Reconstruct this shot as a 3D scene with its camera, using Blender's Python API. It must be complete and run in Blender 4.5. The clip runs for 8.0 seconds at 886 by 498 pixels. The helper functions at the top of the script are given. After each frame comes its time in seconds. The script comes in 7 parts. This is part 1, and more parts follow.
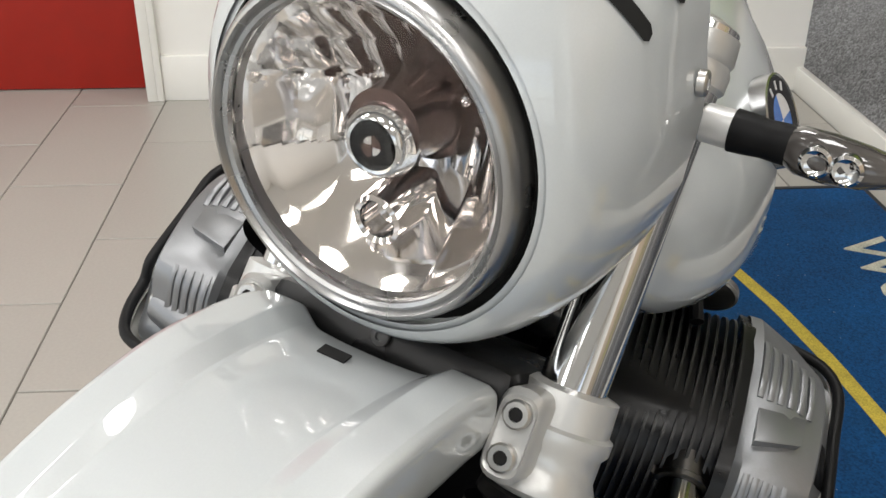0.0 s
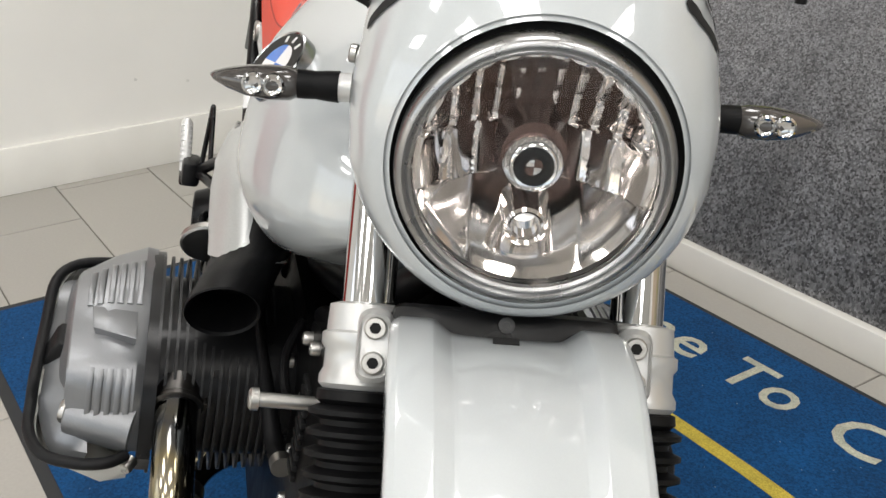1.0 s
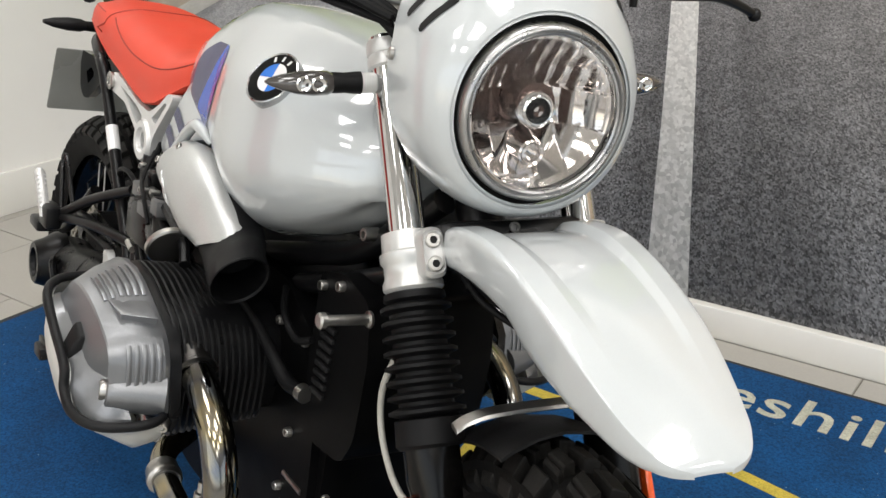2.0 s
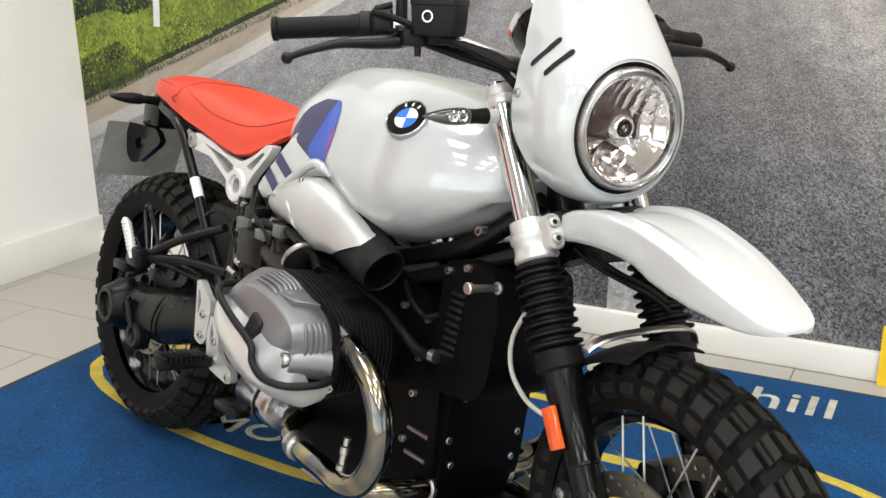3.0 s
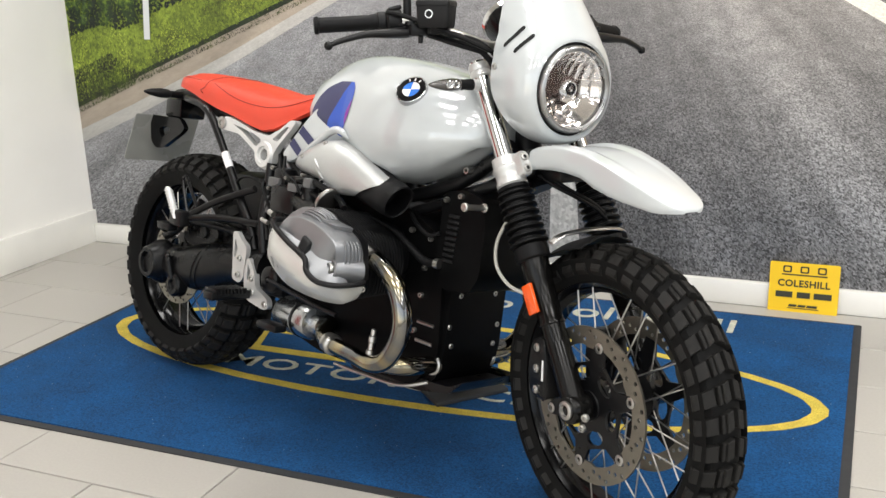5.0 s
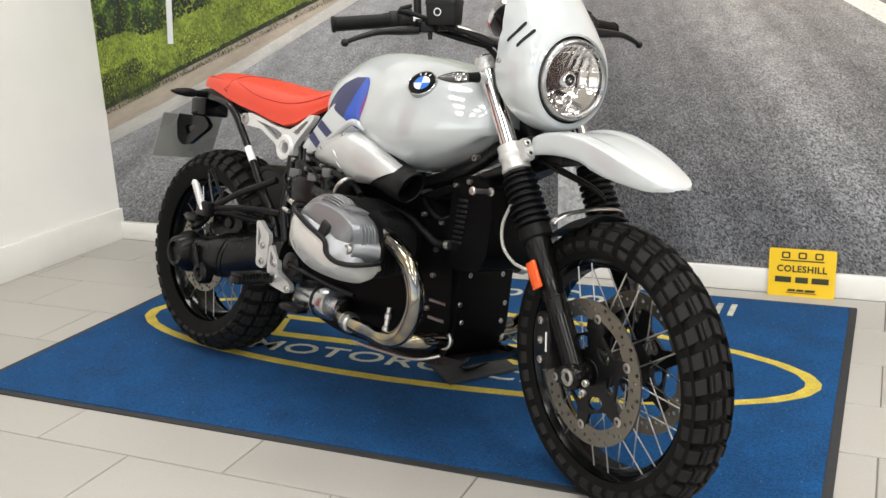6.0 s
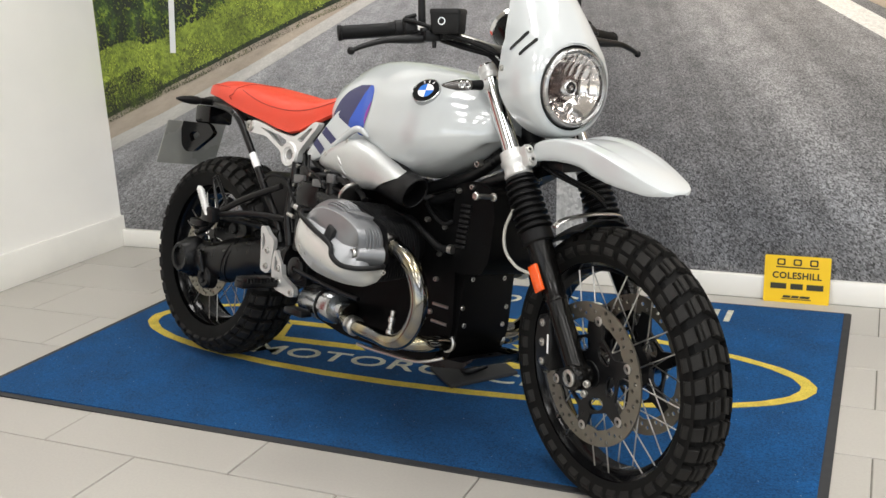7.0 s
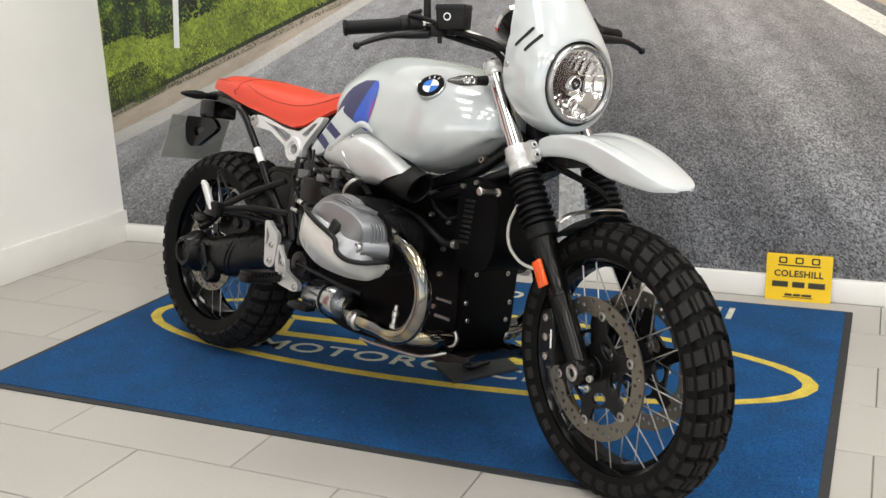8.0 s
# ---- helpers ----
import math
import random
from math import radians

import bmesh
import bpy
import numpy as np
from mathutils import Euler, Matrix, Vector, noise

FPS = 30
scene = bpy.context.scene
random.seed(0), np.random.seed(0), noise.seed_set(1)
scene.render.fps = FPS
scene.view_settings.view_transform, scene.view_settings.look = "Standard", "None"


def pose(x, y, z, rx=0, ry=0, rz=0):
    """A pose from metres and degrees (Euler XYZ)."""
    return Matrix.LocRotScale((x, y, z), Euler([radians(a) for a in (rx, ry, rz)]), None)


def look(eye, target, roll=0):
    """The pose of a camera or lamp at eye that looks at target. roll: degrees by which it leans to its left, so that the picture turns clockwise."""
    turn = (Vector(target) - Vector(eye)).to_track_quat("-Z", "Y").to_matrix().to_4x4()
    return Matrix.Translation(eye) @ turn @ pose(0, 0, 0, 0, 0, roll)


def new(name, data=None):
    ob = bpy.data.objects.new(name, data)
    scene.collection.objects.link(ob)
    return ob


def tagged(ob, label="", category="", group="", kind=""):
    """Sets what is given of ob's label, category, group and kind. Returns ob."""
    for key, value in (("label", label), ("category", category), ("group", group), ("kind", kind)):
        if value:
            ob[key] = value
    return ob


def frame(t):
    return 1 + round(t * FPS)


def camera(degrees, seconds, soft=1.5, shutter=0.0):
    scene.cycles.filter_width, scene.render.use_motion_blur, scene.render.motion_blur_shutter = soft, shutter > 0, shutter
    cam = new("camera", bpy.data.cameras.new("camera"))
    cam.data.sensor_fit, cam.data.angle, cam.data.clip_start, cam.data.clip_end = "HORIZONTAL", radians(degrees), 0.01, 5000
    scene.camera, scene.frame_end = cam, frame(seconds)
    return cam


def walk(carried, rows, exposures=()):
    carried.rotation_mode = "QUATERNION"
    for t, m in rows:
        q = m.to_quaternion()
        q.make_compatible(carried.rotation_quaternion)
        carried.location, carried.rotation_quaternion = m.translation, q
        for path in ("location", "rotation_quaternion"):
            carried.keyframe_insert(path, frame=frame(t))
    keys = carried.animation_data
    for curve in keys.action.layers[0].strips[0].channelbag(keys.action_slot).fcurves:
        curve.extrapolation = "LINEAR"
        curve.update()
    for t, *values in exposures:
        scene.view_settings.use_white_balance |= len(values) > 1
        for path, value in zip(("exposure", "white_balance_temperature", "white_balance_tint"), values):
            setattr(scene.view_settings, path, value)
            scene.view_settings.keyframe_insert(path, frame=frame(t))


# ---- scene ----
cam = camera(47.9, 8.0)
EXPOSURES = [(0, -0.1), (0.5, -0.12), (1.2, -0.15), (2.3, 0.05), (3.0, 0.24), (3.7, 0.16), (4.5, 0.11), (5.2, 0.25), (6.3, 0.14), (8, 0.07)]
PATH = [
    (0, (3.1175, -1.4010, 1.1055), (1.3610, -1.2765, 0.1580), 0.45),
    (0.5, (3.1625, -1.5830, 1.1325), (1.4695, -0.9820, 0.2535), -0.25),
    (1, (3.1295, -1.7865, 1.1405), (1.6160, -0.7890, 0.2950), -0.30),
    (1.2, (3.0880, -1.8875, 1.1370), (1.6860, -0.7325, 0.2995), -0.10),
    (2.3, (3.1700, -2.4065, 1.1655), (2.1525, -0.8325, 0.4690), -0.85),
    (2.5, (3.1525, -2.5225, 1.1600), (2.1855, -0.9030, 0.4965), -0.85),
    (3, (3.1025, -2.7930, 1.1770), (2.1945, -1.1100, 0.5915), -1.05),
    (3.5, (3.1650, -3.0060, 1.1875), (2.2575, -1.3070, 0.6510), -1.35),
    (4, (3.1605, -3.1580, 1.1795), (2.3155, -1.4230, 0.6530), -1.35),
    (4.5, (3.1555, -3.2840, 1.1830), (2.3785, -1.5170, 0.6580), -1.40),
    (5, (3.2370, -3.4105, 1.1800), (2.4640, -1.6510, 0.6245), -2.00),
    (5.2, (3.2635, -3.4575, 1.1700), (2.4825, -1.7030, 0.6115), -2.35),
    (6.5, (3.3230, -3.5865, 1.1700), (2.5165, -1.8350, 0.6395), -2.70),
    (7, (3.3155, -3.6120, 1.1680), (2.5210, -1.8525, 0.6455), -2.60),
    (7.5, (3.3125, -3.6240, 1.1660), (2.5200, -1.8635, 0.6435), -2.35),
    (8, (3.3110, -3.6250, 1.1625), (2.5165, -1.8665, 0.6370), -2.25),
]
walk(cam, [(t, look(eye, target, roll)) for t, eye, target, roll in PATH], exposures=EXPOSURES)

# ---- world, light, exposure ----
world = bpy.data.worlds.new("sky")
scene.world = world
world.use_nodes = True
wn = world.node_tree
sky = wn.nodes.new("ShaderNodeTexSky")
sky.sky_type, sky.sun_disc, sky.sun_elevation, sky.sun_rotation = "NISHITA", False, radians(38), radians(200)
wn.links.new(sky.outputs[0], wn.nodes["Background"].inputs[0])
wn.nodes["Background"].inputs[1].default_value = 0.12
scene.view_settings.exposure = 0.0


def area_lamp(name, x, y, z, sx, sy, power, target, colour=(1, 0.985, 0.965)):
    data = bpy.data.lights.new(name, "AREA")
    data.shape, data.size, data.size_y, data.energy, data.color = "RECTANGLE", sx, sy, power, colour
    ob = new(name, data)
    ob.matrix_world = look((x, y, z), target)
    return ob


ROOM_X, ROOM_Y, ROOM_Z = 8.4, -6.4, 2.9
LIGHT_PLACES = [(lx, ly) for lx in (0.7, 2.2, 3.7, 5.2) for ly in (-0.95, -2.3, -3.65, -5.0) if lx > 1 or ly > -1]
area_lamp("window_daylight", 3.6, ROOM_Y - 0.35, 1.55, 7.4, 2.5, 70, (3.6, 0, 1.45), (0.95, 0.98, 1.0))
# unseen lamp on the east side, added to give the bike reflections
area_lamp("added_side_light", ROOM_X + 0.35, -3.2, 1.55, 5.6, 2.2, 46, (0, -3.0, 1.3), (0.96, 0.98, 1.0))
for i, (lx, ly) in enumerate(LIGHT_PLACES):
    area_lamp("ceiling_panel_light", lx, ly, ROOM_Z - 0.03, 0.6, 0.6, 12.4, (lx, ly, 0))

# ---- materials ----


def mat(name, colour, rough=0.5, metal=0.0, vary=0.08, scale=12.0, bump=0.0, bump_scale=80.0, coat=0.0, rough_vary=0.06, rand=0.0, fine=0.0, fine_scale=300.0, sheen=0.0, spec=0.5):
    m = bpy.data.materials.new(name)
    m.use_nodes = True
    t = m.node_tree
    n, l = t.nodes, t.links
    b = n["Principled BSDF"]
    b.inputs["Metallic"].default_value = metal
    b.inputs["Coat Weight"].default_value = coat
    b.inputs["Coat Roughness"].default_value = 0.03
    b.inputs["Sheen Weight"].default_value = sheen
    b.inputs["Specular IOR Level"].default_value = spec
    co = n.new("ShaderNodeTexCoord")
    tex = n.new("ShaderNodeTexNoise")
    tex.inputs["Scale"].default_value, tex.inputs["Detail"].default_value = scale, 6
    l.new(co.outputs["Object"], tex.inputs["Vector"])
    ramp = n.new("ShaderNodeMapRange")
    ramp.inputs[1].default_value, ramp.inputs[2].default_value = 0.3, 0.7
    ramp.inputs[3].default_value, ramp.inputs[4].default_value = 1 - vary, 1 + vary
    l.new(tex.outputs[0], ramp.inputs[0])
    value = ramp.outputs[0]
    if fine:
        ft = n.new("ShaderNodeTexNoise")
        ft.inputs["Scale"].default_value, ft.inputs["Detail"].default_value = fine_scale, 3
        l.new(co.outputs["Object"], ft.inputs["Vector"])
        fr = n.new("ShaderNodeMapRange")
        fr.inputs[1].default_value, fr.inputs[2].default_value = 0.3, 0.7
        fr.inputs[3].default_value, fr.inputs[4].default_value = 1 - fine, 1 + fine
        l.new(ft.outputs[0], fr.inputs[0])
        mu = n.new("ShaderNodeMath")
        mu.operation = "MULTIPLY"
        l.new(value, mu.inputs[0]), l.new(fr.outputs[0], mu.inputs[1])
        value = mu.outputs[0]
    if rand:
        oi = n.new("ShaderNodeObjectInfo")
        orr = n.new("ShaderNodeMapRange")
        orr.inputs[3].default_value, orr.inputs[4].default_value = 1 - rand, 1 + rand
        l.new(oi.outputs["Random"], orr.inputs[0])
        mu = n.new("ShaderNodeMath")
        mu.operation = "MULTIPLY"
        l.new(value, mu.inputs[0]), l.new(orr.outputs[0], mu.inputs[1])
        value = mu.outputs[0]
    mix = n.new("ShaderNodeVectorMath")
    mix.operation = "SCALE"
    mix.inputs[0].default_value = colour
    l.new(value, mix.inputs["Scale"])
    l.new(mix.outputs[0], b.inputs["Base Color"])
    rr = n.new("ShaderNodeMapRange")
    rr.inputs[1].default_value, rr.inputs[2].default_value = 0.3, 0.7
    rr.inputs[3].default_value, rr.inputs[4].default_value = max(0.02, rough - rough_vary), min(1, rough + rough_vary)
    l.new(tex.outputs[0], rr.inputs[0])
    l.new(rr.outputs[0], b.inputs["Roughness"])
    if bump:
        bt = n.new("ShaderNodeTexNoise")
        bt.inputs["Scale"].default_value, bt.inputs["Detail"].default_value = bump_scale, 4
        l.new(co.outputs["Object"], bt.inputs["Vector"])
        bn = n.new("ShaderNodeBump")
        bn.inputs["Strength"].default_value, bn.inputs["Distance"].default_value = bump, 0.002
        l.new(bt.outputs[0], bn.inputs["Height"])
        l.new(bn.outputs[0], b.inputs["Normal"])
    return m


def glass(name, colour=(1, 1, 1), rough=0.0, ior=1.45):
    m = bpy.data.materials.new(name)
    m.use_nodes = True
    b = m.node_tree.nodes["Principled BSDF"]
    b.inputs["Base Color"].default_value = (*colour, 1)
    b.inputs["Roughness"].default_value = rough
    b.inputs["Transmission Weight"].default_value = 1
    b.inputs["IOR"].default_value = ior
    return m


def glow(name, colour, strength):
    m = bpy.data.materials.new(name)
    m.use_nodes = True
    b = m.node_tree.nodes["Principled BSDF"]
    b.inputs["Base Color"].default_value = (*colour, 1)
    b.inputs["Emission Color"].default_value = (*colour, 1)
    b.inputs["Emission Strength"].default_value = strength
    return m


def tinted(name, colours, rough):
    """Heat-coloured bright metal: slow drifts of straw, brown and blue."""
    m = bpy.data.materials.new(name)
    m.use_nodes = True
    n, l = m.node_tree.nodes, m.node_tree.links
    b = n["Principled BSDF"]
    b.inputs["Metallic"].default_value, b.inputs["Roughness"].default_value = 1.0, rough
    co, tex, ramp = n.new("ShaderNodeTexCoord"), n.new("ShaderNodeTexNoise"), n.new("ShaderNodeValToRGB")
    tex.inputs["Scale"].default_value, tex.inputs["Detail"].default_value = 9.0, 2
    l.new(co.outputs["Object"], tex.inputs["Vector"])
    stops = ramp.color_ramp.elements
    stops[0].position, stops[1].position = 0.28, 0.72
    stops[0].color, stops[1].color = (*colours[0], 1), (*colours[-1], 1)
    for i, c in enumerate(colours[1:-1]):
        stops.new(0.28 + 0.44 * (i + 1) / (len(colours) - 1)).color = (*c, 1)
    l.new(tex.outputs[0], ramp.inputs[0])
    l.new(ramp.outputs[0], b.inputs["Base Color"])
    return m


WALL = mat("wall_paint", (0.86, 0.84, 0.80), 0.6, vary=0.025, scale=3, bump=0.06, bump_scale=220)
SKIRT = mat("skirting_gloss", (0.84, 0.82, 0.77), 0.35, vary=0.03, scale=6)
CEIL = mat("ceiling_paint", (0.82, 0.81, 0.78), 0.8, vary=0.02)
TILE = mat("floor_tile_glaze", (0.405, 0.385, 0.35), 0.33, vary=0.02, scale=1.2, bump=0.01, bump_scale=90, spec=0.35, rough_vary=0.012, rand=0.05, fine=0.03, fine_scale=140)
SCUFF = mat("wall_scuff", (0.66, 0.645, 0.61), 0.7, vary=0.12, scale=60)
GROUT = mat("tile_grout", (0.19, 0.18, 0.155), 0.9, vary=0.15, scale=20)
RED_DOOR = mat("red_door_paint", (0.34, 0.012, 0.004), 0.45, vary=0.06)
CARPET = mat("blue_mat_pile", (0.0052, 0.055, 0.160), 0.95, vary=0.2, scale=7, bump=0.7, bump_scale=420, fine=0.40, fine_scale=210, sheen=0.015, spec=0.2)
YELLOW_PILE = mat("yellow_mat_pile", (0.52, 0.40, 0.055), 0.95, vary=0.15, scale=20, bump=0.9, bump_scale=420, fine=0.25)
CREAM_PILE = mat("cream_mat_pile", (0.46, 0.46, 0.37), 0.95, vary=0.22, scale=20, bump=0.9, bump_scale=420, fine=0.25)
LINT = mat("pale_blue_lint", (0.20, 0.26, 0.34), 0.9)
MAT_RUBBER = mat("mat_rubber", (0.022, 0.023, 0.025), 0.75, vary=0.15, scale=30)
GREY_PLASTIC = mat("grey_connector_plastic", (0.10, 0.10, 0.10), 0.45, vary=0.15, scale=40)
SIGN_YELLOW = mat("yellow_card", (0.83, 0.53, 0.01), 0.45, vary=0.02)
INK = mat("black_print", (0.03, 0.03, 0.015), 0.55, vary=0.03)
PAINT = mat("pearl_white_paint", (0.45, 0.475, 0.485), 0.30, vary=0.008, scale=4, coat=1.0, rough_vary=0.004, fine=0.015, fine_scale=900)
PAINT.node_tree.nodes["Principled BSDF"].inputs["Coat IOR"].default_value = 1.75
NAVY = mat("navy_decal", (0.028, 0.030, 0.095), 0.22, vary=0.03, coat=0.0, spec=0.42)
BLUE = mat("blue_decal", (0.018, 0.075, 0.45), 0.22, vary=0.03, coat=0.0, spec=0.42)
PURPLE = mat("purple_decal", (0.20, 0.02, 0.30), 0.22, vary=0.03, coat=0.0, spec=0.42)
SEAT_RED = mat("red_seat_vinyl", (0.60, 0.050, 0.022), 0.52, vary=0.05, scale=10, bump=0.22, bump_scale=420)
SEAM = mat("dark_red_piping", (0.26, 0.018, 0.010), 0.6)
CLAMP_SILVER = mat("cast_clamp_silver", (0.54, 0.54, 0.53), 0.34, 0.5, vary=0.06, scale=26, bump=0.05, bump_scale=280)
CAST_BLACK = mat("cast_black_metal", (0.0042, 0.0042, 0.0046), 0.30, spec=0.18, vary=0.25, scale=22, bump=0.10, bump_scale=240)
# chrome with a darker base, in place of dark surroundings to reflect
CAN_CHROME = mat("darkened_chrome", (0.44, 0.45, 0.46), 0.24, 1.0, vary=0.10, scale=14, rough_vary=0.05)
CHROME = mat("polished_chrome", (0.62, 0.62, 0.62), 0.08, 1.0, vary=0.02, rough_vary=0.03)
BLUED = tinted("heat_tinted_steel", [(0.36, 0.31, 0.19), (0.24, 0.22, 0.17), (0.15, 0.155, 0.165), (0.33, 0.28, 0.17), (0.44, 0.41, 0.35)], 0.12)
STEEL = mat("brushed_steel", (0.46, 0.45, 0.43), 0.33, 1.0, vary=0.08, scale=30)
DARK_STEEL = mat("dark_flange_steel", (0.11, 0.105, 0.10), 0.36, 1.0, vary=0.2, scale=40)
# fins lighter than the other blacks, for the light on their edges
FIN_BLACK = mat("lit_black_fin", (0.011, 0.011, 0.0115), 0.36, spec=0.35, vary=0.25, scale=25, bump=0.05, bump_scale=260)
FORK_BLACK = mat("black_slider_enamel", (0.0035, 0.0033, 0.0031), 0.20, spec=0.20, vary=0.1)
BEZEL = mat("bezel_steel", (0.36, 0.36, 0.36), 0.30, 1.0, vary=0.06, scale=30)
SILVER = mat("silver_cast_paint", (0.66, 0.66, 0.65), 0.36, 0.35, vary=0.04, scale=20, bump=0.03, bump_scale=300)
DUCT = mat("silver_duct_paint", (0.50, 0.51, 0.505), 0.34, 0.55, vary=0.03, scale=20, fine=0.04, fine_scale=500)
COVER = mat("grey_cast_metal", (0.24, 0.245, 0.255), 0.38, 0.7, vary=0.07, scale=14, bump=0.08, bump_scale=350)
# silver of the lower cover, paler to carry the reflections it shows
COVER_LOW = mat("reflecting_silver_cover", (0.62, 0.62, 0.59), 0.3, 0.35, vary=0.04, scale=10)
BLACK = mat("satin_black_metal", (0.0045, 0.0045, 0.005), 0.32, spec=0.26, vary=0.25, scale=25, bump=0.05, bump_scale=260)
ENGINE_BLACK = mat("matt_engine_black", (0.0022, 0.0022, 0.0024), 0.40, spec=0.07, vary=0.25, scale=25, bump=0.05, bump_scale=260)
GLOSS_BLACK = mat("gloss_black_enamel", (0.0035, 0.0035, 0.004), 0.16, 0.0, vary=0.1, spec=0.22)
PLASTIC = mat("black_plastic", (0.007, 0.007, 0.0075), 0.48, spec=0.2, vary=0.15, scale=25, bump=0.15, bump_scale=420)
SNORKEL = mat("matt_snorkel_plastic", (0.0045, 0.0045, 0.005), 0.5, spec=0.12, vary=0.15, scale=25, bump=0.1, bump_scale=420)
RUBBER = mat("tyre_rubber", (0.0038, 0.0037, 0.0036), 0.7, spec=0.14, vary=0.3, scale=18, bump=0.25, bump_scale=200)
# blocks lighter than the tyre body, for the highlights on their tops
BLOCK_RUBBER = mat("highlit_tread_rubber", (0.0082, 0.0076, 0.0069), 0.66, spec=0.24, vary=0.3, scale=18, bump=0.25, bump_scale=200, rand=0.12)
BOOT = mat("gaiter_rubber", (0.0040, 0.0040, 0.0044), 0.5, spec=0.15, vary=0.2, scale=30)
# black that stands for the shade in sockets, slots and gaps
SHADOW = mat("shade_black", (0.004, 0.004, 0.004), 0.9, vary=0.1)
REFLECT = mat("reflector_mirror", (0.66, 0.63, 0.61), 0.07, 1.0, vary=0.02, rough_vary=0.02)
BRONZE = mat("bulb_bronze", (0.13, 0.088, 0.078), 0.25, 0.9, vary=0.1)
ORANGE = mat("orange_reflector", (0.80, 0.10, 0.012), 0.22, vary=0.1, scale=200, coat=0.7)
SMOKE = mat("smoked_lens", (0.055, 0.05, 0.047), 0.12, vary=0.1, coat=0.8)
ROUNDEL_WHITE = mat("enamel_white", (0.80, 0.80, 0.80), 0.2, coat=1.0, vary=0.01)
ROUNDEL_BLUE = mat("enamel_blue", (0.02, 0.16, 0.62), 0.2, coat=1.0, vary=0.01)
PLATE_GREY = mat("clear_grey_plate", (0.27, 0.27, 0.25), 0.3, vary=0.08, scale=10)
GREEN_TAG = mat("green_tag", (0.03, 0.55, 0.18), 0.5)
DISC_STEEL = mat("disc_steel", (0.21, 0.198, 0.165), 0.40, 0.9, vary=0.08, scale=40)
LENS = glass("clear_lens", (1, 1, 1), 0.0, 1.2)

# ---- mesh tools ----


def soften(bm, angle=38):
    bm.normal_update()
    for f in bm.faces:
        f.smooth = True
    for e in bm.edges:
        if len(e.link_faces) == 2:
            e.smooth = e.calc_face_angle(0) < radians(angle)


def part(name, bm, material, parent=None, label="", angle=38, kind="", category="", m=None):
    if m is not None:
        bm.transform(m)
    bmesh.ops.recalc_face_normals(bm, faces=bm.faces)
    soften(bm, angle)
    me = bpy.data.meshes.new(name)
    bm.to_mesh(me)
    bm.free()
    for one in (material if isinstance(material, (list, tuple)) else [material]):
        me.materials.append(one)
    ob = new(name, me)
    if parent is not None:
        ob.parent = parent
    return tagged(ob, label, category, "", kind)


def empty(name, label, category, m=None, group="", kind=""):
    ob = new(name)
    ob.empty_display_size = 0.1
    if m is not None:
        ob.matrix_world = m
    return tagged(ob, label, category, group, kind)


def box(bm, x0, x1, y0, y1, z0, z1, bevel=0.0, m=None):
    r = bmesh.ops.create_cube(bm, size=1)
    vs = r["verts"]
    for v in vs:
        v.co = Vector(((x0 + x1) / 2 + v.co.x * (x1 - x0), (y0 + y1) / 2 + v.co.y * (y1 - y0), (z0 + z1) / 2 + v.co.z * (z1 - z0)))
    if bevel:
        es = list({e for v in vs for e in v.link_edges})
        out = bmesh.ops.bevel(bm, geom=es, offset=bevel, segments=2, affect="EDGES", profile=0.5)
        vs = list({v for f in out["faces"] for v in f.verts} | {v for v in vs if v.is_valid})
    if m is not None:
        bmesh.ops.transform(bm, matrix=m, verts=[v for v in vs if v.is_valid])
    return bm


def nb():
    return bmesh.new()


def ring_frame(d):
    d = Vector(d).normalized()
    up = Vector((0, 0, 1)) if abs(d.z) < 0.9 else Vector((1, 0, 0))
    a = d.cross(up).normalized()
    return a, d.cross(a).normalized()


def turned(bm, p0, p1, profile, seg=24, caps=True):
    """A turned body on the line p0 to p1. profile: pairs of (metres along, radius)."""
    p0, p1 = Vector(p0), Vector(p1)
    d = (p1 - p0).normalized()
    a, b = ring_frame(d)
    rings = []
    for s, r in profile:
        c = p0 + d * s
        rings.append([bm.verts.new(c + (a * math.cos(2 * math.pi * i / seg) + b * math.sin(2 * math.pi * i / seg)) * max(r, 1e-5)) for i in range(seg)])
    for u, v in zip(rings, rings[1:]):
        for i in range(seg):
            bm.faces.new((u[i], u[(i + 1) % seg], v[(i + 1) % seg], v[i]))
    if caps:
        for ring in (rings[0], rings[-1]):
            try:
                bm.faces.new(ring)
            except ValueError:
                pass
    return bm


def rod(bm, p0, p1, r, r1=None, seg=14, edge=0.0):
    n = (Vector(p1) - Vector(p0)).length
    r1 = r if r1 is None else r1
    e = min(edge, r * 0.6, n * 0.3)
    prof = [(0, r - e), (e, r), (n - e, r1), (n, r1 - e)] if e else [(0, r), (n, r1)]
    return turned(bm, p0, p1, prof, seg)


def smooth_path(points, per=8):
    pts = [Vector(p) for p in points]
    pts = [pts[0] * 2 - pts[1]] + pts + [pts[-1] * 2 - pts[-2]]
    out = []
    for i in range(1, len(pts) - 2):
        p0, p1, p2, p3 = pts[i - 1:i + 3]
        for k in range(per):
            t = k / per
            out.append(0.5 * (2 * p1 + (p2 - p0) * t + (2 * p0 - 5 * p1 + 4 * p2 - p3) * t * t + (3 * p1 - p0 - 3 * p2 + p3) * t ** 3))
    out.append(pts[-2])
    return out


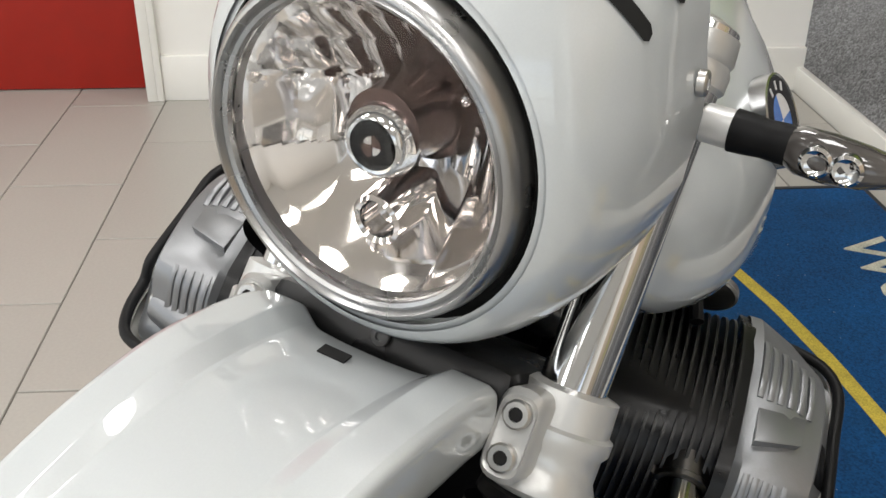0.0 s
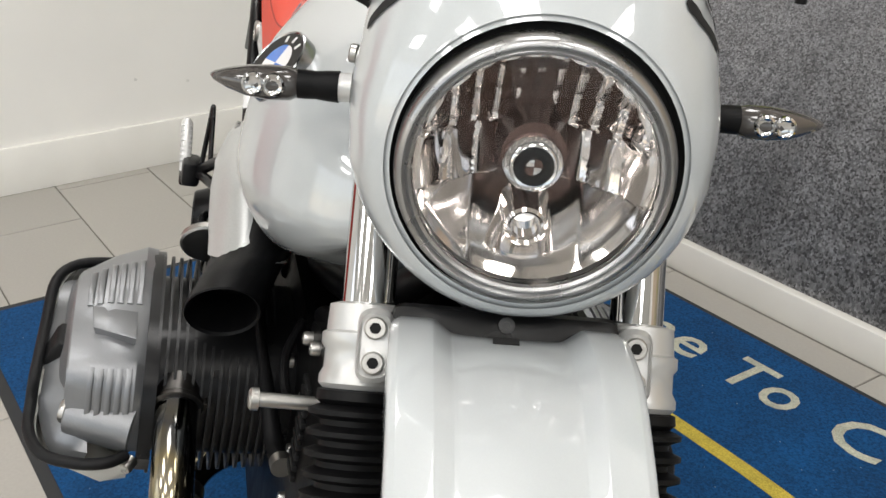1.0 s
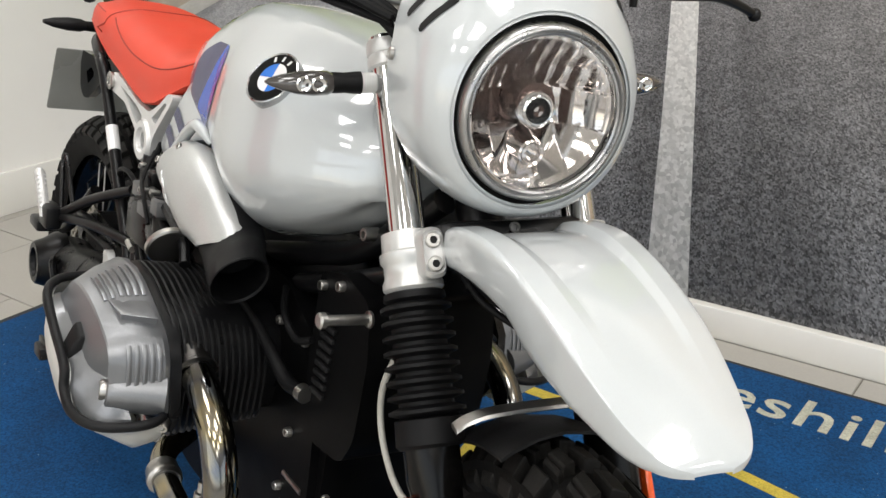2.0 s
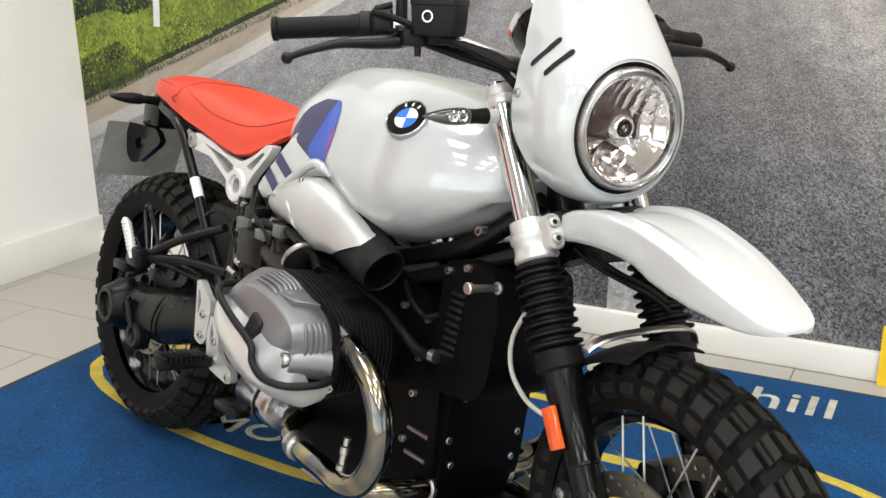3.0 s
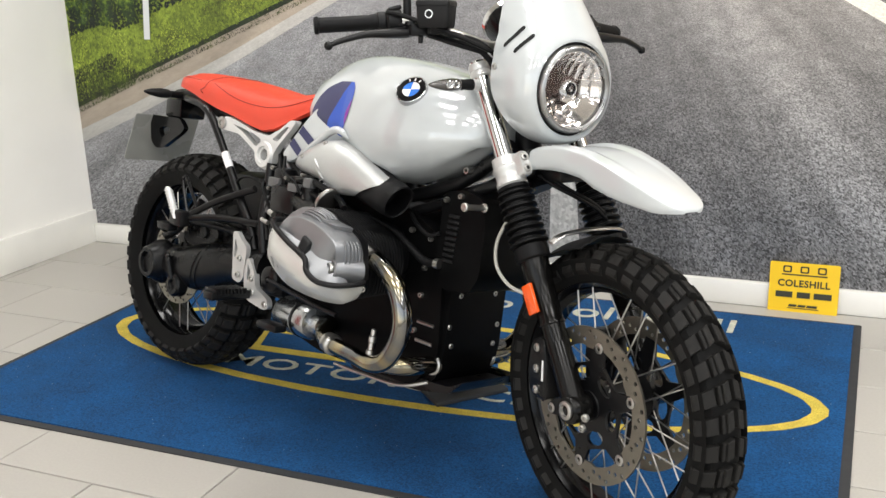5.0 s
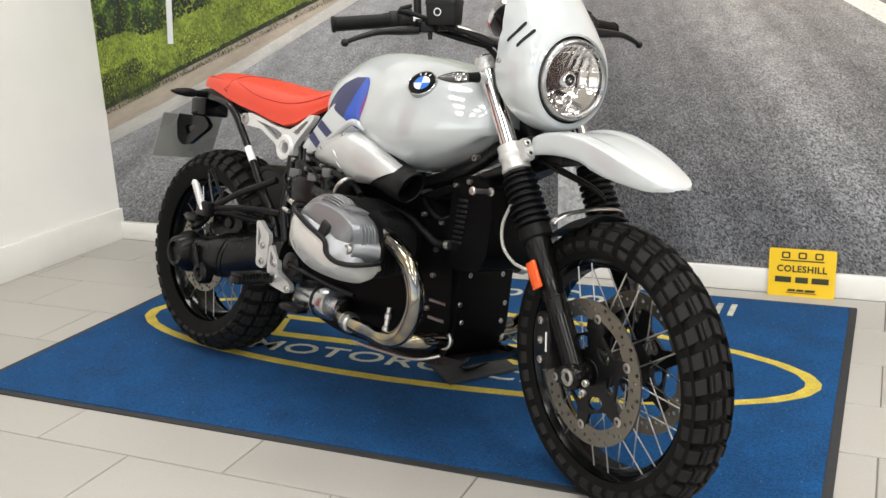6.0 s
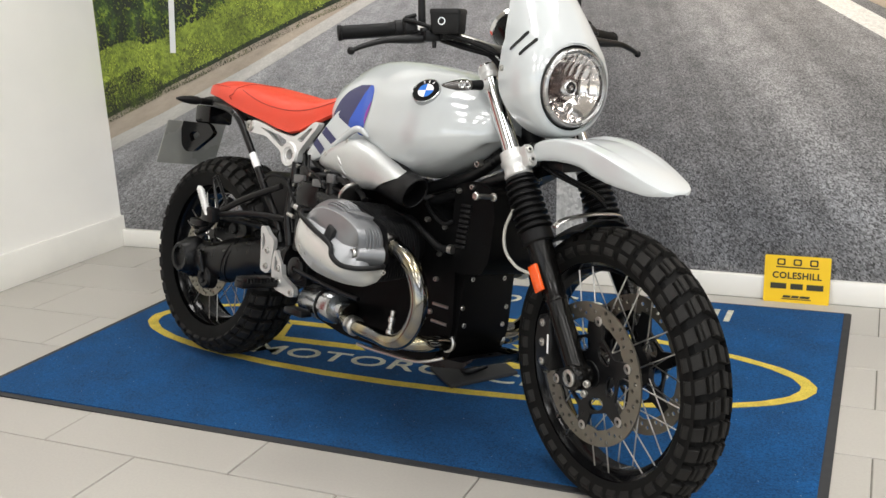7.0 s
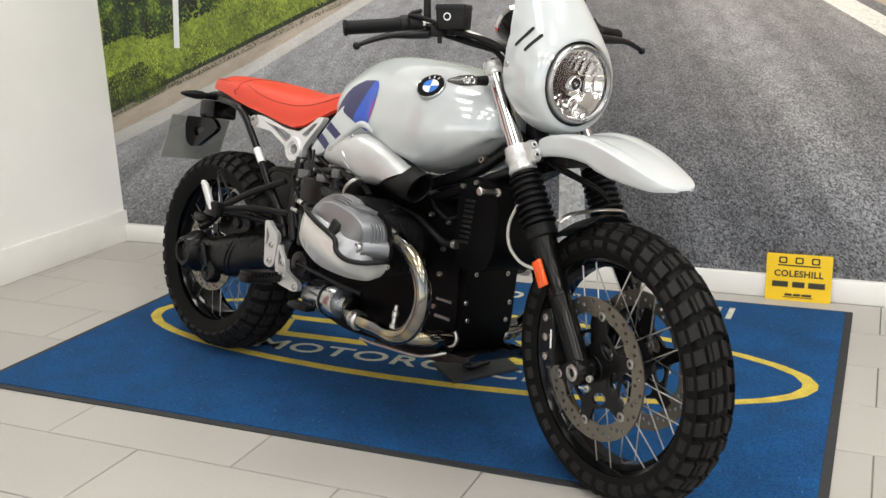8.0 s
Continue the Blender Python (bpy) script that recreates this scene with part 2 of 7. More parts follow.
def tube(bm, points, r, seg=12, per=8, smooth=True, flat=1.0):
    """A round tube swept along points; r is a number or one radius for each point."""
    n = len(points)
    if smooth and n > 2:
        path = smooth_path(points, per)
    else:
        path = [Vector(p) for p in points]
    if isinstance(r, (int, float)):
        rs = [r] * len(path)
    else:
        rs = list(np.interp(np.linspace(0, n - 1, len(path)), range(n), r))
    a = None
    rings = []
    for i, p in enumerate(path):
        d = (path[min(i + 1, len(path) - 1)] - path[max(i - 1, 0)]).normalized()
        if a is None:
            a, b = ring_frame(d)
        a = (a - d * a.dot(d)).normalized()
        b = d.cross(a)
        rings.append([bm.verts.new(p + (a * math.cos(2 * math.pi * k / seg) + b * math.sin(2 * math.pi * k / seg) * flat) * rs[i]) for k in range(seg)])
    for u, v in zip(rings, rings[1:]):
        for i in range(seg):
            bm.faces.new((u[i], u[(i + 1) % seg], v[(i + 1) % seg], v[i]))
    bm.faces.new(rings[0]), bm.faces.new(rings[-1])
    return bm


def loft(bm, rings, closed=True, cap=True):
    vs = [[bm.verts.new(p) for p in ring] for ring in rings]
    n = len(vs[0])
    for u, v in zip(vs, vs[1:]):
        for i in range(n if closed else n - 1):
            bm.faces.new((u[i], u[(i + 1) % n], v[(i + 1) % n], v[i]))
    if cap and closed:
        bm.faces.new(vs[0]), bm.faces.new(vs[-1])
    return bm


def plate(bm, outer, holes, c0, c1, put, bevel=0.0):
    """A flat plate with holes: loops in 2D, thickness from c0 to c1; put(u, v, c) gives the place."""
    edges, loops = [], []
    for loop in (outer, *holes):
        vs = [bm.verts.new(put(u, v, c0)) for u, v in loop]
        loops.append(vs)
        edges += [bm.edges.new((vs[i], vs[(i + 1) % len(vs)])) for i in range(len(vs))]
    out = bmesh.ops.triangle_fill(bm, edges=edges, use_beauty=True)
    faces = [g for g in out["geom"] if isinstance(g, bmesh.types.BMFace)]
    twin = {}
    for vs, loop in zip(loops, (outer, *holes)):
        for v, (p, q) in zip(vs, loop):
            twin[v] = bm.verts.new(put(p, q, c1))
    for f in faces:
        bm.faces.new([twin[v] for v in reversed(f.verts)])
    for vs in loops:
        for i in range(len(vs)):
            a, b = vs[i], vs[(i + 1) % len(vs)]
            bm.faces.new((a, b, twin[b], twin[a]))
    return bm


def circle(cx, cy, r, n=20, start=0.0, squash=1.0):
    return [(cx + r * math.cos(start + 2 * math.pi * i / n), cy + r * squash * math.sin(start + 2 * math.pi * i / n)) for i in range(n)]


def rounded(points, r, n=4):
    """A polygon with its corners rounded by r."""
    out = []
    k = len(points)
    for i in range(k):
        p, a, b = Vector(points[i]), Vector(points[i - 1]), Vector(points[(i + 1) % k])
        u, v = (a - p), (b - p)
        c = min(r, u.length * 0.45, v.length * 0.45)
        s, e = p + u.normalized() * c, p + v.normalized() * c
        for j in range(n + 1):
            t = j / n
            out.append(tuple(s * (1 - t) ** 2 + p * 2 * t * (1 - t) + e * t * t))
    return out


def letters(text, size, material, parent, m, name="lettering", depth=0.001, space=1.0, label="", bold=0.0):
    cu = bpy.data.curves.new(name, "FONT")
    cu.body, cu.size, cu.extrude, cu.space_character, cu.resolution_u = text, size, depth, space, 3
    cu.offset = bold
    tmp = bpy.data.objects.new(name, cu)
    me = tmp.to_mesh()
    bm = nb()
    bm.from_mesh(me)
    tmp.to_mesh_clear()
    bpy.data.objects.remove(tmp)
    return part(name, bm, material, parent, label, m=m)

# ---- room ----
FLOOR_Z = -0.004
bm = nb()
box(bm, -0.3, ROOM_X, ROOM_Y - 0.2, 0.3, -0.08, FLOOR_Z)
floor = part("floor", bm, GROUT, None, "grey grout bed under rectangular ceramic floor tiles", kind="structure", category="floor")


def wall_panel(name, label, x0, x1, y0, y1, z0, z1, material=None):
    bm = nb()
    box(bm, x0, x1, y0, y1, z0, z1)
    return part(name, bm, material or WALL, None, label, kind="structure", category="wall")


wall_panel("wall_north", "plain white plaster wall carrying a road mural", -0.2, ROOM_X, 0.012, 0.2, 0, ROOM_Z)
WEST_WALL = wall_panel("wall_west", "plain white painted wall", -0.2, 0.0, -2.10, 0.010, 0, ROOM_Z)
wall_panel("wall_west_over_door", "white wall above the doorway", -0.2, 0.0, -3.04, -2.10, 2.05, ROOM_Z)
wall_panel("wall_west_end", "white wall beyond the doorway", -0.2, 0.0, ROOM_Y, -3.04, 0, ROOM_Z)
wall_panel("wall_east_low", "white wall under the added side window", ROOM_X, ROOM_X + 0.2, ROOM_Y, 0.2, 0, 0.42)
wall_panel("wall_east_high", "white wall over the added side window", ROOM_X, ROOM_X + 0.2, ROOM_Y, 0.2, 2.68, ROOM_Z)
wall_panel("wall_east_end", "white wall beside the added side window", ROOM_X, ROOM_X + 0.2, -0.4, 0.2, 0.42, 2.68)
wall_panel("wall_south_low", "white wall under the shop window", -0.2, ROOM_X + 0.2, ROOM_Y - 0.2, ROOM_Y, 0, 0.38)
wall_panel("wall_south_high", "white wall over the shop window", -0.2, ROOM_X + 0.2, ROOM_Y - 0.2, ROOM_Y, 2.72, ROOM_Z)
bm = nb()
box(bm, -0.2, ROOM_X + 0.2, ROOM_Y - 0.2, 0.2, ROOM_Z, ROOM_Z + 0.12)
part("ceiling", bm, CEIL, None, "white suspended ceiling", kind="structure", category="ceiling")

# red door in its white frame
bm = nb()
box(bm, -0.14, -0.10, -3.04, -2.12, 0.004, 2.04, 0.004)
door = part("door_1", bm, RED_DOOR, None, "closed red painted door in a white frame", kind="structure", category="door")
bm = nb()
box(bm, -0.15, 0.028, -2.133, -2.10, 0, 2.10, 0.004)
box(bm, 0.0, 0.028, -2.101, -2.079, 0, 2.10, 0.004)
box(bm, -0.15, 0.028, -3.09, -3.04, 0, 2.10, 0.004)
box(bm, -0.15, 0.028, -3.04, -2.133, 2.04, 2.10, 0.004)
part("door_frame", bm, SKIRT, door, "white painted door frame")

SCUFFS = ((-0.892, 0.293, 0.006), (-0.723, 0.263, 0.006))
# skirting
bm = nb()
box(bm, 0.0, 0.018, -2.079, 0.010, 0, 0.147, 0.003)
part("baseboard_west", bm, SKIRT, None, "tall white painted skirting board", kind="structure", category="baseboard")
bm = nb()
box(bm, 0.018, ROOM_X, -0.016, 0.012, 0, 0.083, 0.003)
part("baseboard_north", bm, SKIRT, None, "low white skirting board under the mural", kind="structure", category="baseboard")

# faint scuffs on the west wall
for y, z, r in SCUFFS:
    bm = nb()
    plate(bm, [(y + r * (0.75 + 0.35 * math.sin(2.7 * k + 9 * z)) * math.cos(k * 0.5236), z + r * (0.8 + 0.3 * math.sin(1.9 * k)) * math.sin(k * 0.5236)) for k in range(12)], [], 0.0, 0.0006, lambda u, v, c: (c, u, v))
    part("wall_scuff", bm, SCUFF, WEST_WALL, "faint grey scuff")

# shop window behind the camera
window = empty("window_1", "wide shop window with white mullions", "window", kind="structure")
for i in range(8):
    bm = nb()
    x = -0.1 + i * 1.24
    box(bm, x - 0.04, x + 0.04, ROOM_Y - 0.12, ROOM_Y - 0.04, 0.38, 2.72, 0.004)
    part("mullion", bm, SKIRT, window)
for z in (1.12, 1.90):
    bm = nb()
    box(bm, -0.1, ROOM_X + 0.2, ROOM_Y - 0.115, ROOM_Y - 0.045, z, z + 0.07, 0.004)
    part("transom", bm, SKIRT, window)

# side window out of view, added round the extra east lamp
added_window = empty("added_window_2", "unseen side window with white mullions, added for reflections", "window", kind="structure")
for i in range(6):
    bm = nb()
    y = ROOM_Y + 0.04 + i * 1.18
    box(bm, ROOM_X + 0.04, ROOM_X + 0.12, y - 0.04, y + 0.04, 0.42, 2.68, 0.004)
    part("mullion", bm, SKIRT, added_window)
for z in (1.12, 1.90):
    bm = nb()
    box(bm, ROOM_X + 0.045, ROOM_X + 0.115, ROOM_Y, -0.4, z, z + 0.07, 0.004)
    part("transom", bm, SKIRT, added_window)

# ceiling light fittings
for lx, ly in LIGHT_PLACES:
    fitting = empty("ceiling_light", "square white ceiling light panel", "ceiling light", pose(lx, ly, ROOM_Z - 0.012), "ceiling light panels")
    bm = nb()
    plate(bm, [(-0.33, -0.33), (0.33, -0.33), (0.33, 0.33), (-0.33, 0.33)], [[(-0.3, -0.3), (0.3, -0.3), (0.3, 0.3), (-0.3, 0.3)]], -0.01, 0.01, lambda u, v, c: (u, v, c))
    part("frame", bm, SKIRT, fitting)
    bm = nb()
    box(bm, -0.3, 0.3, -0.3, 0.3, 0.0, 0.008)
    part("diffuser", bm, glow("light_diffuser", (1, 0.98, 0.95), 3.0), fitting)

# ---- road mural printed on the north wall ----


def print_material(name, base, low_scale, spread, fine_scale=60.0, patch=0.15, tint=(1, 1, 1)):
    """Printed picture of a granular surface: grains coarser towards the bottom, where the road is nearest."""
    m = bpy.data.materials.new(name)
    m.use_nodes = True
    t = m.node_tree
    n, l = t.nodes, t.links
    b = n["Principled BSDF"]
    b.inputs["Roughness"].default_value = 0.45
    co = n.new("ShaderNodeTexCoord")
    sep = n.new("ShaderNodeSeparateXYZ")
    l.new(co.outputs["Object"], sep.inputs[0])

    # ground coordinates of the pictured road, by its vanishing point
    dz = n.new("ShaderNodeMath")
    dz.operation = "SUBTRACT"
    dz.inputs[0].default_value = 1.9
    l.new(sep.outputs["Z"], dz.inputs[1])
    dmin = n.new("ShaderNodeMath")
    dmin.operation = "MAXIMUM"
    dmin.inputs[1].default_value = 0.3
    l.new(dz.outputs[0], dmin.inputs[0])
    dx = n.new("ShaderNodeMath")
    dx.operation = "SUBTRACT"
    dx.inputs[1].default_value = 2.2
    l.new(sep.outputs["X"], dx.inputs[0])
    gx = n.new("ShaderNodeMath")
    gx.operation = "DIVIDE"
    l.new(dx.outputs[0], gx.inputs[0]), l.new(dmin.outputs[0], gx.inputs[1])
    gy = n.new("ShaderNodeMath")
    gy.operation = "DIVIDE"
    gy.inputs[0].default_value = 1.0
    l.new(dmin.outputs[0], gy.inputs[1])
    flat = n.new("ShaderNodeCombineXYZ")
    l.new(gx.outputs[0], flat.inputs[0]), l.new(gy.outputs[0], flat.inputs[1])

    def ground(sx, sy, detail, rough=0.6):
        mp = n.new("ShaderNodeMapping")
        mp.inputs["Scale"].default_value = (sx, sy, 1)
        l.new(flat.outputs[0], mp.inputs["Vector"])
        x = n.new("ShaderNodeTexNoise")
        x.inputs["Scale"].default_value, x.inputs["Detail"].default_value, x.inputs["Roughness"].default_value = 1.0, detail, rough
        l.new(mp.outputs[0], x.inputs["Vector"])
        return x.outputs[0]

    def spread_to(value, a, b, lo, hi):
        r = n.new("ShaderNodeMapRange")
        r.inputs[1].default_value, r.inputs[2].default_value, r.inputs[3].default_value, r.inputs[4].default_value = a, b, lo, hi
        l.new(value, r.inputs[0])
        return r.outputs[0]

    def times(a, b):
        mu = n.new("ShaderNodeMath")
        mu.operation = "MULTIPLY"
        l.new(a, mu.inputs[0]), l.new(b, mu.inputs[1])
        return mu.outputs[0]

    # each stone chip of the pictured surface has a tone of its own
    mp = n.new("ShaderNodeMapping")
    mp.inputs["Scale"].default_value = (low_scale * 2.2, low_scale * 3.0, 1)
    l.new(flat.outputs[0], mp.inputs["Vector"])
    chip = n.new("ShaderNodeTexVoronoi")
    chip.inputs["Scale"].default_value = 1.0
    l.new(mp.outputs[0], chip.inputs["Vector"])
    tone = n.new("ShaderNodeSeparateColor")
    l.new(chip.outputs["Color"], tone.inputs[0])
    chips = spread_to(tone.outputs[0], 0.0, 1.0, 1 - spread * 0.9, 1 + spread * 0.9)
    clump = spread_to(ground(low_scale * 0.6, low_scale * 1.1, 4, 0.7), 0.40, 0.62, 1 - spread * 0.22, 1 + spread * 0.25)
    speck = times(chips, clump)
    fade = n.new("ShaderNodeMix")
    worn = n.new("ShaderNodeMath")
    worn.operation = "MAXIMUM"
    l.new(spread_to(sep.outputs["Z"], 0.35, 1.15, 0.0, 0.64), worn.inputs[0]), l.new(times(spread_to(sep.outputs["X"], 0.5, 2.1, 0.74, 0.0), spread_to(sep.outputs["Z"], 0.22, 0.55, 0.25, 1.0)), worn.inputs[1])
    l.new(worn.outputs[0], fade.inputs[0]), l.new(speck, fade.inputs[2])
    fade.inputs[3].default_value = 1.0
    streak = spread_to(ground(5.0, 0.5, 3), 0.32, 0.68, 1 - patch * 1.3, 1 + patch * 1.3)
    mottle = spread_to(ground(14.0, 26.0, 4), 0.3, 0.7, 1 - patch * 0.7, 1 + patch * 0.7)
    pale = spread_to(sep.outputs["Z"], 0.12, 1.2, 0.80, 1.60)
    if patch > 0.2:
        wander = n.new("ShaderNodeMath")
        wander.operation = "ADD"
        l.new(gx.outputs[0], wander.inputs[0]), l.new(spread_to(ground(2.0, 2.0, 3), 0.3, 0.7, -0.15, 0.15), wander.inputs[1])
        track = n.new("ShaderNodeValToRGB")
        track.color_ramp.interpolation = "EASE"
        stops = track.color_ramp.elements
        stops[0].position, stops[1].position = 0.0, 1.0
        stops[0].color, stops[1].color = (0.50, 0.50, 0.50, 1), (0.33, 0.33, 0.33, 1)
        for p, v in TRACK_STOPS:
            stops.new(p).color = (v, v, v, 1)
        l.new(spread_to(wander.outputs[0], -2.0, 2.0, 0.0, 1.0), track.inputs[0])
        pale = times(pale, spread_to(track.outputs[0], 0.0, 1.0, 0.4, 1.6))
    value = times(times(fade.outputs[0], streak), times(mottle, pale))
    # warmer where the low sun lights the far side of the road
    warm = n.new("ShaderNodeMix")
    warm.data_type = "RGBA"
    warm.inputs[6].default_value = (*base, 1)
    warm.inputs[7].default_value = (base[0] * 1.09, base[1] * 1.0, base[2] * 0.90, 1)
    l.new(times(spread_to(sep.outputs["Z"], 0.3, 1.1, 0.0, 1.0), spread_to(sep.outputs["X"], 1.8, 3.0, 0.0, 1.0)), warm.inputs[0])
    sc = n.new("ShaderNodeVectorMath")
    sc.operation = "SCALE"
    l.new(warm.outputs[2], sc.inputs[0])
    l.new(value, sc.inputs["Scale"])
    l.new(sc.outputs[0], b.inputs["Base Color"])
    return m


def island_material(name, colours, rough=0.5, patch=0.0, patch_scale=5.0):
    m = bpy.data.materials.new(name)
    m.use_nodes = True
    n, l = m.node_tree.nodes, m.node_tree.links
    b = n["Principled BSDF"]
    b.inputs["Roughness"].default_value = rough
    g = n.new("ShaderNodeNewGeometry")
    r = n.new("ShaderNodeValToRGB")
    r.color_ramp.elements[0].color, r.color_ramp.elements[1].color = (*colours[0], 1), (*colours[-1], 1)
    for i, c in enumerate(colours[1:-1]):
        e = r.color_ramp.elements.new((i + 1) / (len(colours) - 1))
        e.color = (*c, 1)
    if patch:
        co, tex = n.new("ShaderNodeTexCoord"), n.new("ShaderNodeTexNoise")
        tex.inputs["Scale"].default_value, tex.inputs["Detail"].default_value = patch_scale, 3
        l.new(co.outputs["Object"], tex.inputs["Vector"])
        k = n.new("ShaderNodeMapRange")
        k.inputs[1].default_value, k.inputs[2].default_value = 0.36, 0.64
        l.new(tex.outputs[0], k.inputs[0])
        mx = n.new("ShaderNodeMix")
        mx.inputs[0].default_value = patch
        l.new(g.outputs["Random Per Island"], mx.inputs[2]), l.new(k.outputs[0], mx.inputs[3])
        l.new(mx.outputs[0], r.inputs[0])
    else:
        l.new(g.outputs["Random Per Island"], r.inputs[0])
    l.new(r.outputs[0], b.inputs["Base Color"])
    return m


# brightness across the road, from the left edge to the right
TRACK_STOPS = ((0.18, 0.80), (0.28, 0.74), (0.40, 0.55), (0.50, 0.42), (0.56, 0.35), (0.60, 0.52), (0.64, 0.80), (0.68, 0.72), (0.74, 0.48), (0.84, 0.36))
ROAD_PRINT = print_material("road_print", (0.150, 0.150, 0.155), 160, 0.92, patch=0.26)
LINE_PRINT = print_material("white_line_print", (0.50, 0.50, 0.49), 70, 0.28, patch=0.05)
VERGE_PRINT = print_material("verge_print", (0.265, 0.225, 0.18), 80, 0.16, patch=0.15)
EDGE_PRINT = print_material("edge_line_print", (0.34, 0.33, 0.31), 60, 0.2, patch=0.1)
FAR_PRINT = mat("dark_hedge_print", (0.012, 0.022, 0.010), 0.5, vary=0.5, scale=14)
POST_PRINT = mat("post_print", (0.62, 0.64, 0.64), 0.5, vary=0.04)
GRASS_PRINT = island_material("grass_print", [(0.014, 0.024, 0.005), (0.07, 0.11, 0.008), (0.20, 0.28, 0.014), (0.34, 0.42, 0.025), (0.46, 0.50, 0.08)], 0.5, 0.74, 7.0)
BUSH_PRINT = island_material("bush_print", [(0.003, 0.006, 0.003), (0.005, 0.011, 0.005), (0.009, 0.020, 0.006), (0.03, 0.065, 0.010), (0.22, 0.32, 0.035)], 0.5, 0.66, 8.0)
MURAL_Y = 0.009
MURAL_TOP = 2.3
mural = empty("mural", "printed wall mural of an empty country road with grass verges", "mural")


def print_poly(name, pts, layer, material, label=""):
    bm = nb()
    y = MURAL_Y - 0.0008 * layer
    bm.faces.new([bm.verts.new((x, y, z)) for x, z in pts])
    return part(name, bm, material, mural, label)


MURAL_RIGHT = 5.2
print_poly("road_picture", [(0.0, 0.08), (MURAL_RIGHT, 0.08), (MURAL_RIGHT, MURAL_TOP), (0.0, MURAL_TOP)], 0, ROAD_PRINT, "grey asphalt road surface in the picture")


def edge_z(x):
    return float(np.interp(x, [0, 0.3, 0.55, 0.85, 1.15, 1.45, 2.0, 2.6], [0.60, 0.72, 0.815, 0.93, 1.045, 1.15, 1.33, 1.5]))


def line_z(x):
    return float(np.interp(x, [0, 0.3, 0.84, 1.38, 2.0, 2.6], [0.455, 0.575, 0.81, 1.07, 1.37, 1.62]))


xs = [i * 0.1 for i in range(0, 27)]
print_poly("verge_picture", [(x, line_z(x)) for x in xs] + [(2.6, MURAL_TOP), (0, MURAL_TOP)], 1, VERGE_PRINT, "sandy road edge in the picture")
print_poly("edge_line_picture", [(x, line_z(x)) for x in xs] + [(x, line_z(x) + max(0.01, 0.058 - 0.012 * x)) for x in reversed(xs)], 2, EDGE_PRINT, "faded white edge line in the picture")
print_poly("hedge_picture", [(x, edge_z(x) + 0.01) for x in xs] + [(2.6, MURAL_TOP), (0, MURAL_TOP)], 2, FAR_PRINT, "dark hedge bank in the picture")
print_poly("centre_line_picture", [(2.165, 0.08), (2.285, 0.08), (2.262, 0.55), (2.232, 1.2), (2.205, 1.7), (2.195, 1.7), (2.185, 1.2), (2.178, 0.55)], 1, LINE_PRINT, "white centre line in the picture")
print_poly("far_line_picture", [(3.00, 1.095), (3.075, 1.105), (3.29, 0.982), (3.9, 0.62), (3.9, 0.53), (3.285, 0.925)], 1, LINE_PRINT, "white far edge line in the picture")
print_poly("far_verge_picture", [(3.17, 1.075), (3.32, 1.0), (3.95, 0.72), (MURAL_RIGHT, 0.4), (MURAL_RIGHT, MURAL_TOP), (2.6, MURAL_TOP)], 1, VERGE_PRINT)
rng = random.Random(5)


def blade_field(name, label, material, count, low, high, power, depth, x_end, scale=1.0, holes=None):
    """Small printed blades between two heights over the verge's edge."""
    bm = nb()
    for i in range(count):
        x = rng.uniform(0.006, x_end)
        z = edge_z(x) + low + rng.random() ** power * (high - low)
        if holes is not None and noise.noise((x * 4.5, z * 6.0, 3.1)) < holes + (1.2 * x / x_end if x_end < 1 else 0.0):
            continue
        far = (1.0 - 0.28 * x) * scale
        w, h = rng.uniform(0.0012, 0.0032) * far, rng.uniform(0.005, 0.015) * far
        lean_x = rng.uniform(-0.009, 0.009)
        y = MURAL_Y - depth - 0.0008 * rng.random()
        bm.faces.new([bm.verts.new(p) for p in ((max(x - w, 0.001), y, z), (x + w, y, z), (max(x + lean_x, 0.001), y, z + h))])
    part(name, bm, material, mural, label, kind="stuff")


LAWN_PRINT = island_material("lawn_print", [(0.020, 0.036, 0.007), (0.10, 0.15, 0.016), (0.30, 0.39, 0.038), (0.48, 0.57, 0.075), (0.66, 0.72, 0.17)], 0.5, 0.58, 4.6)
EDGE_GRASS_PRINT = island_material("edge_grass_print", [(0.010, 0.012, 0.006), (0.022, 0.026, 0.010), (0.050, 0.075, 0.012), (0.15, 0.21, 0.02)], 0.5, 0.6, 9.0)
print_poly("lawn_picture", [(x, edge_z(x) + 0.03) for x in xs] + [(x, edge_z(x) + 0.62) for x in reversed(xs)], 2.6, mat("lawn_base_print", (0.150, 0.200, 0.024), 0.5, vary=0.6, scale=7, fine=0.5, fine_scale=70), "sunlit grass bank in the picture")
blade_field("grass_picture", "sunlit yellow-green grass in the picture", LAWN_PRINT, 17000, 0.02, 0.46, 0.9, 0.0026, 2.4)
blade_field("edge_grass_picture", "dark grass along the road edge in the picture", EDGE_GRASS_PRINT, 3600, -0.016, 0.075, 1.6, 0.0036, 2.4)
blade_field("shade_grass_picture", "shaded grass tufts in the picture", EDGE_GRASS_PRINT, 3600, 0.06, 0.44, 1.0, 0.0037, 1.9, 1.1, 0.16)
blade_field("deep_shade_picture", "dark shaded grass in the picture", EDGE_GRASS_PRINT, 4200, -0.005, 0.16, 1.3, 0.0039, 0.75, 1.2, -0.5)
bm = nb()
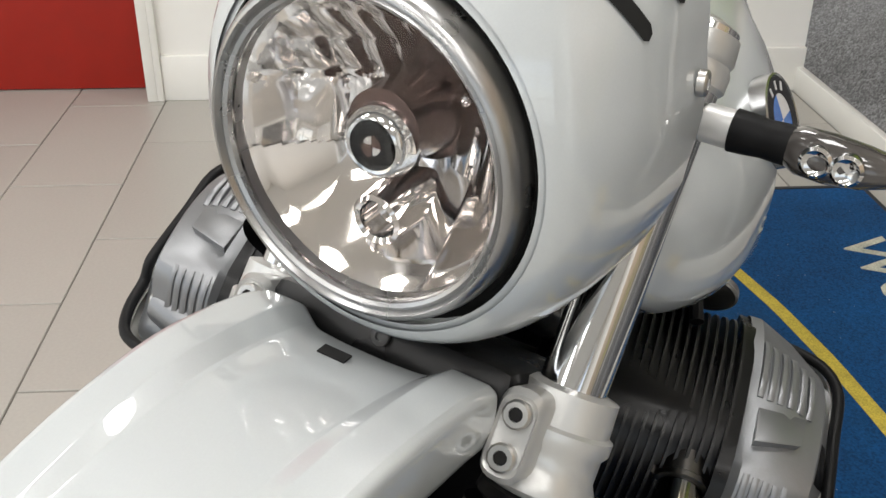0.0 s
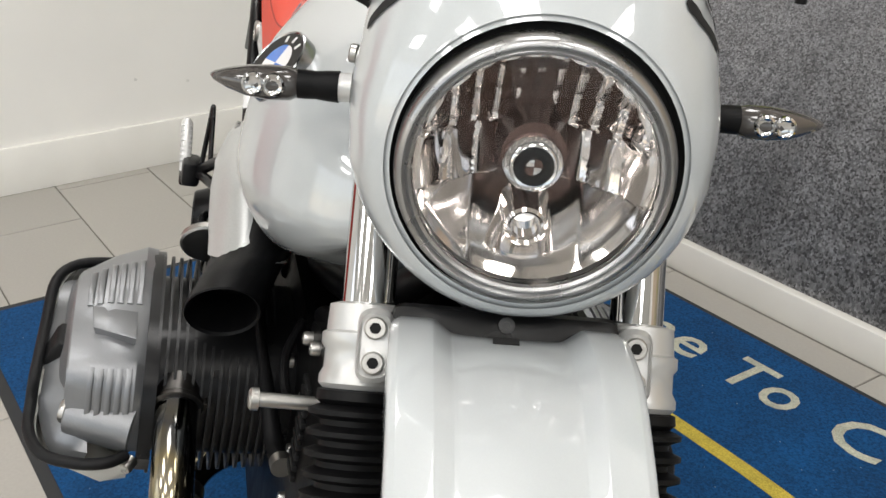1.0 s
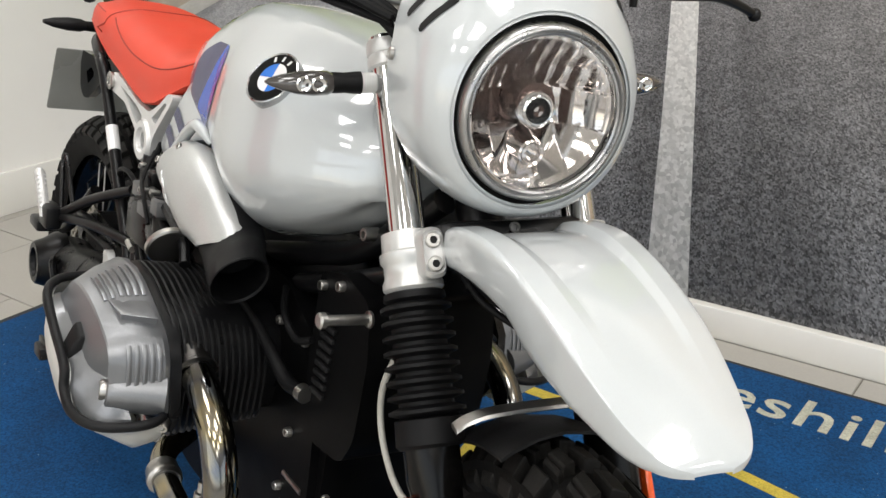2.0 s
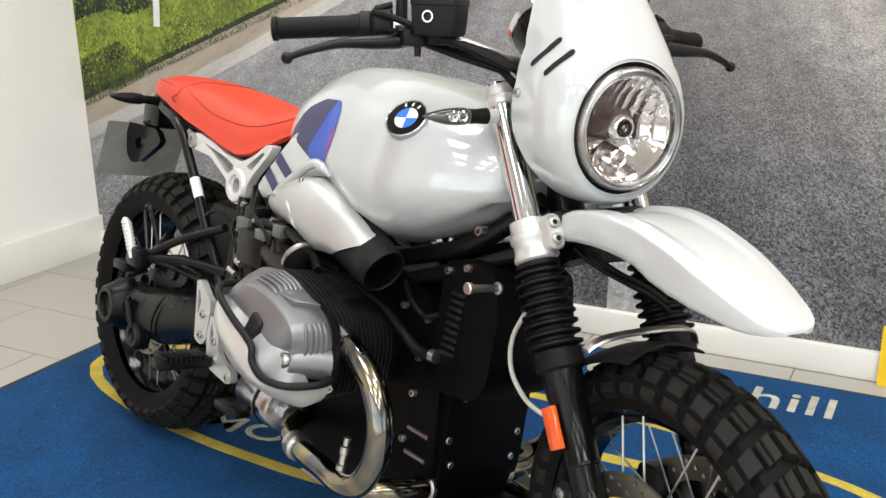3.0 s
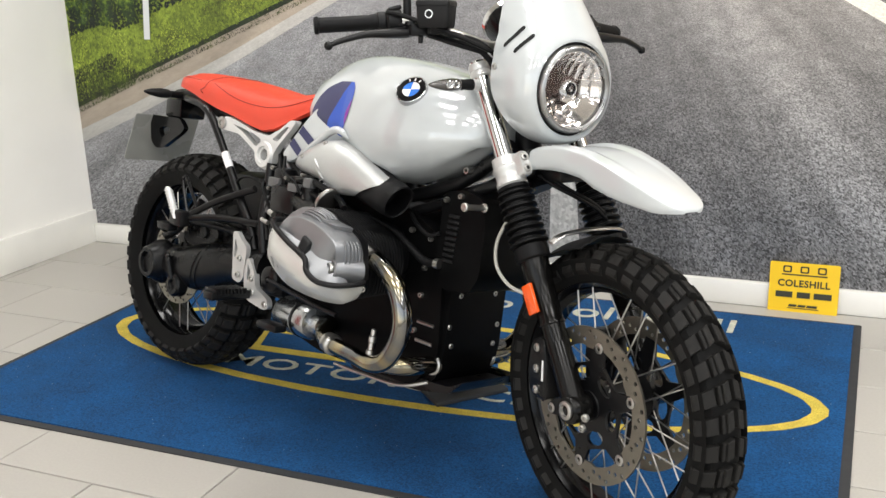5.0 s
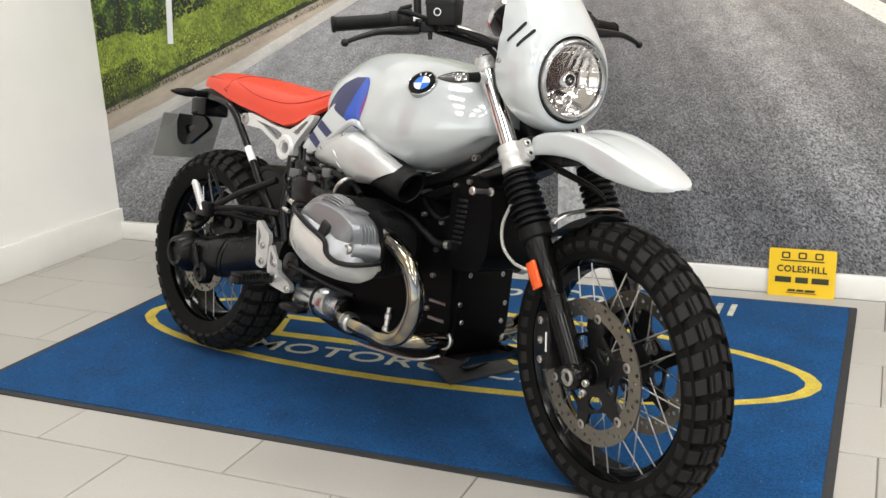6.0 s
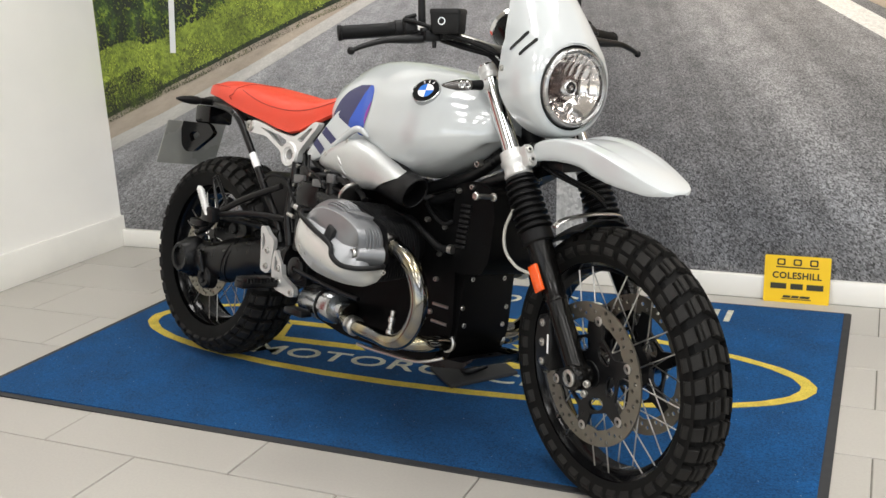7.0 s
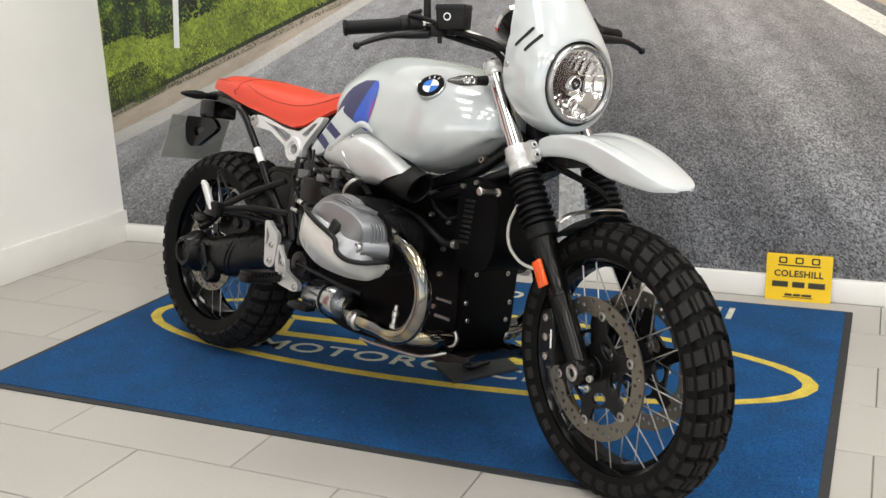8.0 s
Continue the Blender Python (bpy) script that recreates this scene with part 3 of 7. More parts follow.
for i in range(17000):
    x = rng.uniform(0.012, 1.5)
    low = float(np.interp(x, [0, 0.35, 0.6, 0.9, 1.2, 1.5], [0.23, 0.22, 0.22, 0.25, 0.33, 0.42]))
    z = edge_z(x) + low + rng.random() ** 0.8 * 0.55
    if noise.noise((x * 3.4, z * 4.2, 3.1)) < -0.10 - 0.40 * min(1.0, (z - edge_z(x) - low) / 0.25):
        continue
    if i % 18 == 0:
        a0, r0 = rng.uniform(0, 6.28), 0.05 * rng.random() ** 0.5
        x, z = 1.24 + r0 * math.cos(a0) * 0.8, edge_z(1.24) + 0.135 + r0 * math.sin(a0)
    s = rng.uniform(0.004, 0.010)
    y = MURAL_Y - 0.0046 - 0.001 * rng.random()
    a0 = rng.uniform(0, 6.28)
    bm.faces.new([bm.verts.new((max(x + s * rng.uniform(0.6, 1.2) * math.cos(a0 + k * 1.2566), 0.001), y, z + s * rng.uniform(0.6, 1.2) * math.sin(a0 + k * 1.2566))) for k in range(5)])
part("bush_picture", bm, BUSH_PRINT, mural, "dark leafy shrubs in the picture", kind="stuff")
bm = nb()
for i in range(900):
    x = rng.uniform(3.2, 4.4)
    z = float(np.interp(x, [3.17, 3.95], [1.08, 0.72])) + 0.01 + rng.random() * 0.35
    w, h = 0.005, rng.uniform(0.015, 0.04)
    y = MURAL_Y - 0.003 - 0.001 * rng.random()
    bm.faces.new([bm.verts.new(p) for p in ((x - w, y, z), (x + w, y, z), (x + rng.uniform(-0.01, 0.01), y, z + h))])
part("far_grass_picture", bm, GRASS_PRINT, mural, "yellow-green grass in the picture", kind="stuff")
print_poly("post_picture", [(0.407, 0.905), (0.438, 0.905), (0.458, 1.13), (0.478, 1.5), (0.452, 1.5), (0.428, 1.13)], 9, POST_PRINT, "white roadside post in the picture")

# ---- logo mat ----
MAT_X0, MAT_X1, MAT_Y0, MAT_Y1, MAT_Z = 0.775, 3.255, -1.595, -0.115, 0.008
floor_mat = empty("floor_mat", "large blue entrance mat with yellow oval and black rubber edge", "mat", pose((MAT_X0 + MAT_X1) / 2, (MAT_Y0 + MAT_Y1) / 2, 0))
MW, MH = (MAT_X1 - MAT_X0) / 2, (MAT_Y1 - MAT_Y0) / 2
bm = nb()
out = rounded([(-MW, -MH), (MW, -MH), (MW, MH), (-MW, MH)], 0.012)
inn = [(-MW + 0.024, -MH + 0.024), (MW - 0.024, -MH + 0.024), (MW - 0.024, MH - 0.016), (-MW + 0.012, MH - 0.016)]
plate(bm, out, [inn], 0.0, 0.004, lambda u, v, c: (u, v, c))
part("rubber_border", bm, MAT_RUBBER, floor_mat, "black rubber border")
bm = nb()
box(bm, -MW + 0.024, MW - 0.024, -MH + 0.024, MH - 0.016, 0.0, MAT_Z - 0.001)
part("carpet", bm, CARPET, floor_mat, "blue carpet pile")


def mat_point(x, y):
    return x - (MAT_X0 + MAT_X1) / 2, y - (MAT_Y0 + MAT_Y1) / 2


OVX, OVY = mat_point(2.030, -0.831)
bm = nb()
wob = [1 + 0.0018 * math.sin(i * 1.7) for i in range(120)]
n_ov = 120
outer = [(OVX + 1.160 * wob[i] * math.cos(2 * math.pi * i / n_ov), OVY + 0.332 * wob[i] * math.sin(2 * math.pi * i / n_ov)) for i in range(n_ov)]
inner = [(OVX + 1.117 * wob[i] * math.cos(2 * math.pi * i / n_ov), OVY + 0.299 * wob[i] * math.sin(2 * math.pi * i / n_ov)) for i in range(n_ov)]
plate(bm, outer, [inner], MAT_Z - 0.002, MAT_Z, lambda u, v, c: (u, v, c))
part("oval_stripe", bm, YELLOW_PILE, floor_mat, "yellow woven oval outline")
for x0, x1, y0, y1 in ((-0.62, -0.24, -0.10, -0.062), (-0.62, -0.24, 0.055, 0.093), (-0.62, -0.575, -0.062, 0.055), (-0.16, -0.115, -0.10, 0.093), (0.115, 0.16, -0.10, 0.093), (-0.115, 0.115, 0.055, 0.093), (0.24, 0.66, -0.10, -0.062), (0.24, 0.66, 0.055, 0.093), (0.24, 0.285, -0.062, 0.055)):
    pts = [(OVX + x0 + 0.02, OVY + y0), (OVX + x1 + 0.02, OVY + y0), (OVX + x1 - 0.02, OVY + y1), (OVX + x0 - 0.02, OVY + y1)]
    bm = nb()
    plate(bm, pts, [], MAT_Z - 0.002, MAT_Z, lambda u, v, c: (u, v, c))
    part("emblem_bar", bm, YELLOW_PILE, floor_mat, "yellow woven emblem bar")


def split_letters(whole, name, material, parent):
    """Part a word's mesh into one object a letter, by gaps along x."""
    bm = nb()
    bm.from_mesh(whole.data)
    seen, groups = set(), []
    for v in bm.verts:
        if v in seen:
            continue
        stack, isle = [v], []
        seen.add(v)
        while stack:
            w = stack.pop()
            isle.append(w)
            for e in w.link_edges:
                o = e.other_vert(w)
                if o not in seen:
                    seen.add(o)
                    stack.append(o)
        groups.append([min(w.co.x for w in isle), max(w.co.x for w in isle), isle])
    groups.sort(key=lambda g: g[0])
    joined = []
    for g in groups:
        if joined and g[0] < joined[-1][1] - 0.002:
            joined[-1][1] = max(joined[-1][1], g[1])
            joined[-1][2] += g[2]
        else:
            joined.append(g)
    for _, _, isle in joined:
        keep = set(isle)
        one = bm.copy()
        one.verts.ensure_lookup_table()
        flags = [v in keep for v in bm.verts]
        bmesh.ops.delete(one, geom=[w for w, f in zip(one.verts, flags) if not f], context="VERTS")
        part(name, one, material, parent)
    bm.free()
    old = whole.data
    bpy.data.objects.remove(whole)
    bpy.data.meshes.remove(old)


def mat_word(text, x0, x1, y0, height, weld):
    """A woven word from x0 to x1 on the mat with its baseline at y0."""
    whole = letters(text, 1.0, CREAM_PILE, None, None, "woven_word", 0.001, 1.05, "", 0.008)
    lo, hi = min(v.co.x for v in whole.data.vertices), max(v.co.x for v in whole.data.vertices)
    top = max(v.co.y for v in whole.data.vertices)
    px, py = mat_point(x0, y0)
    for v in whole.data.vertices:
        v.co = Vector((px + (v.co.x - lo) / (hi - lo) * (x1 - x0), py + v.co.y / top * height, MAT_Z - 0.0005 + v.co.z * weld))
    split_letters(whole, "woven_letter", CREAM_PILE, floor_mat)


mat_word("Welcome", 1.075, 1.872, -0.318, 0.115, 0.8)
mat_word("To", 1.935, 2.122, -0.318, 0.112, 0.8)
mat_word("Coleshill", 2.205, 2.877, -0.318, 0.118, 0.8)
mat_word("MOTORCYCLES", 1.44, 2.61, -1.048, 0.076, 0.8)

# lint on the mat
bm = nb()
for i in range(240):
    x, y, a = rng.uniform(-MW + 0.05, MW - 0.05), rng.uniform(-MH + 0.05, MH - 0.05), rng.uniform(0, 3.14)
    w, h = rng.uniform(0.0008, 0.0022), rng.uniform(0.0004, 0.0008)
    c, sn = math.cos(a), math.sin(a)
    low = [bm.verts.new((x + u * c - v * sn, y + u * sn + v * c, MAT_Z - 0.0012)) for u, v in ((-w, -h), (w, -h), (w, h), (-w, h))]
    tip = bm.verts.new((x, y, MAT_Z + 0.0008))
    for k in range(4):
        bm.faces.new((low[k], low[(k + 1) % 4], tip))
part("lint", bm, LINT, floor_mat, "pale specks of lint", kind="stuff")

# ---- yellow card sign leaning on the skirting ----
sign = empty("sign", "yellow card sign with black print, leaning on the skirting board", "sign", pose(3.066, -0.036, 0.0, -8.5, 0, 0))
bm = nb()
plate(bm, rounded([(-0.111, 0.0), (0.111, 0.0), (0.111, 0.168), (-0.111, 0.168)], 0.006, 3), [], -0.0015, 0.0015, lambda u, v, c: (u, c, v))
part("card", bm, SIGN_YELLOW, sign)
up = pose(0, -0.0022, 0, 90, 0, 0)
bm = nb()
for cx in (-0.055, 0.0, 0.055):
    plate(bm, rounded([(cx - 0.014, 0.134), (cx + 0.014, 0.134), (cx + 0.014, 0.157), (cx - 0.014, 0.157)], 0.006), [rounded([(cx - 0.009, 0.1385), (cx + 0.009, 0.1385), (cx + 0.009, 0.1525), (cx - 0.009, 0.1525)], 0.004)], 0, 0.0012, lambda u, v, c: (u, -0.0018 - c, v))
plate(bm, [(-0.072, 0.125), (0.072, 0.125), (0.072, 0.129), (-0.072, 0.129)], [], 0, 0.0012, lambda u, v, c: (u, -0.0018 - c, v))
part("emblem", bm, INK, sign, "black printed emblem shapes and rule")
word = letters("COLESHILL", 0.031, INK, None, None, "printed_word", 0.0004, 1.08, "black printed capitals", 0.0009)
vs = word.data.vertices
lo, hi = min(v.co.x for v in vs), max(v.co.x for v in vs)
top = max(v.co.y for v in vs)
for v in vs:
    v.co = Vector((-0.083 + (v.co.x - lo) / (hi - lo) * 0.166, -0.0022 - v.co.z, 0.087 + v.co.y / top * 0.023))
split_letters(word, "printed_letter", INK, sign)
for x0, x1 in ((-0.088, -0.034), (-0.020, 0.022), (0.034, 0.090)):
    bm = nb()
    plate(bm, [(x0, 0.049), (x1, 0.049), (x1, 0.069), (x0, 0.069)], [], 0, 0.0012, lambda u, v, c: (u, -0.0018 - c, v))
    part("print_bar", bm, INK, sign, "black printed bar")
bm = nb()
for x0, x1, z0, z1 in ((-0.045, -0.02, 0.018, 0.026), (-0.016, 0.008, 0.018, 0.026), (0.012, 0.045, 0.018, 0.026), (-0.05, 0.05, 0.012, 0.0145)):
    plate(bm, [(x0, z0), (x1, z0), (x1 + 0.003, z1), (x0 + 0.003, z1)], [], 0, 0.0012, lambda u, v, c: (u, -0.0018 - c, v))
part("small_print", bm, INK, sign, "small black print")

# ---- motorcycle ----
from mathutils.bvhtree import BVHTree

BIKE = Matrix.Translation((1.3447, -1.0754, MAT_Z)) @ Matrix.Rotation(radians(-20.68), 4, "Z") @ Matrix.Rotation(radians(-12.32), 4, "X")
bike = empty("motorcycle", "white roadster motorcycle with red seat, leaning on its side stand", "motorcycle", BIKE)
RAKE = radians(27)
STEER_AXIS = Vector((-math.sin(RAKE), 0, math.cos(RAKE)))
STEER_AT = Vector((1.637, 0, 0))
STEER = Matrix.Translation(STEER_AT) @ Matrix.Rotation(radians(-15.98), 4, STEER_AXIS) @ Matrix.Translation(-STEER_AT)


def front(name, bm, material, parent=None, label="", angle=38):
    """A part that turns with the steering."""
    return part(name, bm, material, parent or bike, label, angle, m=STEER)


def fixed(name, bm, material, parent=None, label="", angle=38):
    return part(name, bm, material, parent or bike, label, angle)


def bolt(bm, p, d, r=0.007, h=0.006):
    """A socket-head bolt: a round head with a recess."""
    d = Vector(d).normalized()
    p = Vector(p)
    return turned(bm, p, p + d, [(0, r), (h * 0.8, r), (h, r * 0.85), (h, r * 0.5), (h * 0.35, r * 0.45)], 12)


# wheels


def tyre_mesh(R, W, rim_r):
    """A knobbly tyre about the y axis."""
    bm = nb()
    seg = 72
    side = [(-0.42, rim_r - 0.004), (-0.50, rim_r + 0.018), (-0.52, rim_r + 0.045), (-0.455, R - 0.043), (-0.35, R - 0.0255), (-0.18, R - 0.0165), (0, R - 0.014)]
    prof = [(s * W, r) for s, r in side] + [(-s * W, r) for s, r in reversed(side[:-1])]
    rings = []
    for i in range(seg):
        a = 2 * math.pi * i / seg
        rings.append([bm.verts.new((r * math.cos(a), y, r * math.sin(a))) for y, r in prof])
    for i in range(seg):
        u, v = rings[i], rings[(i + 1) % seg]
        for k in range(len(prof) - 1):
            bm.faces.new((u[k], v[k], v[k + 1], u[k + 1]))
    return bm


# across the tyre: centre and width in tyre widths, length in pitches, shift in pitches
TREAD_ROWS = [(-0.150, 0.215, 0.68, 0.16), (0.150, 0.215, 0.68, 0.16), (-0.424, 0.236, 0.64, 0.0), (0.424, 0.236, 0.64, 0.0)]


def tread_blocks(R, W, wheel_ob):
    """Rows of rubber blocks round a tyre, each an object on its row's mesh; a lower step runs along each block's outer side."""
    pitch = round(2 * math.pi * R / 0.053)
    step = 2 * math.pi / pitch

    def surface(y, lift):
        k = abs(y) / W
        r = float(np.interp(k, [0, 0.18, 0.36, 0.47, 0.54], [R - 0.009, R - 0.0115, R - 0.021, R - 0.037, R - 0.054]))
        n = Vector((0, (1 if y > 0 else -1) * min(1.3, (k / 0.5) ** 2.4), 1)).normalized()
        return y + n.y * lift, r + n.z * lift

    for c, wide, long, turn in TREAD_ROWS:
        bm = nb()
        out = 1 if c > 0 else -1
        for lo, hi, rise in ((-0.5, 0.20, 0.0), (0.16, 0.5, -0.0032)):
            loops = []
            for lift, inset in ((-0.008, 0.0), (0.0072 + rise, 0.010), (0.0088 + rise, 0.026)):
                loop = []
                for ya, aa in ((lo, -1), (hi, -1), (hi, 1), (lo, 1)):
                    edge = inset if ya in (lo,) else -inset
                    across = out * (ya * wide + edge)
                    yb, rb = surface((c + across) * W, lift)
                    ang = step * (aa * (long / 2 - 1.5 * inset) - 0.16 * ya)
                    loop.append(bm.verts.new((rb * math.cos(ang), yb, rb * math.sin(ang))))
                loops.append(loop)
            for u, v in zip(loops, loops[1:]):
                for k in range(4):
                    bm.faces.new((u[k], u[(k + 1) % 4], v[(k + 1) % 4], v[k]))
            bm.faces.new(loops[-1])
        bmesh.ops.recalc_face_normals(bm, faces=bm.faces)
        me = bpy.data.meshes.new("tread_block")
        bm.to_mesh(me)
        bm.free()
        me.materials.append(BLOCK_RUBBER)
        for i in range(pitch):
            ob = new("tread_block", me)
            ob.parent = wheel_ob
            ob.matrix_local = Matrix.Rotation(-(i + turn) * step, 4, "Y")


def revolve_y(bm, prof, seg=56, closed=False):
    """prof: (y, r) pairs turned about the y axis."""
    rings = [[bm.verts.new((r * math.cos(2 * math.pi * i / seg), y, r * math.sin(2 * math.pi * i / seg))) for y, r in prof] for i in range(seg)]
    n = len(prof)
    for i in range(seg):
        u, v = rings[i], rings[(i + 1) % seg]
        for k in range(n if closed else n - 1):
            bm.faces.new((u[k], v[k], v[(k + 1) % n], u[(k + 1) % n]))
    return bm


def disc_mesh(bm, r_in, r_out, y, t=0.0045, holes=54):
    hl = []
    for i in range(holes):
        a = 2 * math.pi * i / holes
        rr = r_in + (r_out - r_in) * (0.28, 0.52, 0.76)[i % 3]
        hl.append([(rr * math.cos(a) + 0.0050 * math.cos(b), rr * math.sin(a) + 0.0050 * math.sin(b)) for b in [k * math.pi / 3 for k in range(6)]])
    inner = [((r_in - (0.006 if (i % 10) in (4, 5, 6) else 0)) * math.cos(2 * math.pi * i / 60), (r_in - (0.006 if (i % 10) in (4, 5, 6) else 0)) * math.sin(2 * math.pi * i / 60)) for i in range(60)]
    return plate(bm, circle(0, 0, r_out, 72), [inner] + hl, y - t / 2, y + t / 2, lambda u, v, c: (u, c, v))


def slot(r, a):
    return [(r * math.cos(a) + 0.019 * math.cos(b) * math.cos(a) * 0.8 - 0.024 * math.sin(b) * math.sin(a), r * math.sin(a) + 0.019 * math.cos(b) * math.sin(a) * 0.8 + 0.024 * math.sin(b) * math.cos(a)) for b in [k * math.pi / 7 for k in range(14)]]


def wheel(name, centre, R, W, rim_r, rim_w, m, discs, label, spokes=36, hub_w=0.062, hub_r=0.055):
    place = m @ Matrix.Translation(centre)
    w = empty(name, label, "", kind="")
    w.parent = bike
    w.matrix_local = place
    part("tyre", tyre_mesh(R, W, rim_r), RUBBER, w, "black knobbly block-tread tyre", 30)
    tread_blocks(R, W, w)
    bm = nb()
    h = rim_w / 2
    revolve_y(bm, [(-h, rim_r + 0.006), (-h - 0.004, rim_r + 0.010), (-h - 0.004, rim_r - 0.006), (-h + 0.010, rim_r - 0.014), (-h * 0.55, rim_r - 0.018), (-h * 0.4, rim_r - 0.028), (h * 0.4, rim_r - 0.028), (h * 0.55, rim_r - 0.018), (h - 0.010, rim_r - 0.014), (h + 0.004, rim_r - 0.006), (h + 0.004, rim_r + 0.010), (h, rim_r + 0.006)], 64, True)
    part("rim", bm, GLOSS_BLACK, w, "gloss black wire wheel rim")
    bm = nb()
    revolve_y(bm, [(-hub_w - 0.012, 0.016), (-hub_w - 0.012, hub_r * 0.55), (-hub_w, hub_r * 0.62), (-hub_w, hub_r), (-hub_w + 0.012, hub_r), (-hub_w + 0.018, hub_r * 0.7), (hub_w - 0.018, hub_r * 0.7), (hub_w - 0.012, hub_r), (hub_w, hub_r), (hub_w, hub_r * 0.62), (hub_w + 0.012, hub_r * 0.55), (hub_w + 0.012, 0.016)], 40)
    part("hub", bm, BLACK, w, "black cast hub")
    bm = nb()
    rod(bm, (0, 0, 0), (0, 0, 1), 0.0017, None, 6)
    bmesh.ops.recalc_face_normals(bm, faces=bm.faces)
    me = bpy.data.meshes.new("spoke")
    bm.to_mesh(me)
    bm.free()
    me.materials.append(STEEL)
    for i in range(spokes):
        sd = -1 if i % 2 == 0 else 1
        a = 2 * math.pi * (i // 2) / (spokes / 2) + (0.08 if sd > 0 else 0)
        twist = 0.42 if (i // 2) % 2 == 0 else -0.42
        p = Vector((hub_r * 0.9 * math.cos(a), sd * (hub_w - 0.006), hub_r * 0.9 * math.sin(a)))
        q = Vector(((rim_r - 0.016) * math.cos(a + twist), sd * rim_w * 0.38, (rim_r - 0.016) * math.sin(a + twist)))
        ob = new("spoke", me)
        ob.parent = w
        d = q - p
        ob.matrix_local = Matrix.Translation(p) @ d.to_track_quat("Z", "Y").to_matrix().to_4x4() @ Matrix.Diagonal((1, 1, d.length, 1))
    for y, ri, ro in discs:
        bm = nb()
        disc_mesh(bm, ri, ro, y)
        part("brake_disc", bm, DISC_STEEL, w, "drilled steel brake disc")
        bm = nb()
        sgn = -1 if y < 0 else 1
        star = []
        for k in range(6):
            a = 2 * math.pi * k / 6 + 0.35
            for da, r in ((-0.50, ri * 0.70), (-0.22, ri * 0.74), (-0.105, ri + 0.002), (0.105, ri + 0.002), (0.22, ri * 0.74), (0.50, ri * 0.70)):
                star.append((r * math.cos(a + da), r * math.sin(a + da)))
        plate(bm, star, [circle(0, 0, 0.022, 24)] + [slot(0.066 * ri / 0.124, 2 * math.pi * k / 6 + 0.35 + math.pi / 6) for k in range(6)], y - sgn * 0.004, y + sgn * 0.003, lambda u, v, c: (u, c, v))
        part("disc_carrier", bm, BLACK, w, "black six-armed disc carrier")
        for k in range(6):
            a = 2 * math.pi * k / 6 + 0.35
            bm = nb()
            bolt(bm, ((ri + 0.001) * math.cos(a), y, (ri + 0.001) * math.sin(a)), (0, sgn, 0), 0.011, 0.005)
            part("disc_rivet", bm, STEEL, w)
    return w


FRONT_AXLE = Vector((1.547, -0.008, 0.3125))
front_wheel = wheel("front_wheel", FRONT_AXLE, 0.3185, 0.101, 0.2475, 0.070, STEER, [(-0.068, 0.124, 0.160), (0.068, 0.124, 0.160)], "spoked front wheel with knobbly tyre and twin drilled discs")
rear_wheel = wheel("rear_wheel", (0, 0, 0.322), 0.325, 0.172, 0.232, 0.108, Matrix.Identity(4), [(-0.080, 0.098, 0.132)], "spoked rear wheel with broad knobbly tyre")

# fork
FORK_Y = 0.104
FORK_TOP, FORK_LOW = Vector((1.163, 0, 0.965)), Vector((1.521, 0, 0.340))
FORK_DIR = (FORK_LOW - FORK_TOP).normalized()


def fork_at(s, side, out=0.0, ahead=0.0):
    n = Vector((math.cos(RAKE), 0, math.sin(RAKE)))
    return FORK_TOP + FORK_DIR * s + Vector((0, side * (FORK_Y + out), 0)) + n * ahead


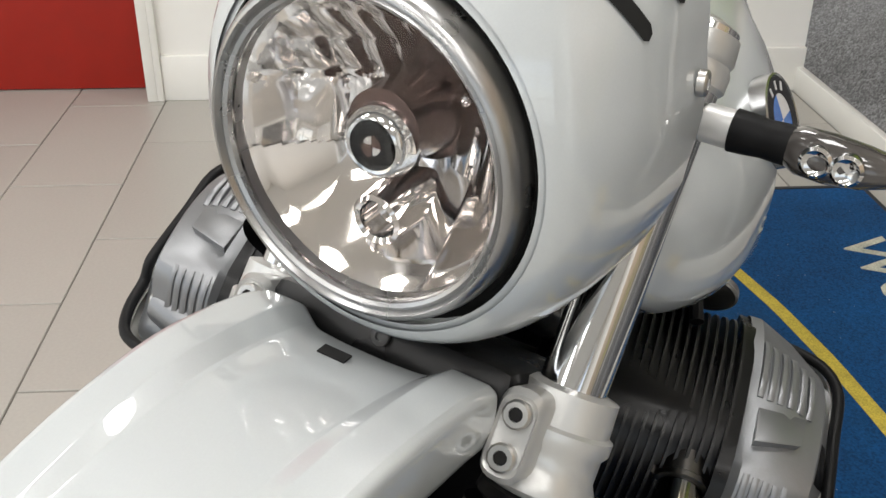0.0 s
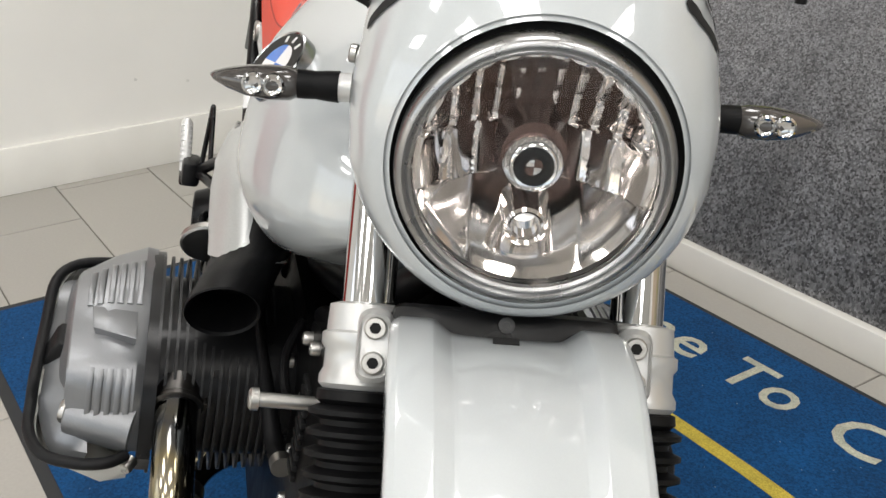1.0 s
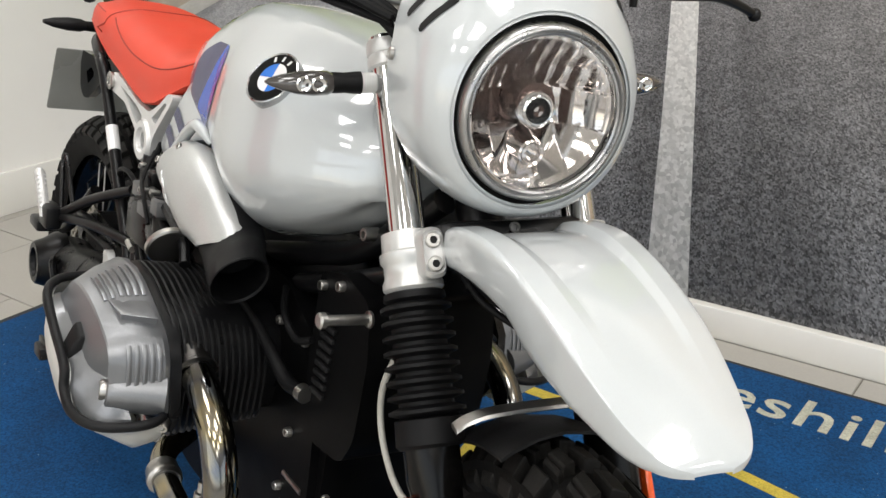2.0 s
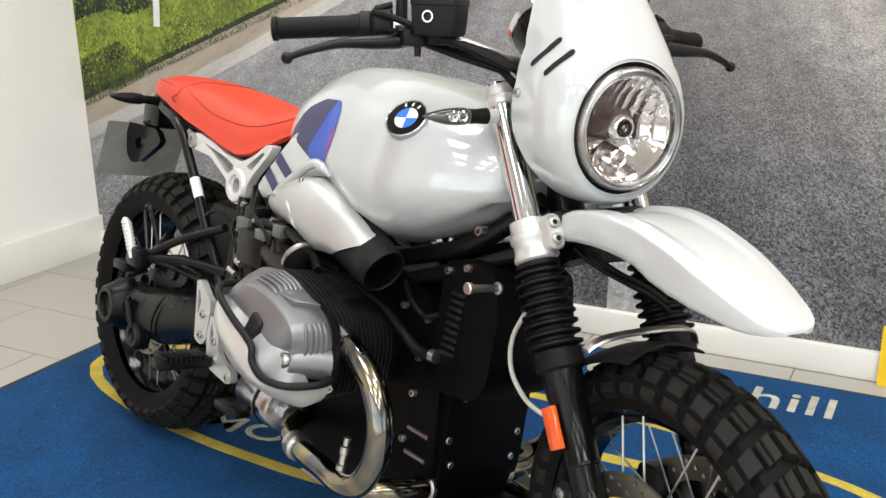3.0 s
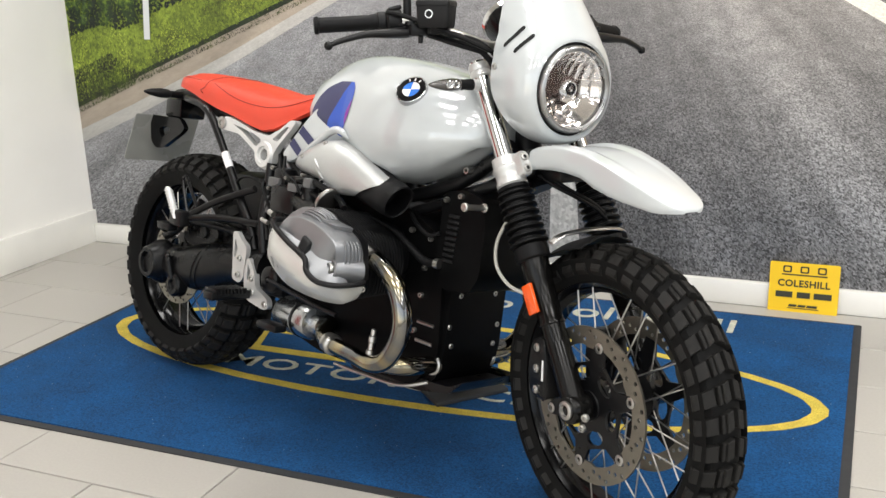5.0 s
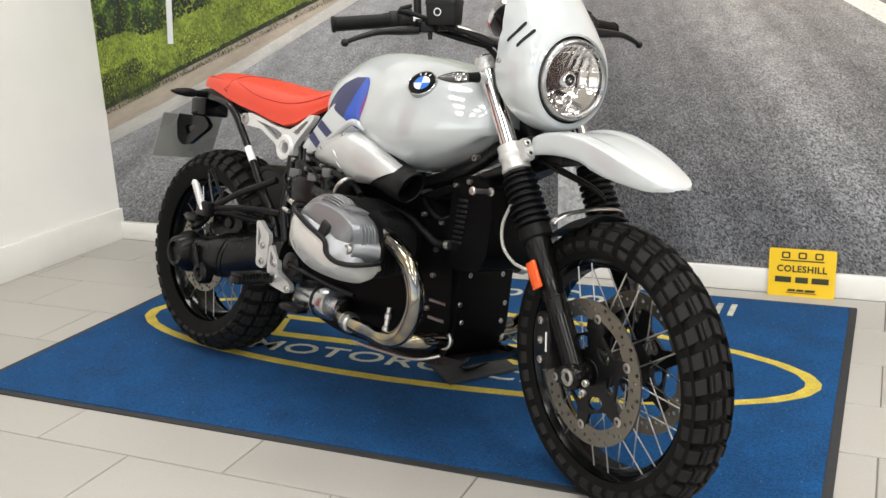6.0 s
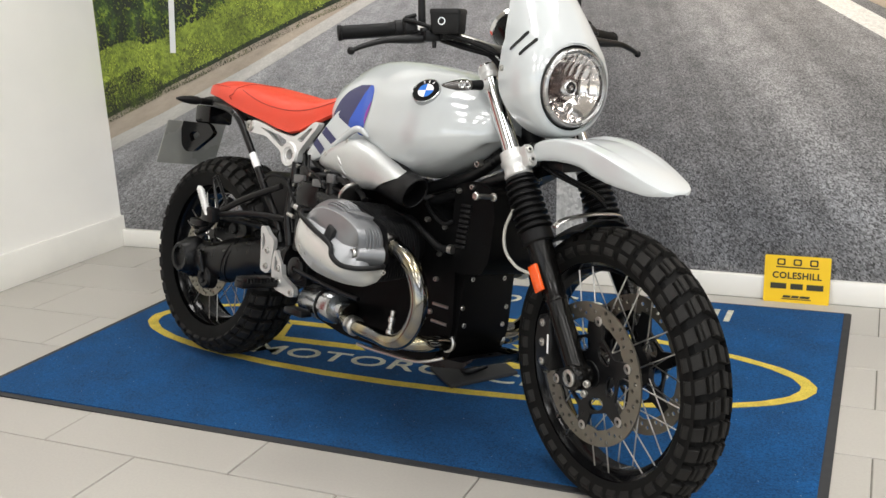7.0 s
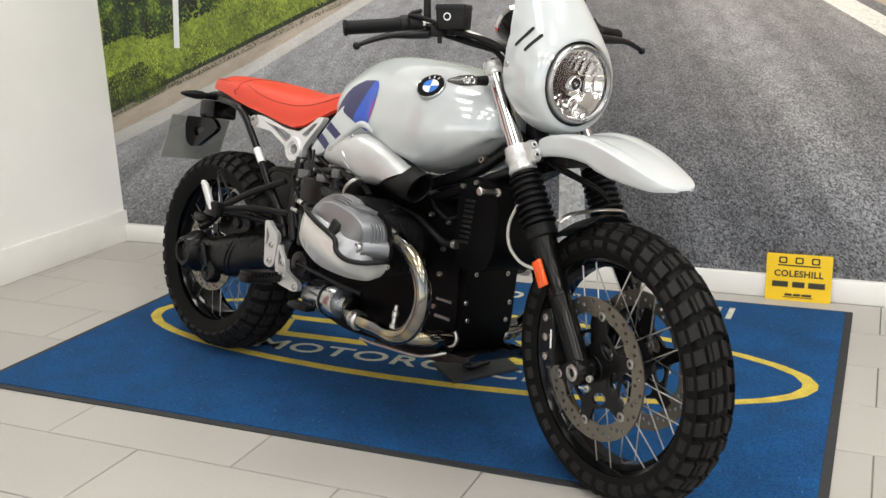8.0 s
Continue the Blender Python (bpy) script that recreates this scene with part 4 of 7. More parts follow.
for side in (-1, 1):
    leg = empty("fork_leg", "telescopic fork leg with chrome tube and ribbed black gaiter", "")
    leg.parent = bike
    leg.matrix_local = Matrix.Identity(4)
    bm = nb()
    rod(bm, fork_at(-0.004, side), fork_at(0.26, side), 0.0205, None, 28)
    front("stanchion", bm, CHROME, leg, "polished chrome fork tube")
    bm = nb()
    turned(bm, fork_at(0.217, side), fork_at(0.32, side), [(0, 0.0225), (0.002, 0.029), (0.022, 0.030), (0.024, 0.033), (0.032, 0.033), (0.036, 0.030), (0.050, 0.030), (0.056, 0.033), (0.062, 0.033), (0.066, 0.029), (0.068, 0.028), (0.070, 0.024)], 30)
    c = fork_at(0.247, side, 0.006)
    fx = Vector((math.cos(RAKE), 0, math.sin(RAKE)))
    # the pinch lug that holds two bolts, on the inner front of the clamp
    lug = c + fx * 0.040 + Vector((0, -side * 0.016, 0))
    ring = rounded([(-0.013, -0.027), (0.013, -0.027), (0.013, 0.027), (-0.013, 0.027)], 0.012, 5)
    rings = [[lug + Vector((0, u * k, 0)) + FORK_DIR * (v * k) + fx * f for u, v in ring] for f, k in ((-0.036, 1.0), (0.008, 1.0), (0.012, 0.86), (0.010, 0.74))]
    loft(bm, rings)
    front("lower_clamp", bm, CLAMP_SILVER, leg, "silver cast lower fork clamp")
    bm = nb()
    for v in (-0.0125, 0.0125):
        bolt(bm, lug + FORK_DIR * v + fx * 0.009, fx, 0.0085, 0.006)
    front("clamp_bolt", bm, STEEL, leg, "steel pinch bolts")
    # black plugs imitate the shade inside the bolt recesses
    bm = nb()
    for v in (-0.0125, 0.0125):
        p = lug + FORK_DIR * v + fx * 0.009
        turned(bm, p, p + fx, [(0.001, 0.0045), (0.0058, 0.0043)], 6)
    front("bolt_socket", bm, SHADOW, leg, "black plugs for the shade in the hexagon sockets")
    bm = nb()
    turned(bm, fork_at(-0.010, side), fork_at(0.06, side), [(0, 0.010), (0.003, 0.0155), (0.009, 0.0165), (0.010, 0.0225), (0.023, 0.0235), (0.026, 0.0218), (0.030, 0.0235), (0.040, 0.0232), (0.043, 0.0206)], 26)
    front("upper_clamp", bm, CLAMP_SILVER, leg, "silver cast upper fork clamp")
    bm = nb()
    prof = [(0, 0.024), (0.003, 0.033), (0.010, 0.034)]
    s = 0.010
    for k in range(8):
        prof += [(s + 0.0035, 0.0295), (s + 0.0075, 0.0385 + 0.0004 * k), (s + 0.0112, 0.0385 + 0.0004 * k), (s + 0.0148, 0.0295)]
        s += 0.0155
    prof += [(s + 0.002, 0.036), (s + 0.028, 0.037), (s + 0.032, 0.033)]
    turned(bm, fork_at(0.281, side), fork_at(0.52, side), prof, 32)
    front("gaiter", bm, BOOT, leg, "ribbed black rubber gaiter")
    bm = nb()
    total = (FORK_LOW - FORK_TOP).length
    turned(bm, fork_at(0.43, side), fork_at(0.78, side), [(0, 0.030), (0.052, 0.0298), (0.060, 0.0275), (0.09, 0.0265), (0.145, 0.0255), (0.147, 0.0268), (0.153, 0.0268), (0.155, 0.0252), (total - 0.43, 0.0245), (total - 0.40, 0.022)], 28)
    a = FRONT_AXLE + Vector((0, side * FORK_Y, 0))
    turned(bm, a + Vector((0, -side * 0.022, 0)), a + Vector((0, side * 0.024, 0)), [(0, 0.028), (0.04, 0.030), (0.046, 0.026)], 26)
    rod(bm, fork_at(total - 0.10, side), a, 0.025, 0.024, 20)
    front("slider", bm, FORK_BLACK, leg, "gloss black fork slider")
    bm = nb()
    turned(bm, a + Vector((0, side * 0.022, 0)), a + Vector((0, side * 0.03, 0)), [(0, 0.019), (0.006, 0.019), (0.008, 0.016), (0.008, 0.012), (0.001, 0.010)], 20)
    bolt(bm, a + Vector((0.044, side * 0.010, -0.002)), (0.3, side, -0.1), 0.008, 0.008)
    bolt(bm, a + Vector((0.036, side * 0.010, -0.026)), (0.3, side, -0.1), 0.008, 0.008)
    front("axle_nut", bm, STEEL, leg, "bright steel axle end")
    # brake caliper behind the leg
    bm = nb()
    cal = FRONT_AXLE + Vector((-0.118, side * 0.077, 0.048))
    ring = rounded([(-0.028, -0.062), (0.024, -0.066), (0.032, 0.0), (0.020, 0.066), (-0.026, 0.060), (-0.036, 0.0)], 0.014)
    rings = [[cal + Vector((u * k, side * w, v * k)) for u, v in ring] for w, k in ((-0.034, 0.9), (-0.03, 1.0), (0.026, 1.0), (0.033, 0.86))]
    loft(bm, rings)
    caliper = front("brake_caliper", bm, BLACK, leg, "black four-piston brake caliper")
    for v in (-0.045, 0.0, 0.045):
        bm = nb()
        bolt(bm, cal + Vector((-0.004, side * 0.032, v)), (0, side, 0), 0.009, 0.005)
        front("caliper_bolt", bm, STEEL, leg)
    bm = nb()
    box(bm, -0.0026, 0.0026, -0.0005, 0.0005, -0.022, 0.022, 0, Matrix.Translation(cal + Vector((0.016, side * 0.0335, 0))))
    front("caliper_print", bm, ROUNDEL_WHITE, leg, "white print bar on the caliper")
    # amber side reflector
    bm = nb()
    rp = fork_at(0.525, side, 0.034, -0.002)
    q = FORK_DIR.to_track_quat("Z", "Y").to_matrix().to_4x4()
    box(bm, -0.0045, 0.0045, -0.015, 0.015, -0.031, 0.031, 0.0025)
    bm.transform(Matrix.Translation(rp) @ Matrix.Rotation(-math.atan2(FORK_DIR.x, -FORK_DIR.z), 4, "Y") @ Matrix.Rotation(radians(90), 4, "Z"))
    front("side_reflector", bm, ORANGE, leg, "amber plastic side reflector")

# yoke between the legs
bm = nb()
c = fork_at(0.236, 0)
box(bm, -0.05, 0.048, -0.085, 0.085, -0.022, 0.022, 0.01, Matrix.Translation(c) @ Matrix.Rotation(-RAKE, 4, "Y"))
rod(bm, fork_at(0.0, 0, 0, -0.04), fork_at(0.28, 0, 0, -0.04), 0.028, None, 20)
box(bm, -0.05, 0.020, -0.10, 0.10, -0.012, 0.012, 0.008, Matrix.Translation(fork_at(0.0, 0)) @ Matrix.Rotation(-RAKE, 4, "Y"))
yoke = front("fork_yoke", bm, BLACK, None, "black fork yoke and steering stem")
bm = nb()
bolt(bm, fork_at(0.225, 0, 0, 0.050), (math.cos(RAKE), 0, math.sin(RAKE)), 0.006, 0.003)
front("yoke_bolt", bm, GREY_PLASTIC, yoke, "dull grey socket bolt")

# headlight
HX, HZ, HS = 1.359, 0.922, 0.945
TILT = radians(-3)
HEAD = Matrix.Translation((HX, 0.003, HZ)) @ Matrix.Rotation(-TILT, 4, "Y") @ Matrix.Diagonal((1, HS, HS, 1))


def head_ring(bm, prof, seg=64, closed=False):
    """prof: (x ahead, radius) turned about the lamp's axis."""
    rings = [[bm.verts.new(HEAD @ Vector((x, r * math.cos(2 * math.pi * i / seg), r * math.sin(2 * math.pi * i / seg)))) for x, r in prof] for i in range(seg)]
    n = len(prof)
    for i in range(seg):
        u, v = rings[i], rings[(i + 1) % seg]
        for k in range(n if closed else n - 1):
            bm.faces.new((u[k], v[k], v[(k + 1) % n], u[(k + 1) % n]))
    return bm


lamp = empty("headlight", "round headlight with steel bezel and clear lens", "")
lamp.parent = bike
bm = nb()
head_ring(bm, [(-0.012, 0.0955), (0.000, 0.0955), (0.006, 0.0940), (0.009, 0.0915), (0.0095, 0.0895), (0.006, 0.0875), (0.0075, 0.0855), (0.006, 0.0835), (0.001, 0.0825), (-0.006, 0.0825)], 72, True)
front("bezel", bm, BEZEL, lamp, "brushed steel bezel ring")
# black ring put in for the shade in the gap round the bezel
bm = nb()
head_ring(bm, [(-0.010, 0.0950), (-0.016, 0.0985), (-0.018, 0.1060), (-0.045, 0.1060), (-0.045, 0.085)], 64)
front("gap_shade", bm, SHADOW, lamp, "black ring for the shaded gap behind the bezel")
bm = nb()
seg = 240
rings = []
for k in range(40):
    r = 0.0825 - k * (0.0825 - 0.020) / 39
    ring = []
    for i in range(seg):
        a = 2 * math.pi * i / seg
        y, z = r * math.cos(a), r * math.sin(a)
        depth = -0.006 - 0.060 * (1 - (r / 0.0825) ** 2)
        edge = min(1.0, k / 3)
        if z > 0.018:
            flute = 0.0036 * (1 - (2 * ((y / 0.0150) % 1.0) - 1) ** 2) + 0.0018 * (1 - (2 * ((z / 0.022) % 1.0) - 1) ** 2)
        elif z > -0.022 and abs(y) > 0.022:
            flute = 0.0030 * (1 - (2 * ((y / 0.021) % 1.0) - 1) ** 2) + 0.002
        else:
            flute = 0.0014 * (1 - (2 * ((y / 0.040) % 1.0) - 1) ** 2)
        ring.append(HEAD @ Vector((depth + flute * edge, y, z)))
    rings.append(ring)
loft(bm, rings, True, False)
front("reflector", bm, REFLECT, lamp, "fluted mirror reflector bowl", 22)
bm = nb()
turned(bm, HEAD @ Vector((-0.068, 0, 0.006)), HEAD @ Vector((0.0, 0, 0.006)), [(0, 0.032), (0.004, 0.033), (0.006, 0.029), (0.010, 0.0295), (0.012, 0.025), (0.030, 0.0225), (0.044, 0.021), (0.047, 0.0215)], 36)
front("bulb_shield", bm, BRONZE, lamp, "bronze tinted bulb shield")
bm = nb()
turned(bm, HEAD @ Vector((-0.026, 0, 0.0)), HEAD @ Vector((0.0, 0, 0.0)), [(0, 0.0200), (0.004, 0.0205), (0.009, 0.0195), (0.014, 0.0170), (0.0155, 0.0148), (0.0145, 0.0130)], 36)
front("bulb_cap", bm, CHROME, lamp, "chrome bulb cap")
bm = nb()
turned(bm, HEAD @ Vector((-0.0120, 0, 0.0)), HEAD @ Vector((0.0, 0, 0.0)), [(0, 0.0128), (0.0016, 0.0128), (0.0006, 0.0100), (0.0004, 0.0002)], 30)
front("cap_face", bm, GLOSS_BLACK, lamp, "dark enamel cap face")
bm = nb()
for k in range(2):
    pts = [(0, 0)] + [(0.0065 * math.cos(math.pi / 2 * (2 * k) + j * math.pi / 12), 0.0065 * math.sin(math.pi / 2 * (2 * k) + j * math.pi / 12)) for j in range(7)]
    plate(bm, pts, [], 0, 0.0008, lambda u, v, c: HEAD @ Vector((-0.0115 + c, u, v)))
front("cap_mark", bm, BRONZE, lamp, "small bronze quarter marks")
bm = nb()
turned(bm, HEAD @ Vector((-0.052, 0, -0.046)), HEAD @ Vector((0.0, 0, -0.049)), [(0, 0.019), (0.012, 0.0165), (0.034, 0.0145), (0.036, 0.0125), (0.034, 0.0105), (0.02, 0.009)], 30)
front("position_lamp", bm, REFLECT, lamp, "small chrome position lamp socket")
bm = nb()
head_ring(bm, [(0.0105, 0.0001), (0.0098, 0.03), (0.0075, 0.06), (0.0035, 0.0824), (0.0005, 0.0824), (0.0045, 0.06), (0.0068, 0.03), (0.0075, 0.0001)], 48)
lens = front("lens", bm, LENS, lamp, "clear domed lens")
lens.visible_shadow = False

# headlight fairing with fly screen
bm = nb()
NT = 72


def fairing_rear(th):
    """Rear edge (x, y, z) of the shell, by the angle round the lamp (0 = left, 90 = top)."""
    deg = th % 360
    side = deg if deg <= 180 else 360 - deg
    if deg <= 180:
        d = [0, 25, 45, 58, 68, 76, 83, 90]
        r = [0.132, 0.140, 0.157, 0.187, 0.226, 0.262, 0.280, 0.284]
        x = [1.243, 1.240, 1.236, 1.230, 1.222, 1.218, 1.220, 1.222]
        k = deg if deg <= 90 else 180 - deg
        rr, xx = float(np.interp(k, d, r)), float(np.interp(k, d, x))
    else:
        k = abs(deg - 270) / 90
        rr = 0.118 + 0.016 * k ** 1.2
        xx = 1.302 - 0.059 * k ** 1.3
    return Vector((xx, rr * math.cos(radians(th)), HZ + rr * math.sin(radians(th))))


rings = [[] for _ in range(9)]
for i in range(NT):
    th = 360 * i / NT
    a = radians(th)
    lip = HEAD @ Vector((-0.004, 0.1065 * math.cos(a), 0.1065 * math.sin(a)))
    rear = fairing_rear(th)
    up = max(0.0, math.sin(a))
    for k in range(9):
        t = k / 8
        # the shell swells outwards behind the lip, then runs back
        r0, r1 = 0.1065 * HS, (rear - Vector((rear.x, 0, HZ))).length
        rad = r0 + (r1 - r0) * (1 - (1 - t) ** (2.3 - 0.9 * up ** 6))
        x = lip.x + (rear.x - lip.x) * (t ** (1.5 - 0.55 * up ** 4))
        rings[k].append(Vector((x, 0.004 + rad * 0.975 * math.cos(a), lip.z - r0 * math.sin(a) + (HZ - (lip.z - r0 * math.sin(a))) * t + rad * math.sin(a))))
inner = [[p + (Vector((p.x - 0.004, 0, HZ)) - p).normalized() * 0.004 for p in ring] for ring in reversed(rings)]
loft(bm, rings + inner, True, False)
fairing = front("fairing", bm, PAINT, None, "white headlight fairing with short fly screen", 50)
bpy.context.view_layer.update()


def tree_of(ob):
    bm = nb()
    bm.from_mesh(ob.data)
    t = BVHTree.FromBMesh(bm)
    bm.free()
    return t


def projected(tree, grid, way, lift=0.0012):
    """Lay a grid of points on a surface along a direction."""
    way = Vector(way).normalized()
    out = []
    for row in grid:
        line = []
        for p in row:
            hit, nrm, _, _ = tree.ray_cast(Vector(p) - way * 0.6, way)
            if hit is None:
                hit, nrm, _, _ = tree.find_nearest(Vector(p))
            if nrm.dot(way) > 0:
                nrm = -nrm
            line.append(hit + nrm * lift)
        out.append(line)
    return out


def sheet(bm, grid, closed=False):
    vs = [[bm.verts.new(p) for p in row] for row in grid]
    for u, v in zip(vs, vs[1:]):
        for i in range(len(u) - (0 if closed else 1)):
            j = (i + 1) % len(u)
            bm.faces.new((u[i], u[j], v[j], v[i]))
    return bm


fair_tree = tree_of(fairing)
for side in (-1, 1):
    for (xa, za), (xb, zb) in (((1.265, 1.006), (1.311, 1.047)), ((1.299, 0.995), (1.338, 1.033))):
        a, b = Vector((xa, side * 0.1, za)), Vector((xb, side * 0.1, zb))
        d = (b - a).normalized()
        w = Vector((-d.z, 0, d.x)) * 0.0045
        grid = []
        for k in range(-1, 10):
            t = min(max(k / 8, 0), 1)
            f = 0.45 if k in (-1, 9) else 1.0
            e = d * (-0.004 if k == -1 else 0.004 if k == 9 else 0)
            grid.append([a.lerp(b, t) + e - w * f, a.lerp(b, t) + e, a.lerp(b, t) + e + w * f])
        grid = [[STEER @ p for p in row] for row in grid]
        # slot shade laid on the closed shell as a black sheet
        bm = nb()
        sheet(bm, projected(fair_tree, grid, STEER.to_3x3() @ Vector((-0.55, -side, -0.25)), 0.0010))
        part("vent_slot", bm, SHADOW, fairing, "black sheet for the shaded slanted vent slot")
    bm = nb()
    p = projected(fair_tree, [[STEER @ Vector((1.254, side * 0.13, 0.966))]], STEER.to_3x3() @ Vector((0, -side, 0)), 0.0)[0][0]
    bolt(bm, p, STEER.to_3x3() @ Vector((-0.1, side, 0.1)), 0.007, 0.005)
    part("fairing_screw", bm, STEEL, fairing, "steel fairing screw")

# front mudguard
bm = nb()
GUARD = [(1.326, 0.789, 0.081, 0.030), (1.332, 0.7925, 0.083, 0.032), (1.36, 0.801, 0.083, 0.036), (1.42, 0.809, 0.081, 0.042), (1.48, 0.805, 0.077, 0.044), (1.52, 0.797, 0.075, 0.051), (1.56, 0.787, 0.0725, 0.051), (1.60, 0.774, 0.069, 0.045), (1.65, 0.755, 0.061, 0.033), (1.685, 0.739, 0.053, 0.022), (1.702, 0.7285, 0.046, 0.0140), (1.713, 0.7205, 0.039, 0.0085), (1.7195, 0.7150, 0.030, 0.005), (1.7230, 0.7105, 0.018, 0.002)]
PROFILE = [(-0.97, -1.0), (-1.0, -0.6), (-1.0, -0.15), (-0.985, 0.10), (-0.93, 0.20), (-0.90, 0.215), (-0.72, 0.225), (-0.65, 0.215), (-0.62, 0.18), (-0.50, -0.01), (-0.47, -0.035), (-0.42, -0.045), (-0.25, -0.02), (0.0, 0.0)]
PROFILE = PROFILE + [(-u, v) for u, v in reversed(PROFILE[:-1])]
fine = smooth_path([(u, v, 0) for u, v in PROFILE], 3)
spine = smooth_path([(x, z, w) for x, z, w, d in GUARD], 4)
depth = np.interp(np.linspace(0, len(GUARD) - 1, len(spine)), range(len(GUARD)), [g[3] for g in GUARD])
rows = []
for (x, z, w), dp in zip(spine, depth):
    z += 0.010 * max(0.0, (x - 1.66) / 0.056) ** 2
    x = x if x < 1.48 else 1.48 + (x - 1.48) * 0.945
    row = []
    for p in fine:
        u, v = p.x, p.y
        ridge = min(1.0, max(0.0, (1.68 - x) / 0.32)) ** 1.3
        lift = v * (dp if abs(u) > 0.95 and v < 0 else 0.033 * min(1, dp / 0.03) * ridge)
        lift += 0.010 * (1 - ridge) * (1 - u * u) * min(1, dp / 0.03)
        # the middle of the rear edge is cut forward and dips under the lamp
        fwd = 0.009 * max(0.0, 1 - (x - 1.326) / 0.06) * max(0.0, 1 - (abs(u) / 0.62) ** 2)
        row.append(Vector((x + fwd, u * w, z + lift)))
    rows.append(row)
under = [[p + Vector((0, -0.003 * (1 if p.y > 0 else -1) * min(1, abs(p.y) / 0.05), -0.0035)) for p in row] for row in rows]
top_v = [[bm.verts.new(p) for p in row] for row in rows]
low_v = [[bm.verts.new(p) for p in row] for row in under]
n = len(fine)
for A in (top_v, low_v):
    for u, v in zip(A, A[1:]):
        for i in range(n - 1):
            bm.faces.new((u[i], u[i + 1], v[i + 1], v[i]))
for r in (0, -1):
    for i in range(n - 1):
        bm.faces.new((top_v[r][i], top_v[r][i + 1], low_v[r][i + 1], low_v[r][i]))
for i in (0, n - 1):
    for k in range(len(rows) - 1):
        bm.faces.new((top_v[k][i], top_v[k + 1][i], low_v[k + 1][i], low_v[k][i]))
mudguard = front("front_mudguard", bm, PAINT, None, "white high front mudguard with raised ridges", 50)
# black chip on the guard for the shade in its slot
bm = nb()
box(bm, -0.004, 0.004, -0.009, 0.009, -0.0005, 0.0005, 0, Matrix.Translation((1.362, -0.003, 0.8022)))
front("drain_slot", bm, SHADOW, mudguard, "black chip for the shade in a small slot")
# lower fender bridge and brace over the tyre
bm = nb()
rows = []
for k in range(9):
    a = radians(99 + k * 3.8)
    c = FRONT_AXLE + Vector((math.cos(a), 0, math.sin(a))) * 0.328
    rows.append([c + Vector((0, y, 0)) + Vector((math.cos(a), 0, math.sin(a))) * (0.006 - (abs(y) / 0.068) ** 2 * 0.02) for y in (-0.068, -0.055, -0.03, 0, 0.03, 0.055, 0.068)])
low = [[p - (p - FRONT_AXLE).normalized() * 0.003 for p in row] for row in rows]
tv, lv = [[bm.verts.new(p) for p in r] for r in rows], [[bm.verts.new(p) for p in r] for r in low]
for A in (tv, lv):
    sheet_n = len(A[0])
    for u, v in zip(A, A[1:]):
        for i in range(sheet_n - 1):
            bm.faces.new((u[i], u[i + 1], v[i + 1], v[i]))
for i in (0, sheet_n - 1):
    for k in range(len(rows) - 1):
        bm.faces.new((tv[k][i], tv[k + 1][i], lv[k + 1][i], lv[k][i]))
for r in (0, -1):
    for i in range(sheet_n - 1):
        bm.faces.new((tv[r][i], tv[r][i + 1], lv[r][i + 1], lv[r][i]))
front("tyre_hugger", bm, PLASTIC, None, "short black inner mudguard over the tyre")
bm = nb()
arch = smooth_path([(1.430, -0.098, 0.622), (1.434, -0.086, 0.632), (1.438, -0.060, 0.640), (1.442, 0.0, 0.644), (1.438, 0.060, 0.640), (1.434, 0.090, 0.632), (1.428, 0.104, 0.612)], 5)
loft(bm, [[p + Vector((u, 0, v)) for u, v in ((-0.007, -0.002), (0.007, -0.003), (0.009, -0.001), (0.007, 0.002), (-0.007, 0.003), (-0.009, 0.001))] for p in arch])
front("fork_brace", bm, STEEL, None, "arched silver fork brace")

# indicators, front
for side in (-1, 1):
    ind = empty("front_indicator", "slim smoked indicator on a rubber stalk", "")
    ind.parent = bike
    base = Vector((1.195, side * 0.123, 0.926))
    bm = nb()
    rod(bm, base, base + Vector((0, side * 0.020, 0)), 0.0112, None, 20, 0.002)
    front("collar", bm, SILVER, ind, "silver mounting collar")
    bm = nb()
    tube(bm, [base + Vector((0, side * (0.018 + 0.009 * k), 0)) for k in range(5)], [0.0125, 0.012, 0.011, 0.0115, 0.0115], 14, 4)
    front("stalk", bm, BOOT, ind, "black rubber stalk")
    bm = nb()
    rings = []
    for s, h, d, fx in ((0.050, 0.0110, 0.012, 0), (0.056, 0.0132, 0.014, 0.002), (0.072, 0.0138, 0.015, 0.003), (0.090, 0.0120, 0.0135, 0.002), (0.106, 0.0080, 0.010, -0.002), (0.117, 0.004, 0.006, -0.006), (0.121, 0.001, 0.002, -0.008)):
        rings.append([base + Vector((fx + d * math.cos(a), side * s, h * math.sin(a))) for a in [2 * math.pi * k / 20 for k in range(20)]])
    loft(bm, rings)
    front("lens_body", bm, SMOKE, ind, "dark smoked lens body")
    for s in (0.067, 0.083):
        bm = nb()
        turned(bm, base + Vector((0.012, side * s, 0.001)), base + Vector((0.1, side * s, 0.001)), [(0, 0.0088), (0.005, 0.0088), (0.0065, 0.007), (0.0045, 0.004), (0.0045, 0.0002)], 18)
        front("lamp_cup", bm, CHROME, ind, "small bright lamp cup")

